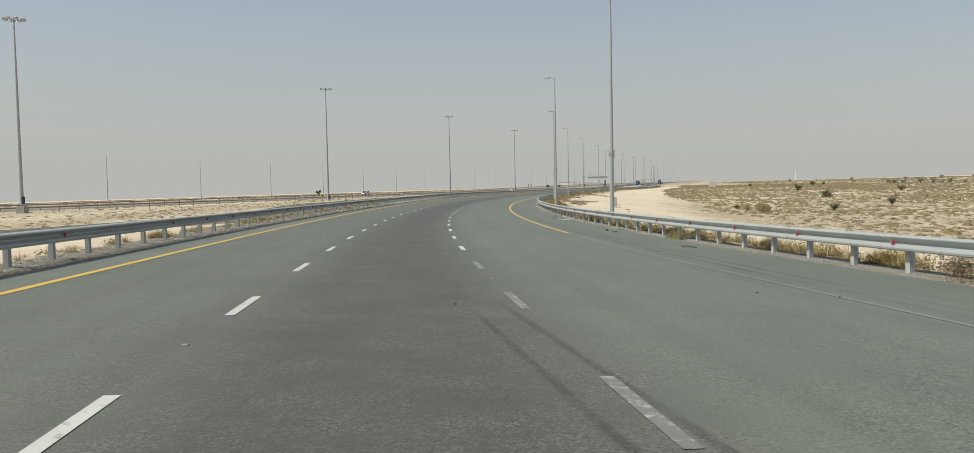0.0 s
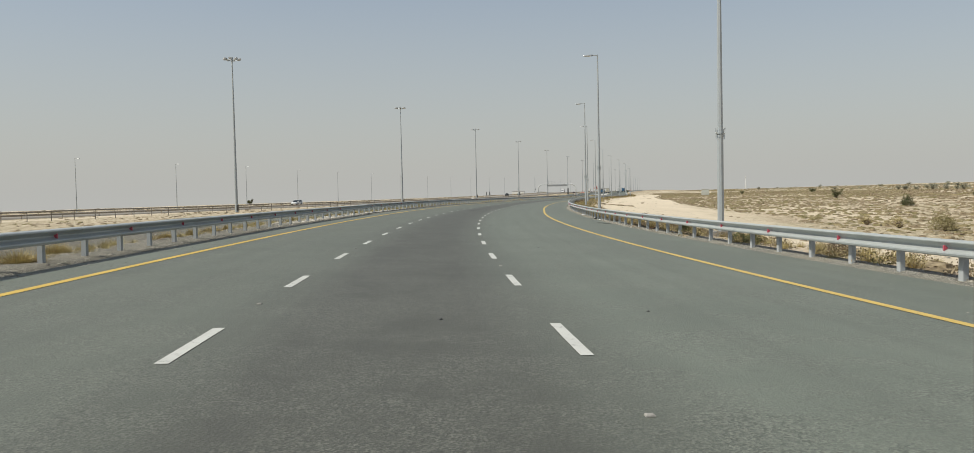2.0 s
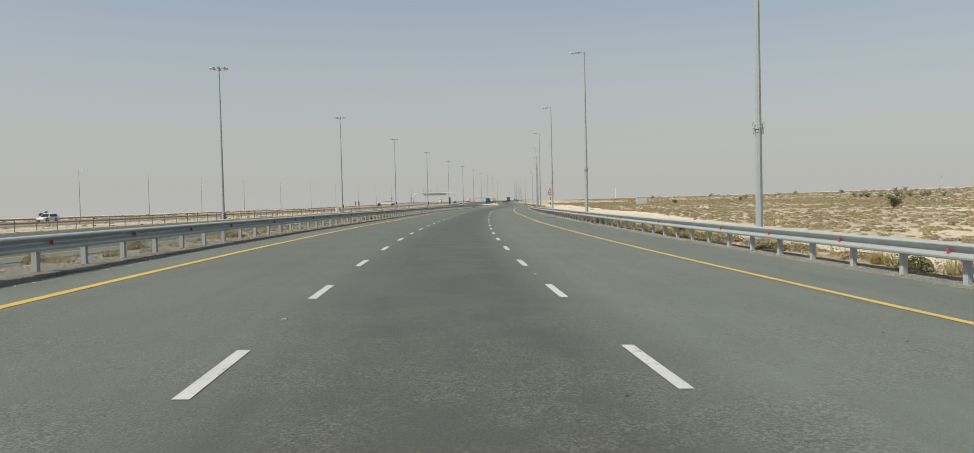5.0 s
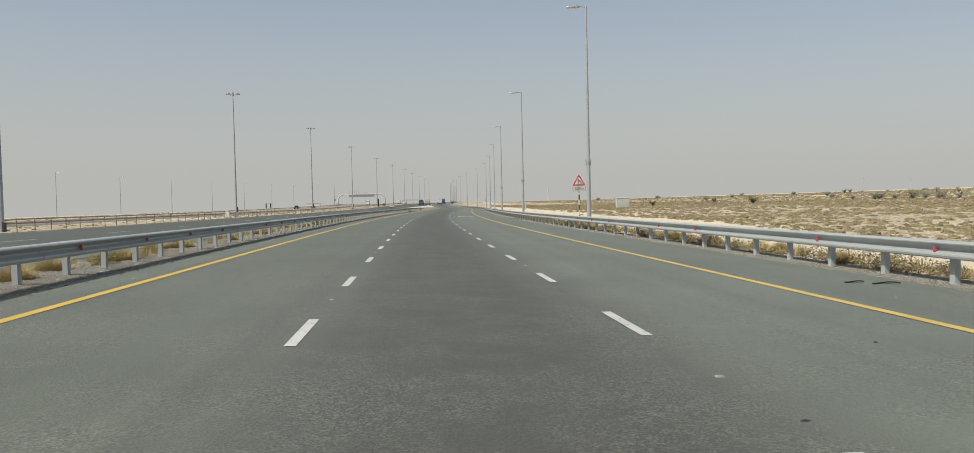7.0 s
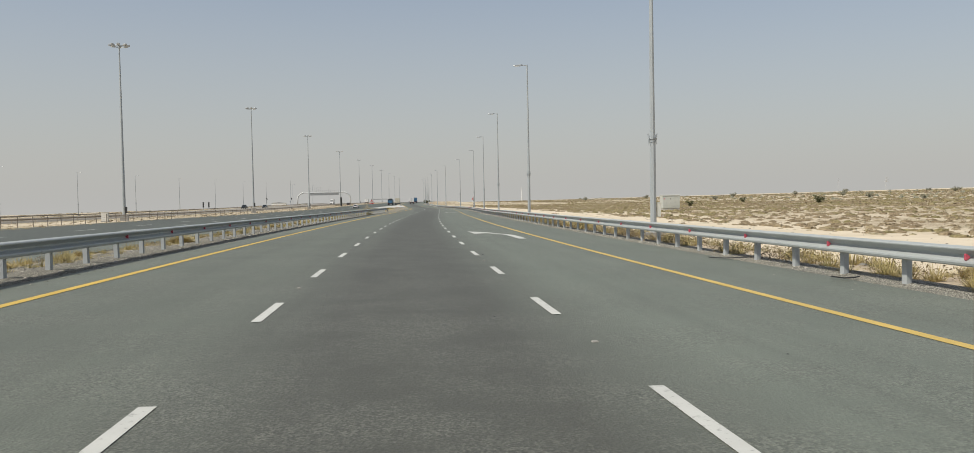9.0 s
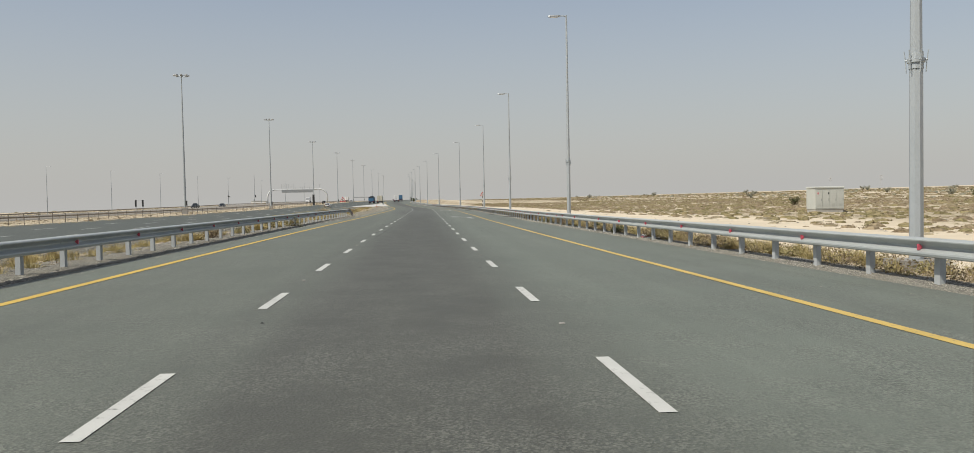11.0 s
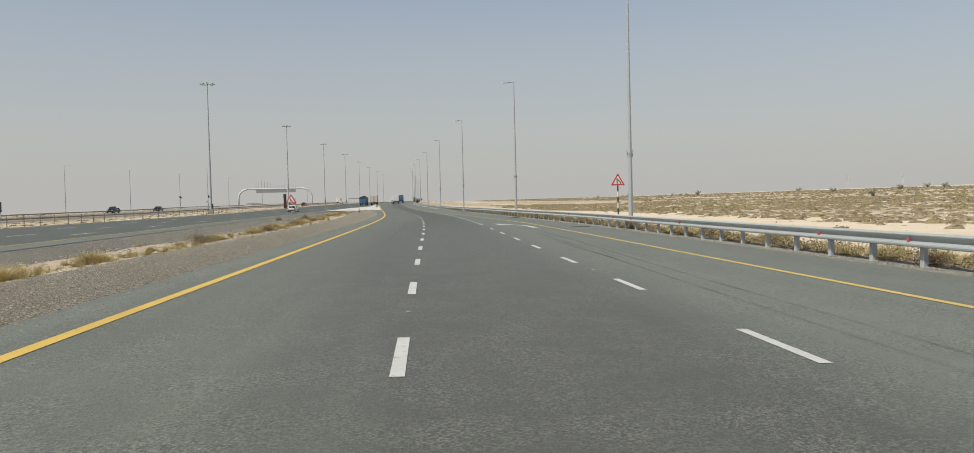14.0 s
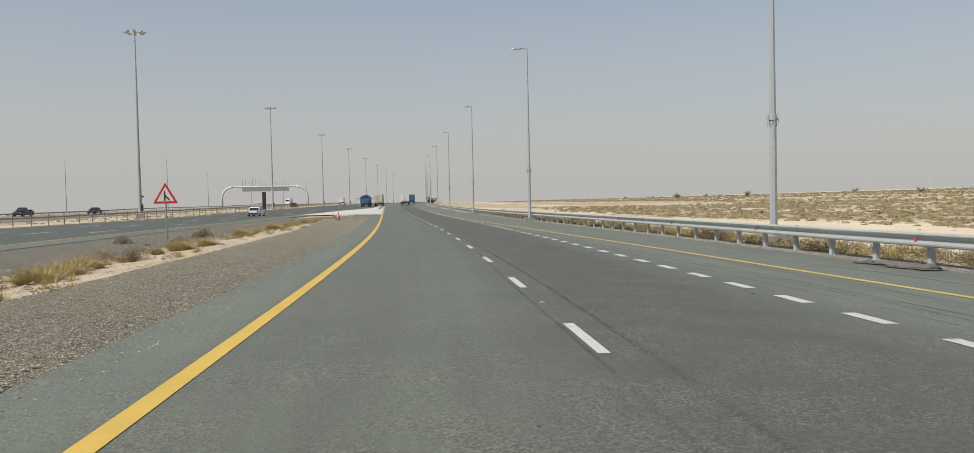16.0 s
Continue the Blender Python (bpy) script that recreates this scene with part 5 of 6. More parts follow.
def twigs(n, radius, height, r=0.008):
    g = Geo()
    for _ in range(n):
        a, k = random.uniform(0, 6.28), random.uniform(0.3, 0.95)
        e = math.asin(random.uniform(0.15, 1.0))
        tip = Vector((radius * k * math.cos(a) * math.cos(e), radius * k * math.sin(a) * math.cos(e), height * k * math.sin(e)))
        mid = tip * 0.5 + Vector((random.uniform(-.1, .1) * radius, random.uniform(-.1, .1) * radius, 0.1 * height))
        g.tube((tip.x * 0.1, tip.y * 0.1, -0.03), mid, r * 1.6, r, 4, False)
        g.tube(mid, tip, r, r * 0.4, 4, False)
    return g.mesh("stem", TWIG, fix=False)


# kinds: foliage mesh, twig mesh, label
def shrub_kind(n, radius, height, leaf, mat, label, blades=False, sticks=20):
    me = tri_mesh("foliage", foliage(n, radius, height, leaf, blades), mat)
    return me, twigs(sticks, radius, height), label, mat


KINDS = [
    shrub_kind(2200, 0.62, 0.62, 0.034, LEAF_OLIVE, "low olive-green desert shrub on the gravel verge"),
    shrub_kind(1900, 0.75, 0.55, 0.032, LEAF_BROWN, "dry brown desert shrub on the gravel verge", False, 45),
    shrub_kind(1700, 0.50, 0.42, 0.0055, LEAF_STRAW, "tuft of dry straw-coloured grass on the sand", True, 4),
    shrub_kind(1900, 0.45, 0.50, 0.036, LEAF_GREEN, "small dark green shrub on the gravel verge"),
    shrub_kind(2300, 0.95, 0.44, 0.006, LEAF_STRAW, "wide clump of dry yellow grass on the sand", True, 10),
    shrub_kind(2000, 0.70, 0.50, 0.030, LEAF_OLIVE, "spreading grey-green shrub on the sand", False, 30),
    shrub_kind(2200, 0.80, 0.70, 0.032, LEAF_BROWN, "tangled dry brown bush on the sand", False, 60),
    shrub_kind(2400, 0.60, 0.62, 0.030, LEAF_SAGE, "leafy yellow-green shrub at the foot of the guard rail", False, 25),
]


def shrub(kind, x, y, scale=1.0, z=None, stretch=1.0):
    fol, tw, label, mat = KINDS[kind]
    z = float(ground_z([x], [y])[0]) if z is None else z
    m = Matrix.Translation((x, y, z)) @ Matrix.Rotation(random.uniform(0, 6.28), 4, 'Z') @ Matrix.Diagonal((scale, scale, scale * stretch, 1))
    root = thing("shrub", label, "shrub", m, group="shrubs beside the road")
    part("foliage", fol, mat, root)
    part("stem", tw, TWIG, root)
    return root


# leafy shrubs at the foot of the right guard rail
for s, off, kind, q in ((40.8, 0.4, 7, 0.55), (35.0, 0.4, 7, 0.65), (33.0, 0.45, 7, 0.82), (31.6, 0.5, 6, 0.75), (30.9, 0.45, 1, 0.7), (29.6, -0.1, 7, 0.75), (28.7, -0.1, 7, 0.7)):
    shrub(kind, *road_at(s, rail_right(s) + off)[:2], q)


# behind the right guard rail, in clusters
def hedge_amount(s):
    return float(np.interp(s, [-10, 20, 60, 110, 160, 200, 260, 310, 350, 400, 440, 500, 540], [0.8, 1.0, 0.9, 1.0, 0.7, 0.9, 0.8, 0.9, 1.0, 0.85, 1.1, 1.2, 0.7]))


def planted(name, label, spots, kind_mat, leaf, blades=False, n=160):
    """Undergrowth that grows together, as one object. spots: x, y, radius."""
    base = [foliage(n, 1.0, 0.8, leaf, blades, 0.3) if blades else foliage(n, 1.0, 0.8, leaf, blades, 0.2) for _ in range(8)]
    P = np.array(spots)
    Z = ground_z(P[:, 0], P[:, 1])
    out = []
    for k, (x, y, q) in enumerate(spots):
        t = base[k % 8]
        a = rng.uniform(0, 6.28)
        c, d = math.cos(a) * q, math.sin(a) * q
        out.append(np.stack([t[..., 0] * c - t[..., 1] * d + x, t[..., 0] * d + t[..., 1] * c + y, t[..., 2] * q + Z[k] - 0.02], -1))
    return tagged(new(name, tri_mesh(name, np.concatenate(out), kind_mat)), label, "undergrowth", kind="stuff")


mixed = {0: [], 1: [], 2: []}
s = -4.0
while s < 560:
    s += random.uniform(0.9, 2.3)
    if random.random() < hedge_amount(s) * 0.85:
        u = rail_right(s) + random.choice((0.35, 0.5, 0.8, 1.2, 1.7, 2.4)) + random.uniform(-0.1, 0.3)
        x, y, _ = road_at(s, u)
        if random.random() < 0.6:
            shrub(random.choice((0, 1, 1, 2, 2, 3, 4, 5, 6, 6)), x, y, random.uniform(0.55, 1.05))
s = -4.0
while s < 620:
    s += random.uniform(0.08, 0.24)
    if random.random() < hedge_amount(s):
        x, y, _ = road_at(s, rail_right(s) + abs(random.gauss(0, 1.5)) + 0.3)
        mixed[random.choice((0, 1, 1, 2, 2))].append((x, y, random.uniform(0.26, 0.62)))
for _ in range(900):
    s = random.uniform(325, 560)
    x, y, _ = road_at(s, rail_right(s) + abs(random.gauss(0.3, 0.9)) + 0.3)
    mixed[random.choice((0, 1, 1, 1, 2))].append((x, y, random.uniform(0.3, 0.62)))
planted("undergrowth", "olive undergrowth crowding behind the guard rail", mixed[0], LEAF_OLIVE, 0.098, n=135)
planted("undergrowth", "dry brown undergrowth crowding behind the guard rail", mixed[1], LEAF_BROWN, 0.087, n=135)
planted("undergrowth", "straw-coloured grass crowding behind the guard rail", mixed[2], LEAF_DRY, 0.0165, True, 150)
mixed = {0: [], 1: [], 2: []}
s = -4.0
while s < 398:
    s += random.uniform(0.2, 0.65)
    x, y, _ = road_at(s, RAIL_LEFT - 0.5 - random.uniform(0, 1) ** 1.3 * 5.5)
    if x > main_yellow(y) + 4 and noise.noise((x * 0.1, y * 0.1, 3.0)) > -0.25:
        mixed[random.choice((0, 1, 2, 2, 2))].append((x, y, random.uniform(0.15, 0.42)))
for _ in range(1100):
    s = random.uniform(20, 398)
    u = RAIL_LEFT - 0.7 - abs(random.gauss(0.2, 1.0))
    if noise.noise((s * 0.09, u * 0.3, 11.0)) > -0.12:
        x, y, _ = road_at(s, u)
        mixed[2].append((x, y, random.uniform(0.22, 0.48)))
for _ in range(850):
    y = random.uniform(400, 572)
    x = random.gauss(float(np.interp(y, [400, 450, 500, 570], [-1.6, -0.4, 1.0, 3.0])), 1.5)
    if noise.noise((x * 0.2, y * 0.12, 6.0)) > -0.15:
        mixed[random.choice((0, 2, 2, 2))].append((x, y, random.uniform(0.15, 0.5)))
planted("undergrowth", "small olive tufts in the sandy median", mixed[0], LEAF_OLIVE, 0.10)
planted("undergrowth", "small dry brown tufts in the sandy median", mixed[1], LEAF_BROWN, 0.10)
planted("undergrowth", "dry yellow grass in the sandy median", mixed[2], LEAF_DRY, 0.0155, True, 140)
# median, behind the left guard rail
s = -4.0
while s < 400:
    s += random.uniform(4.0, 9.0)
    x, y, _ = road_at(s, RAIL_LEFT - random.choice((0.5, 0.9, 1.6, 2.6, 3.8, 5.0)) - random.uniform(0, 0.5))
    if x > main_yellow(y) + 4:
        shrub(random.choice((0, 2, 2, 4, 4, 4, 2, 5)), x, y, random.uniform(0.5, 0.95))
for s, u, k, q in ((75.2, -6.3, 4, 0.8), (214.0, -6.5, 4, 1.0), (216.8, -6.4, 4, 0.8), (222.5, -6.5, 4, 0.9), (211.5, -6.8, 2, 0.9), (219.5, -6.9, 4, 0.8), (225.8, -6.6, 2, 0.9), (206.5, -6.7, 4, 0.8), (229.5, -6.9, 4, 0.8), (263.5, -6.3, 5, 1.0), (268, -6.1, 5, 0.9), (273.5, -6.0, 0, 0.8), (351.5, -6.3, 6, 0.9),
                   (356, -6.1, 0, 0.8), (349.5, -6.6, 4, 0.9), (363, -6.2, 0, 1.1), (361, -6.4, 4, 1.0), (392, -6.4, 1, 0.8), (394.6, -6.1, 0, 0.6), (396, -6.3, 3, 0.6), (366.2, -5.5, 0, 1.05), (257.2, -6.6, 4, 0.8), (255.3, -6.7, 2, 0.9), (259.6, -6.3, 6, 0.8), (88.0, -6.9, 2, 0.8), (86.6, -7.3, 4, 0.6), (91.3, -7.2, 4, 0.6), (94.0, -7.3, 2, 0.7), (44.0, -6.8, 4, 0.6), (47.5, -7.4, 0, 0.6), (52.0, -7.0, 4, 0.6), (58.5, -7.5, 2, 0.8), (66.0, -7.2, 4, 0.6), (71.0, -7.8, 0, 0.6), (79.0, -7.4, 4, 0.7), (101.0, -8.0, 4, 0.6), (108.0, -7.8, 2, 0.8), (119.0, -8.0, 4, 0.6)):
    x, y, _ = road_at(s, u)
    shrub(k, x, y, q)
# the gore between slip road and highway
for x, y, k, q in ((-1.4, 417.1, 4, 1.2), (-2.6, 418.4, 6, 1.0), (-0.2, 419.6, 2, 1.1), (-1.2, 427.6, 4, 1.3), (-1.6, 430.2, 2, 1.2), (-1.0, 434.4, 4, 1.2), (0.2, 437, 2, 1.0), (-0.4, 448.2, 6, 1.2),
                   (-0.2, 452, 4, 1.0), (0.0, 464.3, 4, 1.2), (0.8, 465.4, 6, 1.1), (-0.1, 449.5, 5, 1.1), (-1.0, 446.8, 2, 1.0), (0.4, 467.4, 4, 1.3), (1.0, 470, 2, 1.0), (0.5, 460.5, 2, 1.1),
                   (-1.1, 461.2, 2, 0.9), (-0.3, 478.6, 4, 1.3), (0.6, 480.6, 2, 1.1), (0.9, 484.9, 1, 1.1), (1.4, 486.7, 4, 1.2), (1.2, 488.8, 4, 1.2), (0.7, 491.7, 4, 1.3), (1.5, 494.4, 6, 1.0),
                   (1.3, 501.7, 4, 1.2), (1.9, 504.0, 4, 1.1), (1.0, 499.2, 2, 1.1), (-3.4, 509.6, 6, 1.0), (0.2, 504.6, 2, 1.0), (1.3, 517.3, 4, 1.2), (1.7, 519.8, 2, 1.0), (1.6, 529.1, 4, 1.3),
                   (2.3, 531.6, 2, 1.2), (2.8, 543, 4, 1.2), (3.3, 548, 2, 1.1), (-0.9, 516.5, 6, 1.3), (0.2, 507, 6, 1.0), (-0.4, 497, 1, 0.9)):
    shrub(k, x, y, q, stretch=0.85)


def tall_bush(x, y, h, mat, label, n=1500, stick=70, spread=0.55, leaf=0.09):
    root = thing("bush", label, "bush", Matrix.Translation((x, y, float(ground_z([x], [y])[0]))))
    g = foliage(n, h * spread, h, leaf, False, 0.25)
    g[:, :, 2] += 0.15
    part("foliage", tri_mesh("foliage", g, mat), mat, root)
    part("stem", twigs(stick, h * spread, h * 1.05, 0.010), TWIG, root)


STRAW_STEM = plain("pale_straw_stem", (0.46, 0.40, 0.26), 0.9, 0.0, 0.2)


def broom_bush(x, y, h, label, stems=170):
    """A fan of thin pale stems that fork on their way up."""
    root = thing("bush", label, "bush", Matrix.Translation((x, y, float(ground_z([x], [y])[0]))))
    g = Geo()
    for _ in range(stems):
        a = random.uniform(0, 6.28)
        lean = random.uniform(0.0, 1.0) ** 0.7 * 0.85
        length = h * random.uniform(0.55, 1.0) * (1.12 - 0.35 * lean)
        d = Vector((math.cos(a) * math.sin(lean), math.sin(a) * math.sin(lean), math.cos(lean)))
        p0 = Vector((random.uniform(-.16, .16), random.uniform(-.16, .16), -0.03))
        p1 = p0 + d * length * 0.5 + Vector((random.uniform(-.06, .06), random.uniform(-.06, .06), 0))
        p2 = p0 + d * length + Vector((random.uniform(-.12, .12), random.uniform(-.12, .12), random.uniform(-.1, .05)))
        g.tube(p0, p1, 0.008, 0.005, 3, False)
        g.tube(p1, p2, 0.006, 0.003, 3, False)
        for _ in range(3):
            q = p1.lerp(p2, random.uniform(0, 0.8))
            g.tube(q, q + d * 0.25 * length + Vector((random.uniform(-.14, .14), random.uniform(-.14, .14), random.uniform(-.05, .12))), 0.004, 0.002, 3, False)
    part("stem", g.mesh("stem", STRAW_STEM, fix=False), STRAW_STEM, root)
    f = foliage(420, h * 0.42, h * 0.35, 0.035, False, 0.2)
    part("foliage", tri_mesh("foliage", f, LEAF_OLIVE), LEAF_OLIVE, root)


broom_bush(-1.6, 424.6, 1.85, "tall sparse straw-coloured broom bush in the gore beyond the rail end")
broom_bush(-4.4, 421.0, 1.0, "small sparse straw-coloured broom bush in the gore", 90)
tall_bush(48.1, 143.2, 2.0, LEAF_OLIVE, "large round olive-green bush standing on the sand", 3200, 60, 0.85)
tall_bush(71.7, 226.8, 2.1, LEAF_GREEN, "dark green bush standing on the open sand", 2200, 30, 0.6, 0.13)
tall_bush(46.2, 150.0, 1.4, LEAF_DRY, "pale spiky dry bush standing on the sand", 700, 160, 0.7)
tall_bush(45.0, 157.0, 1.3, LEAF_DRY, "low pale spiky dry bush on the sand", 600, 130, 0.8)


def desert_tree(x, y, h, label="small desert tree with a ragged crown"):
    """A short forked trunk and a crown of many leaf clumps with gaps."""
    root = thing("tree", label, "tree", Matrix.Translation((x, y, float(ground_z([x], [y])[0]))), group="scattered desert trees")
    g = Geo()
    crown = []
    for k in range(5):
        a = 2 * math.pi * k / 5 + random.uniform(-0.4, 0.4)
        bend = Vector((0.12 * h * math.cos(a), 0.12 * h * math.sin(a), 0.32 * h))
        tip = Vector((0.5 * h * math.cos(a) * random.uniform(0.6, 1.1), 0.5 * h * math.sin(a) * random.uniform(0.6, 1.1), h * random.uniform(0.4, 0.85)))
        g.tube((0.03 * h * math.cos(a), 0.03 * h * math.sin(a), -0.1), bend, 0.035 * h, 0.022 * h, 6)
        g.tube(bend, tip, 0.022 * h, 0.008 * h, 5)
        for q in (-0.35, 0.2, 0.55, 0.8, 1.0):
            c = bend.lerp(tip, q)
            crown.append((Vector((c.x * (2.0 if q < 0 else 1.0), c.y * (2.0 if q < 0 else 1.0), c.z)), random.uniform(0.22, 0.34) * h))
    part("trunk", g, TWIG, root)
    tris = []
    for c, r in crown:
        f = foliage(60, r, r * 0.75, 0.057 * h, False, 0.2)
        f[::2, :, 2] *= -0.7
        tris.append(f + np.array([c.x, c.y, max(c.z - 0.1 * r, 0.62 * r)]))
    f = foliage(360, 0.62 * h, 0.60 * h, 0.068 * h, False, 0.15)
    f[::3, :, 2] *= -0.4
    tris.append(f + np.array([0, 0, 0.26 * h]))
    # trees farther out take the paler leaves, haze put into their colour
    leaf = LEAF_HAZED if x > 120 else LEAF_GREEN
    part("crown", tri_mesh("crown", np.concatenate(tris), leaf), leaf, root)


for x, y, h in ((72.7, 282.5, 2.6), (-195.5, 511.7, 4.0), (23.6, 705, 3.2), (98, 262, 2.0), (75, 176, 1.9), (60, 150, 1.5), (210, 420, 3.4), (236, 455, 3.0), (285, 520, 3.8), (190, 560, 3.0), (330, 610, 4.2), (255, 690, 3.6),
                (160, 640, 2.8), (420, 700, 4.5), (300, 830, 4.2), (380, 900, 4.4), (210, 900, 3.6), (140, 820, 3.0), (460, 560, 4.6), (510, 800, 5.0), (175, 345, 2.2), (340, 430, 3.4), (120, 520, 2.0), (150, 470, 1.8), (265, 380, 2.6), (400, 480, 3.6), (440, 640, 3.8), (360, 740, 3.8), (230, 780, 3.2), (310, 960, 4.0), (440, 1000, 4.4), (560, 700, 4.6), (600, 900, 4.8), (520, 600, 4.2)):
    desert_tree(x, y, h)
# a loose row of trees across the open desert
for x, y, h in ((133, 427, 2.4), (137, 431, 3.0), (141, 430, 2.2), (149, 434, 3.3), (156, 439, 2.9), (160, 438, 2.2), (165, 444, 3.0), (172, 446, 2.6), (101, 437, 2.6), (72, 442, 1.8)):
    desert_tree(x, y, h, "haze-toned grey-green desert tree in a loose row")
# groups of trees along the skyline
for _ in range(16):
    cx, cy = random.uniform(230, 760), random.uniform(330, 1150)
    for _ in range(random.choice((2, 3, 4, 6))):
        desert_tree(cx + random.gauss(0, 22), cy + random.gauss(0, 12), random.uniform(1.8, 3.4), "haze-toned grey-green desert tree in a loose group")


def scatter(name, label, count, area, size, mat, leaf, density, n=46, flat=0.42):
    """Low scrub over open ground as one object. area: x0, x1, y0, y1; density(x, y, r) keeps or drops a clump."""
    base = [np.concatenate([mound(0.78, flat * 0.78, 5, 2), foliage(n, 1.0, flat, leaf, False, 0.55)]) for _ in range(10)]
    X = area[0] + (area[1] - area[0]) * rng.uniform(0, 1, count) ** 1.5
    Y = rng.uniform(area[2], area[3], count)
    keep = density(X, Y)
    X, Y = X[keep], Y[keep]
    Z = ground_z(X, Y)
    out = []
    for k, (x, y, z) in enumerate(zip(X, Y, Z)):
        t = base[k % 10]
        a = rng.uniform(0, 6.28)
        q = size * rng.uniform(0.5, 1.5) * (1 + min(abs(x) / 260, 1.6))
        c, d = math.cos(a) * q, math.sin(a) * q
        v = np.stack([t[..., 0] * c - t[..., 1] * d + x, t[..., 0] * d + t[..., 1] * c + y, t[..., 2] * q * rng.uniform(0.6, 1.0) + z - 0.02], -1)
        out.append(v)
    return tagged(new(name, tri_mesh(name, np.concatenate(out), mat)), label, "scrub", kind="stuff")


def patchy(low, seed, rail_gap, bare=0.0):
    def keep(X, Y):
        s, u = su_of(X, Y)
        f = np.array([noise.noise((x * 0.035 + seed, y * 0.022, 1.0)) + 0.8 * noise.noise((x * 0.20, y * 0.13, seed)) for x, y in zip(X, Y)])
        edge = np.array([2.5 * noise.noise((y * 0.03, 4.0, 0.0)) + 3.0 * noise.noise((y * 0.008, 9.0, 0.0)) for y in Y])
        return (f > low) & (u > rail_gap + edge + (np.interp(s, [0, 60, 180, 260, 330], [12, 13, 13, 5, 0]) if rail_gap > 20 else 0))
    return keep


scatter("scrub", "low olive desert scrub covering the near sand", 15000, (26, 140, -20, 640), 0.50, LEAF_SCRUB, 0.155, patchy(-0.22, 0.0, 27), 14, 0.50)
scatter("scrub", "low brown dry scrub covering the near sand", 15000, (26, 140, -20, 640), 0.50, LEAF_BROWN, 0.155, patchy(-0.2, 20.0, 26), 14, 0.50)
scatter("scrub", "pale dry grass clumps covering the near sand", 7000, (24, 120, -20, 640), 0.42, LEAF_PALE, 0.13, patchy(-0.2, 40.0, 25), 18, 0.36)
scatter("scrub", "low olive desert scrub covering the far sand", 15000, (90, 620, 0, 1100), 0.56, LEAF_SCRUB, 0.36, patchy(-0.22, 0.0, 27), 6, 0.50)
scatter("scrub", "low brown dry scrub covering the far sand", 15000, (90, 620, 0, 1100), 0.56, LEAF_BROWN, 0.36, patchy(-0.2, 20.0, 26), 6, 0.50)
scatter("scrub", "pale dry grass clumps covering the far sand", 7000, (80, 480, 0, 1000), 0.55, LEAF_PALE, 0.30, patchy(-0.14, 40.0, 25), 6)


def near_track(X, Y):
    """Patches between the guard rail and the bare strip, past the bend."""
    s, u = su_of(X, Y)
    f = np.array([noise.noise((x * 0.09, y * 0.05, 12.0)) for x, y in zip(X, Y)])
    return (f > 0.05) & (u > rail_right(200) + 1.5) & (u < np.interp(s, [60, 110, 190, 260], [13, 17, 21, 14])) & (s > 70) & (s < 250)


scatter("scrub", "low brown scrub between the guard rail and the bare sand", 5000, (8, 50, 60, 260), 0.55, LEAF_BROWN, 0.10, near_track, 34, 0.34)
scatter("scrub", "scattered small dry tufts on the open sand", 900, (10, 60, -20, 640), 0.30, LEAF_BROWN, 0.24, patchy(0.2, 60.0, 14))


def left_side(low, seed, a, b):
    def keep(X, Y):
        m = mast_x(Y)
        f = np.array([noise.noise((x * 0.05 + seed, y * 0.04, 1.0)) for x, y in zip(X, Y)])
        return (f > low) & (X > m + a) & (X < m + b)
    return keep


def median_side(low, seed):
    def keep(X, Y):
        f = np.array([noise.noise((x * 0.08 + seed, y * 0.05, 1.0)) for x, y in zip(X, Y)])
        return (f > low) & (X > mast_x(Y) + 3.0) & (X < main_far(Y) - 1.0)
    return keep


scatter("scrub", "dry scrub strips along the highway median", 6500, (-20, -120, -20, 900), 0.36, LEAF_BROWN, 0.26, left_side(-0.2, 3.0, -12.0, 3.6), 14)
scatter("scrub", "low olive tufts on the sand of the wide median", 2600, (-10, -80, -20, 240), 0.30, LEAF_OLIVE, 0.12, median_side(-0.05, 21.0), 30)
scatter("scrub", "dry tufts on the sand of the wide median", 4200, (-10, -80, -20, 240), 0.30, LEAF_BROWN, 0.12, median_side(-0.15, 31.0), 26)
scatter("scrub", "sparse olive scrub beyond the opposite carriageway", 8000, (-60, -420, -20, 1000), 0.45, LEAF_SCRUB, 0.30, left_side(-0.05, 8.0, -330, -48), 8)
scatter("scrub", "sparse brown scrub beyond the opposite carriageway", 8000, (-60, -420, -20, 1000), 0.45, LEAF_BROWN, 0.30, left_side(-0.05, 15.0, -330, -48), 8)


# skyline bushes use the leaf colour with haze painted in
scatter("scrub", "small haze-toned bushes dotting the desert skyline", 1100, (150, 760, 260, 1200), 0.62, LEAF_HAZED, 0.26, patchy(-0.1, 90.0, 60), 40, 0.75)


# ---------- stones ----------
STONE = Mat("loose_stone", 0.9, spec=0.2)
STONE = STONE.done(STONE.mix(STONE.island(), (0.09, 0.086, 0.075), (0.46, 0.43, 0.37)), STONE.noise(30.0), 0.5, 0.01)


GORE_STONE = Mat("brown_gore_stone", 0.9, spec=0.2)
GORE_STONE = GORE_STONE.done(GORE_STONE.mix(GORE_STONE.island(), (0.12, 0.108, 0.085), (0.43, 0.395, 0.32)), GORE_STONE.noise(30.0), 0.5, 0.01)

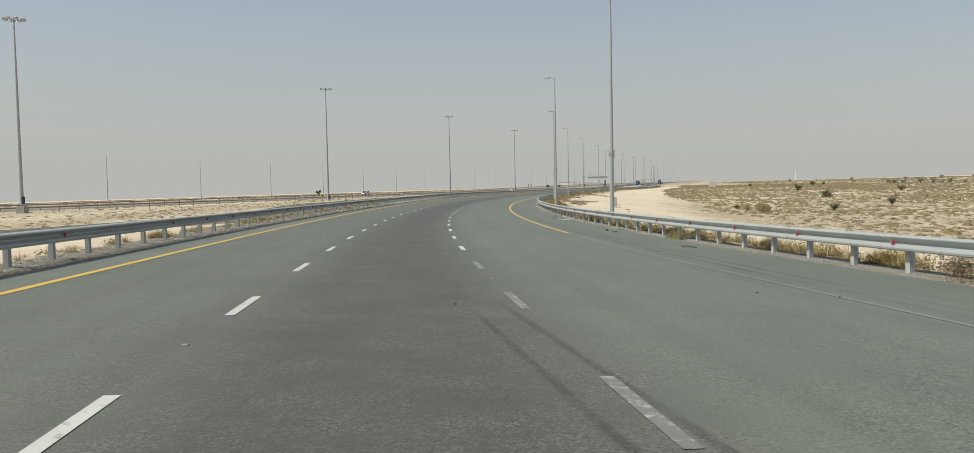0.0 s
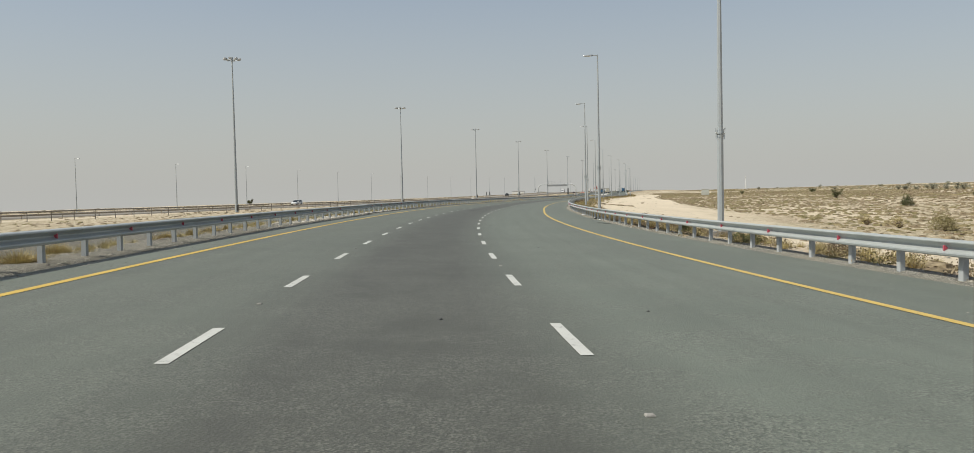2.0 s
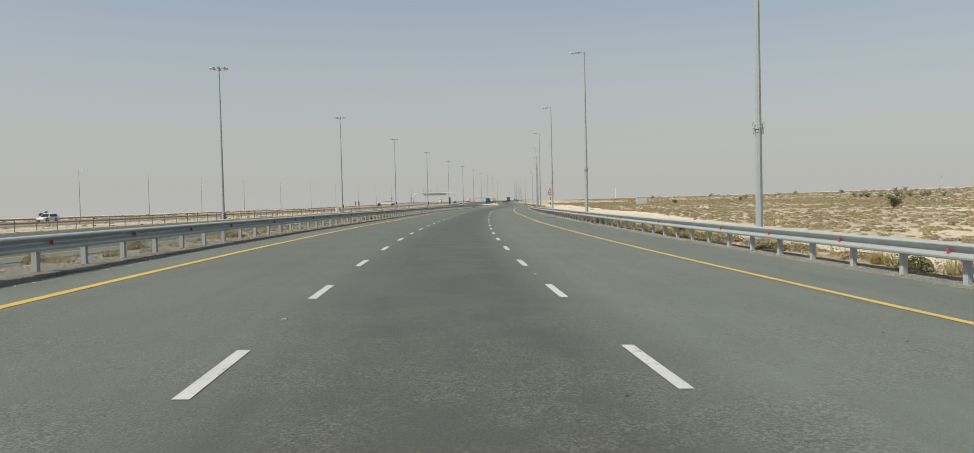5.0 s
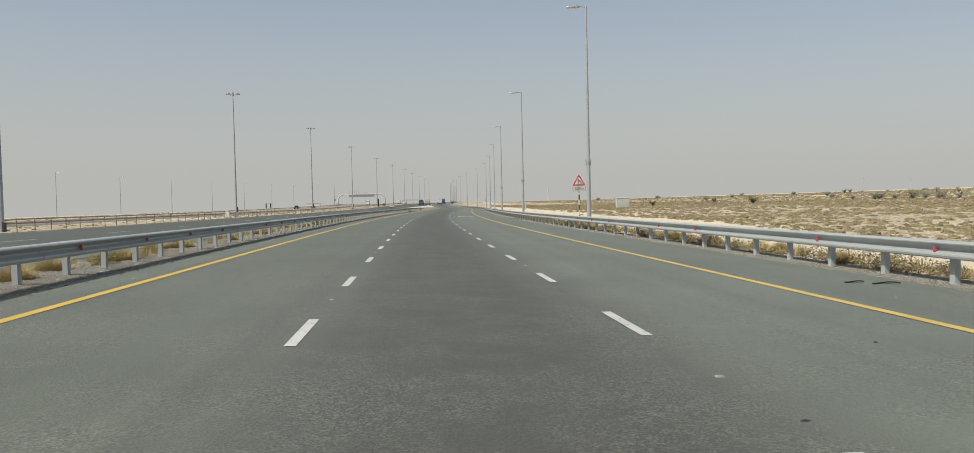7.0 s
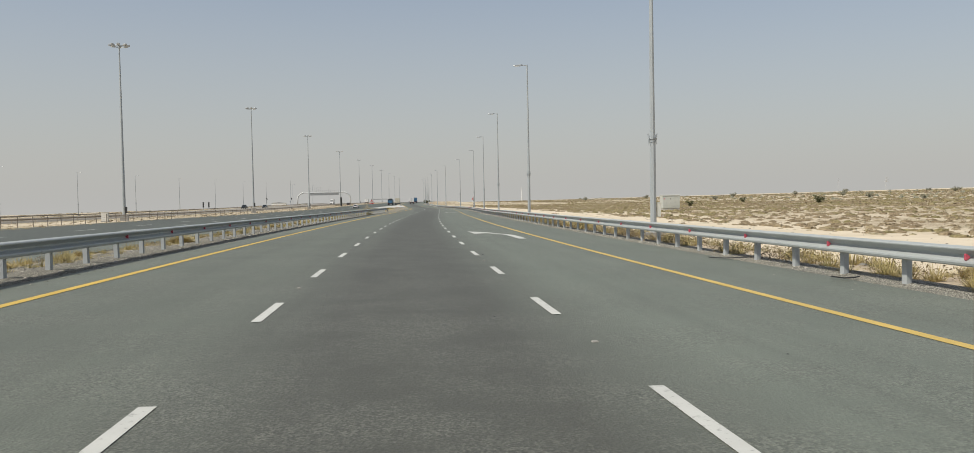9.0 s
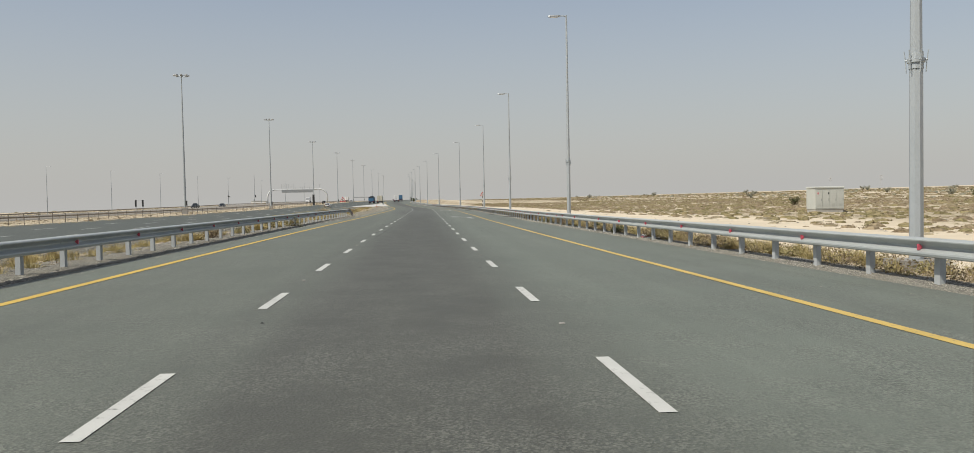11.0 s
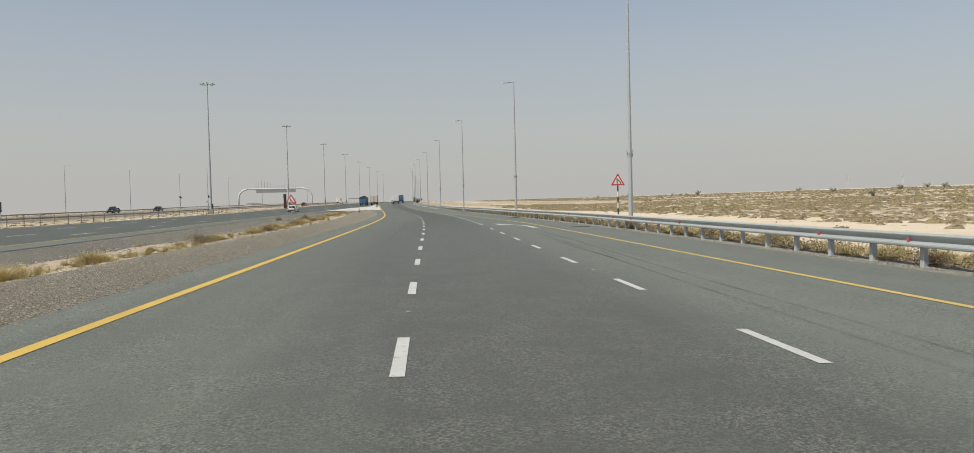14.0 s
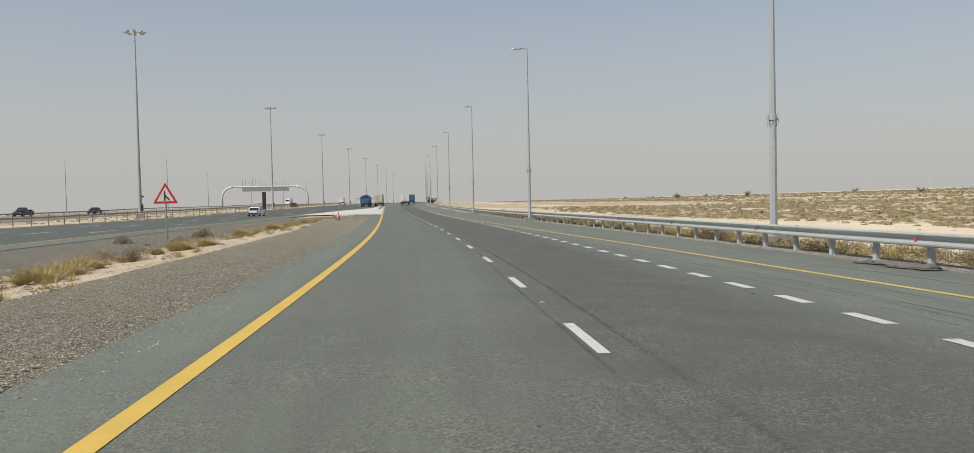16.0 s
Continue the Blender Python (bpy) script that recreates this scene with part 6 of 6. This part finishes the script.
PALE_STONE = Mat("pale_broken_stone", 0.9, spec=0.2)
PALE_STONE = PALE_STONE.done(PALE_STONE.mix(PALE_STONE.island(), (0.30, 0.28, 0.24), (0.66, 0.62, 0.54)), PALE_STONE.noise(30.0), 0.5, 0.01)


def stones(name, label, count, s_range, inner, outer, size, on_road=False, mat=None, lift=0.0):
    octa = np.array([(1, 0, 0), (0, 1, 0), (-1, 0, 0), (0, -1, 0), (0, 0, 0.42)], float)
    fac = [(0, 1, 4), (1, 2, 4), (2, 3, 4), (3, 0, 4)]
    S = rng.uniform(*s_range, count)
    Q = rng.uniform(0, 1, count) ** 1.3
    U = np.array([inner(float(s)) for s in S]) * (1 - Q) + np.array([outer(float(s)) for s in S]) * Q
    th = np.interp(S, SG, TH)
    X, Y = np.interp(S, SG, PX) + U * np.cos(th), np.interp(S, SG, PY) + U * np.sin(th)
    Z = ground_z(X, Y) + 0.035 + lift * (1 - Q)
    if on_road:
        Z = np.interp(S, SG, PZ) + U * np.interp(S, SG, PB) + 0.002
    V = octa[None] * rng.uniform(0.6, 1.4, (count, 5, 1)) * (size * rng.uniform(0.5, 1.6, count) ** 2)[:, None, None]
    a = rng.uniform(0, 6.28, count)
    c, d = np.cos(a)[:, None], np.sin(a)[:, None]
    W = np.stack([V[..., 0] * c - V[..., 1] * d + X[:, None], V[..., 0] * d + V[..., 1] * c + Y[:, None], V[..., 2] + Z[:, None]], -1)
    faces = (np.array(fac)[None] + 5 * np.arange(count)[:, None, None]).reshape(-1, 3)
    me = bpy.data.meshes.new(name)
    me.from_pydata(W.reshape(-1, 3).tolist(), [], faces.tolist())
    me.materials.append(mat or STONE)
    return tagged(new(name, me), label, "gravel", kind="stuff")


stones("gravel", "loose grey gravel along the median verge", 42000, (-5, 404), lambda s: edge_left(s) - 0.02, left_gravel, 0.024, lift=0.04)
stones("gravel", "pale broken stones along the median verge", 4200, (100, 136), lambda s: edge_left(s) - 0.3, lambda s: edge_left(s) - 2.6, 0.034, False, PALE_STONE, 0.05)
stones("gravel", "fine loose grit on the asphalt shoulder", 6000, (-5, 404), lambda s: edge_left(s) + 0.05, lambda s: yellow_left(s) - 0.25, 0.009, True)
stones("gravel", "loose grey gravel spilled onto the asphalt edge", 9000, (-5, 404), lambda s: edge_left(s) + 0.0, lambda s: edge_left(s) + 0.42, 0.017, True)
stones("gravel", "loose brown gravel covering the gore", 52000, (398, 545), lambda s: edge_left(s) + 0.05, lambda s: edge_left(s) - float(np.interp(s, [396, 410, 520, 576], [1.6, 4.3, 3.9, 5.0])), 0.0125, mat=GORE_STONE)
stones("gravel", "brown stones strewn over the sand of the gore", 7000, (405, 545), lambda s: edge_left(s) - 4.0, lambda s: edge_left(s) - 9.0, 0.019, mat=GORE_STONE)
stones("gravel", "coarse dark stones on the verge of the main highway", 9000, (402, 545), lambda s: edge_left(s) - 12.0, lambda s: edge_left(s) - 8.0, 0.034)
stones("gravel", "fine loose grit on the asphalt beside the gore", 3500, (398, 520), lambda s: edge_left(s) + 0.05, lambda s: edge_left(s) + 0.5, 0.009, True)
stones("gravel", "dark clods of earth on the sand of the gore", 160, (405, 530), lambda s: edge_left(s) - 4.6, lambda s: edge_left(s) - 8.0, 0.06)
stones("gravel", "loose gravel along the guard rail verge", 18000, (-5, 540), lambda s: edge_right(s) - 0.15, lambda s: edge_right(s) + 1.3, 0.021)
stones("gravel", "pale stones scattered on the desert sand", 3000, (-5, 540), lambda s: rail_right(s) + 1.5, lambda s: rail_right(s) + 30.0, 0.05)

stones("debris", "small dark bits of rubber lying on the asphalt", 300, (-5, 520), lambda s: -3.4, lambda s: edge_right(s) - 0.3, 0.014, True, BLACK)
stones("debris", "pale grit and crumbs lying on the shoulder", 900, (-5, 520), lambda s: edge_right(s) - 0.1, lambda s: edge_right(s) - 2.2, 0.008, True, PALE_STONE)


# ---------- vehicles ----------
GLASS = Mat("tinted_glass", 0.08, spec=0.6).done((0.02, 0.025, 0.03))
TYRE = plain("tyre_rubber", (0.025, 0.025, 0.025), 0.85)
RIM = plain("wheel_rim", (0.45, 0.46, 0.47), 0.4, 0.7)
TAIL = plain("tail_light", (0.45, 0.02, 0.02), 0.25)
HEAD = plain("head_light", (0.75, 0.75, 0.72), 0.2)
CAR_WHITE = plain("white_car_paint", (0.78, 0.78, 0.77), 0.25, 0.0, 0.05)
CAR_DARK = plain("dark_car_paint", (0.035, 0.04, 0.045), 0.25, 0.1, 0.05)
TRUCK_BLUE = plain("blue_truck_paint", (0.05, 0.15, 0.27), 0.5, 0.0, 0.15)
TRUCK_CREAM = plain("cream_truck_paint", (0.66, 0.62, 0.50), 0.5, 0.0, 0.12)
CANVAS = plain("dark_canvas", (0.05, 0.06, 0.07), 0.9)


def wheel(root, x, y, r, w):
    side = 1 if x > 0 else -1
    g = Geo()
    g.tube((x - w / 2, y, r), (x + w / 2, y, r), r, r, 18)
    t = part("wheel", g, TYRE, root, "black tyre")
    g = Geo()
    g.tube((x + side * (w / 2 - 0.02), y, r), (x + side * (w / 2 + 0.012), y, r), r * 0.62, r * 0.55, 14)
    part("rim", g, RIM, t, "alloy rim")


def car(label, paint, at, length=4.7, width=1.86, height=1.75, suv=True, bed=False):
    """A car that points along +y."""
    root = thing("car", label, "car", at)
    L, W, H = length / 2, width / 2, height
    belt = 0.58 * H

    def ring(y, w, z0, z1):
        return [(-w, y, z0), (w, y, z0), (w * 1.0, y, (z0 + z1) / 2), (w * 0.94, y, z1), (-w * 0.94, y, z1), (-w, y, (z0 + z1) / 2)]
    g = Geo()
    hood = belt * 0.92
    g.loft([ring(-L, W * 0.9, 0.42, belt * 0.92), ring(-L + 0.12, W, 0.28, belt), ring(-0.3 * L, W, 0.25, belt), ring(0.35 * L, W, 0.25, belt), ring(L - 0.35, W * 0.96, 0.28, hood * 0.9), ring(L, W * 0.82, 0.40, hood * 0.72)])
    part("body", g, paint, root, smooth=False)
    back = -L + (0.15 if suv else 0.75)
    if bed:
        back = -0.15 * L
    front = 0.42 * L
    g = Geo()
    g.loft([[(-W * 0.93, y, belt), (W * 0.93, y, belt), (W * 0.78, y2, H - 0.06), (W * 0.6, y2, H), (-W * 0.6, y2, H), (-W * 0.78, y2, H - 0.06)] for y, y2 in ((back, back + (0.22 if suv else 0.6)), (front, front - 0.75))])
    cab = part("cabin", g, paint, root)
    g = Geo()
    g.add([(-W * 0.80, back + 0.02 - 0.03, belt + 0.06), (W * 0.80, back + 0.02 - 0.03, belt + 0.06), (W * 0.68, back + (0.16 if suv else 0.50) - 0.03, H - 0.14), (-W * 0.68, back + (0.16 if suv else 0.50) - 0.03, H - 0.14)], [(0, 1, 2, 3)])
    part("rear_window", g, GLASS, cab)
    g = Geo()
    g.add([(-W * 0.82, front + 0.02, belt + 0.05), (W * 0.82, front + 0.02, belt + 0.05), (W * 0.68, front - 0.62, H - 0.10), (-W * 0.68, front - 0.62, H - 0.10)], [(3, 2, 1, 0)])
    part("windscreen", g, GLASS, cab)
    for sx in (-1, 1):
        for a, b in ((back + 0.35, (back + front) / 2 - 0.05), ((back + front) / 2 + 0.05, front - 0.30)):
            g = Geo()
            lo, hi = W * 0.945, W * 0.80
            g.add([(sx * lo, a, belt + 0.05), (sx * lo, b + 0.12, belt + 0.05), (sx * hi, b - (0.30 if b > 0.3 else 0.0), H - 0.14), (sx * hi, a + 0.1, H - 0.14)], [(0, 1, 2, 3)])
            part("side_window", g, GLASS, cab)
        g = Geo()
        g.box((sx * W * 0.80, -L + 0.06, belt * 0.86), (0.22, 0.14, 0.26))
        part("tail_light", g, TAIL, root, "red tail light")
        g = Geo()
        g.box((sx * W * 0.66, L - 0.12, belt * 0.66), (0.34, 0.2, 0.14))
        part("headlight", g, HEAD, root)
        g = Geo()
        g.box((sx * (W + 0.08), front - 0.15, belt + 0.1), (0.18, 0.1, 0.14))
        part("mirror", g, paint, root)
        for y in (-0.58 * L, 0.62 * L):
            wheel(root, sx * (W - 0.11), y, 0.34 if not suv else 0.37, 0.22)
    g = Geo()
    g.box((0, -L - 0.02, 0.45), (W * 1.7, 0.14, 0.22))
    part("bumper", g, CANVAS, root, "dark rear bumper")
    if bed:
        g = Geo()
        g.box((0, (-L + back) / 2, belt + 0.16), (W * 1.5, back + L - 0.4, 0.3))
        part("load", g, CANVAS, root, "covered load")
    return root


def lorry(label, cab_paint, box_paint, at, open_load=False, length=9.0):
    root = thing("truck", label, "truck", at)
    L = length
    g = Geo()
    g.box((0, L * 0.5 - 0.2, 0.85), (0.9, L, 0.25))
    part("chassis", g, CANVAS, root)
    g = Geo()
    y0 = L - 2.0
    g.loft([[(-1.22, y0, 0.6), (1.22, y0, 0.6), (1.22, y0, 2.9), (1.1, y0, 3.05), (-1.1, y0, 3.05), (-1.22, y0, 2.9)], [(-1.22, L - 0.3, 0.6), (1.22, L - 0.3, 0.6), (1.2, L - 0.5, 2.7), (1.05, L - 0.6, 2.9), (-1.05, L - 0.6, 2.9), (-1.2, L - 0.5, 2.7)],
            [(-1.15, L, 0.6), (1.15, L, 0.6), (1.12, L - 0.25, 1.8), (1.0, L - 0.35, 2.1), (-1.0, L - 0.35, 2.1), (-1.12, L - 0.25, 1.8)]])
    cab = part("cab", g, cab_paint, root)
    g = Geo()
    g.add([(-1.02, L - 0.29, 1.95), (1.02, L - 0.29, 1.95), (0.98, L - 0.52, 2.7), (-0.98, L - 0.52, 2.7)], [(0, 1, 2, 3)])
    part("windscreen", g, GLASS, cab)
    if open_load:
        for sx in (-1, 1):
            g = Geo()
            g.box((sx * 1.2, L * 0.38, 2.0), (0.08, L * 0.72, 1.9))
            part("side_board", g, box_paint, root)
            for k in range(5):
                g = Geo()
                g.box((sx * 1.25, 0.5 + k * L * 0.165, 2.0), (0.06, 0.12, 2.0))
                part("stake", g, box_paint, root)
        g = Geo()
        g.box((0, 0.06, 1.75), (2.4, 0.1, 1.4))
        part("tailgate", g, box_paint, root)
        g = Geo()
        n = 7
        rings = []
        for k in range(n):
            y = 0.2 + (L * 0.7) * k / (n - 1)
            rings.append([(-1.12, y, 1.1), (1.12, y, 1.1), (1.1, y, 3.0 + random.uniform(-.15, .2)), (0.5, y, 3.45 + random.uniform(-.15, .2)), (-0.4, y, 3.3 + random.uniform(-.2, .2)), (-1.1, y, 3.0 + random.uniform(-.2, .1))])
        g.loft(rings)
        part("load", g, CANVAS, root, "dark heaped load under canvas")
    else:
        g = Geo()
        g.box((0, L * 0.38, 2.35), (2.45, L * 0.74, 2.5))
        part("box_body", g, box_paint, root, "cream box body" if box_paint is TRUCK_CREAM else "box body")
        for sx in (-1, 1):
            g = Geo()
            g.box((sx * 0.6, L * 0.01 - 0.03, 2.35), (1.12, 0.05, 2.3))
            d = part("rear_door", g, box_paint, root)
            g = Geo()
            g.tube((sx * 0.2, L * 0.01 - 0.08, 1.3), (sx * 0.2, L * 0.01 - 0.08, 3.4), 0.025, 0.025, 6)
            part("lock_bar", g, RIM, d)
    g = Geo()
    g.box((0, -0.02, 0.75), (2.3, 0.1, 0.18))
    part("bumper", g, CANVAS, root, "dark underrun bar")
    for sx in (-1, 1):
        g = Geo()
        g.box((sx * 1.0, -0.08, 0.95), (0.3, 0.06, 0.16))
        part("tail_light", g, TAIL, root, "red tail light")
        for y in (L * 0.14, L * 0.27, L - 1.2):
            wheel(root, sx * 1.02, y, 0.50, 0.32)
    return root


def on_main(x, y, turn=-0.09, up=0.012):
    return Matrix.Translation((x, y, float(main_z(y)) + up)) @ Matrix.Rotation(turn, 4, 'Z')


def on_ramp(s, u):
    return road_pose(s, u, 0.005)


car("white saloon car driving away along the highway", CAR_WHITE, on_main(-10.3, 600.0), 4.8, 1.86, 1.52, False)
car("distant white saloon car on the highway", CAR_WHITE, on_main(-8.0, 830.0), 4.6, 1.8, 1.45, False)
car("dark saloon car waiting in the far lane", CAR_DARK, on_main(-19.5, 742.0), 4.6, 1.8, 1.5, False)
lorry("blue truck with a dark heaped load, seen from behind", TRUCK_BLUE, TRUCK_BLUE, on_main(4.15, 712.0), True)
lorry("cream box truck seen from behind", TRUCK_CREAM, TRUCK_CREAM, on_main(8.2, 716.0, -0.06))
lorry("white box truck with a dark cab on the slip road", CAR_WHITE, CAR_WHITE, on_ramp(738.0, 1.7), False, 8.0)
lorry("distant blue box truck on the merged highway", TRUCK_BLUE, TRUCK_BLUE, on_ramp(800.0, 1.7))
car("white car far ahead on the slip road", CAR_WHITE, on_ramp(800.0, -1.8), 4.6, 1.8, 1.5, False)
lorry("white van truck far along the highway", CAR_WHITE, CAR_WHITE, on_main(-14.0, 930.0))


def on_far(y, off, turn=math.pi - 0.07):
    x = float(mast_x(y)) + off
    xs = [float(mast_x(y)) - 44 + 29 * i / 4 for i in range(5)]
    z = float(ground_z(xs, [y] * 5).max()) + 0.232
    return Matrix.Translation((x, y, z)) @ Matrix.Rotation(turn, 4, 'Z')


car("dark pickup with a covered load on the opposite carriageway", CAR_DARK, on_far(638.0, -34.0), 5.2, 1.9, 1.8, True, True)
car("dark saloon car on the opposite carriageway", CAR_DARK, on_far(662.0, -30.0), 4.6, 1.8, 1.45, False)
car("white car on the opposite carriageway", CAR_WHITE, on_far(300.0, -33.0), 4.7, 1.85, 1.6)
lorry("white box truck on the opposite carriageway", CAR_WHITE, CAR_WHITE, on_far(905.0, -30.0))


# ---------- litter along the rail ----------
def mat_litter():
    """A strip of dark sheeting, folded into a flat heap that is thicker at one end."""
    root = thing("litter_sheet", "crumpled grey tarpaulin lying folded under the guard rail", "litter")
    cloth = plain("grey_cloth", (0.17, 0.155, 0.14), 0.95, 0.0, 0.3, 3.0)
    g = Geo()
    n, m = 22, 12
    rings = []
    for i in range(n):
        q = i / (n - 1)
        s, mid = 481.2 + 2.2 * q, 8.75 + 0.06 * math.sin(i * 0.8)
        w, h = 0.26 * (0.55 + 0.6 * math.sin(math.pi * (0.08 + 0.86 * q))), 0.035 + 0.06 * (1 - q) * (0.7 + 0.3 * math.sin(i * 1.3))
        ring = []
        for j in range(m):
            a = 2 * math.pi * j / m
            r = 1 + 0.45 * noise.noise((i * 0.55, math.cos(a) * 1.6, math.sin(a) * 1.6))
            ring.append(road_at(s + 0.08 * noise.noise((i, j, 1.0)), mid + w * r * math.cos(a), max(0.004, 0.03 + h * r * max(-0.2, math.sin(a)))))
        rings.append(ring)
    g.loft(rings)
    part("folds", g.mesh("folds", cloth, True, True), cloth, root)
    g = Geo()
    n, m = 16, 6
    for i in range(n):
        for j in range(m):
            s, u = 481.0 + 2.7 * i / (n - 1), 8.36 + 0.62 * j / (m - 1) + 0.10 * math.sin(i * 0.9)
            g.v.append(road_at(s, u, 0.022 + 0.03 * noise.noise((i * 0.6, j * 0.8, 3.0))))
    g.f = [(i * m + j, i * m + j + 1, (i + 1) * m + j + 1, (i + 1) * m + j) for i in range(n - 1) for j in range(m - 1)]
    part("sheet", g.mesh("sheet", cloth, True, False), cloth, root)


mat_litter()


def scrap(label, s, u, size, mat, turn):
    """A torn curled strip or piece of rubbish."""
    root = thing("litter", label, "litter", road_pose(s, u, 0.03 if u > edge_right(s) - 0.2 else 0.003, turn), group="litter on the verge")
    g = Geo()
    L, w, h = size
    rings = []
    for k in range(6):
        q = k / 5
        y, z = (q - 0.5) * L, h * (0.4 + 0.6 * math.sin(q * 5.0 + s)) * 0.6 + 0.01
        x = 0.15 * L * math.sin(q * 3 + s)
        rings.append([(x - w / 2, y, max(z - h * 0.2, 0.0)), (x + w / 2, y, max(z * 0.7 - h * 0.2, 0.0)), (x + w / 2, y, max(z * 0.7 - h * 0.2, 0) + 0.02), (x - w / 2, y, max(z - h * 0.2, 0) + 0.02)])
    g.loft(rings)
    part("piece", g, mat, root)


CARD = plain("cardboard", (0.45, 0.22, 0.09), 0.9)
PINK = plain("pink_plastic", (0.55, 0.16, 0.18), 0.6)
for label, s, u, size, mat, turn in (
        ("torn black tyre strip on the verge", 112.4, 11.2, (1.0, 0.20, 0.20), BLACK, 0.6), ("white plastic tube on the verge", 110.6, 11.3, (0.9, 0.10, 0.06), WHITE, 0.1),
        ("torn black tyre strip on the asphalt edge", 104.4, 10.7, (0.8, 0.14, 0.05), BLACK, 1.2), ("orange cardboard scrap by the rail", 96.3, 11.9, (0.35, 0.3, 0.2), CARD, 0.4),
        ("white paper scrap on the verge", 348.5, 10.6, (0.3, 0.25, 0.1), WHITE, 0.2), ("pink plastic scrap by a rail post", 347.4, 10.3, (0.25, 0.2, 0.15), PINK, 0.9),
        ("torn black tyre strip on the verge", 66.4, 11.3, (0.6, 0.16, 0.14), BLACK, 0.5), ("torn black tyre strip on the asphalt edge", 58.2, 10.9, (0.4, 0.10, 0.03), BLACK, 1.3),
        ("torn black tyre strip on the asphalt edge", 214.0, 8.7, (0.3, 0.08, 0.03), BLACK, 1.3), ("torn black tyre strip on the asphalt edge", 213.7, 9.1, (0.45, 0.08, 0.03), BLACK, 1.5),
        ("long torn tyre strip beside the rail posts", 394.2, 10.2, (1.6, 0.12, 0.06), BLACK, 1.4), ("dark rubber heap under the guard rail", 393.2, 10.75, (0.7, 0.30, 0.20), BLACK, 0.3),
        ("dirty white plastic sheet under the guard rail", 346.4, 10.5, (0.9, 0.25, 0.10), WHITE, 0.2), ("dark rubber heap under the guard rail", 346.0, 10.45, (0.5, 0.25, 0.14), BLACK, 0.7),
        ("torn black tyre strip on the asphalt edge", 54.0, 10.4, (0.7, 0.12, 0.06), BLACK, 0.4), ("white plastic scrap on the verge", 51.0, 10.9, (1.1, 0.15, 0.05), WHITE, 0.3),
        ("torn black tyre strip on the asphalt edge", 24.0, 10.3, (0.45, 0.10, 0.06), BLACK, 1.0), ("small black rubber scrap on the asphalt edge", 35.9, 10.45, (0.18, 0.10, 0.12), BLACK, 0.2), ("small black rubber scrap on the asphalt edge", 35.9, 11.05, (0.22, 0.10, 0.07), BLACK, 1.2), ("small black rubber scrap on the asphalt edge", 34.4, 10.45, (0.20, 0.06, 0.02), BLACK, 1.5),
        ("white paper scrap on the verge", 358.0, 10.75, (0.4, 0.25, 0.1), WHITE, 1.2), ("torn black tyre strip on the asphalt edge", 452.6, 8.9, (1.1, 0.10, 0.04), BLACK, 1.5),
        ("torn black tyre strip on the asphalt edge", 409.0, 9.4, (0.9, 0.10, 0.04), BLACK, 1.5), ("torn black tyre strip on the asphalt edge", 278.2, 9.6, (0.9, 0.10, 0.04), BLACK, 0.8),
        ("white paper scrap by the guard rail", 124.0, 11.3, (0.3, 0.25, 0.1), WHITE, 0.5), ("torn black tyre strip on the asphalt edge", 272.8, 9.6, (0.5, 0.09, 0.05), BLACK, 1.3)):
    scrap(label, s, u, size, mat, turn)

# traffic cone at the nose
cone = thing("traffic_cone", "small orange traffic cone at the nose of the merge", "traffic cone", Matrix.Translation((5.8, 542.3, float(ground_z([5.8], [542.3])[0]) + 0.05)))
g = Geo()
g.box((0, 0, 0.02), (0.4, 0.4, 0.04))
part("base", g, BLACK, cone)
g = Geo()
g.tube((0, 0, 0.04), (0, 0, 0.72), 0.15, 0.03, 14)
part("cone", g, plain("cone_orange", (0.55, 0.10, 0.045), 0.6), cone)
g = Geo()
g.tube((0, 0, 0.34), (0, 0, 0.48), 0.099, 0.077, 14)
part("band", g, WHITE, cone)
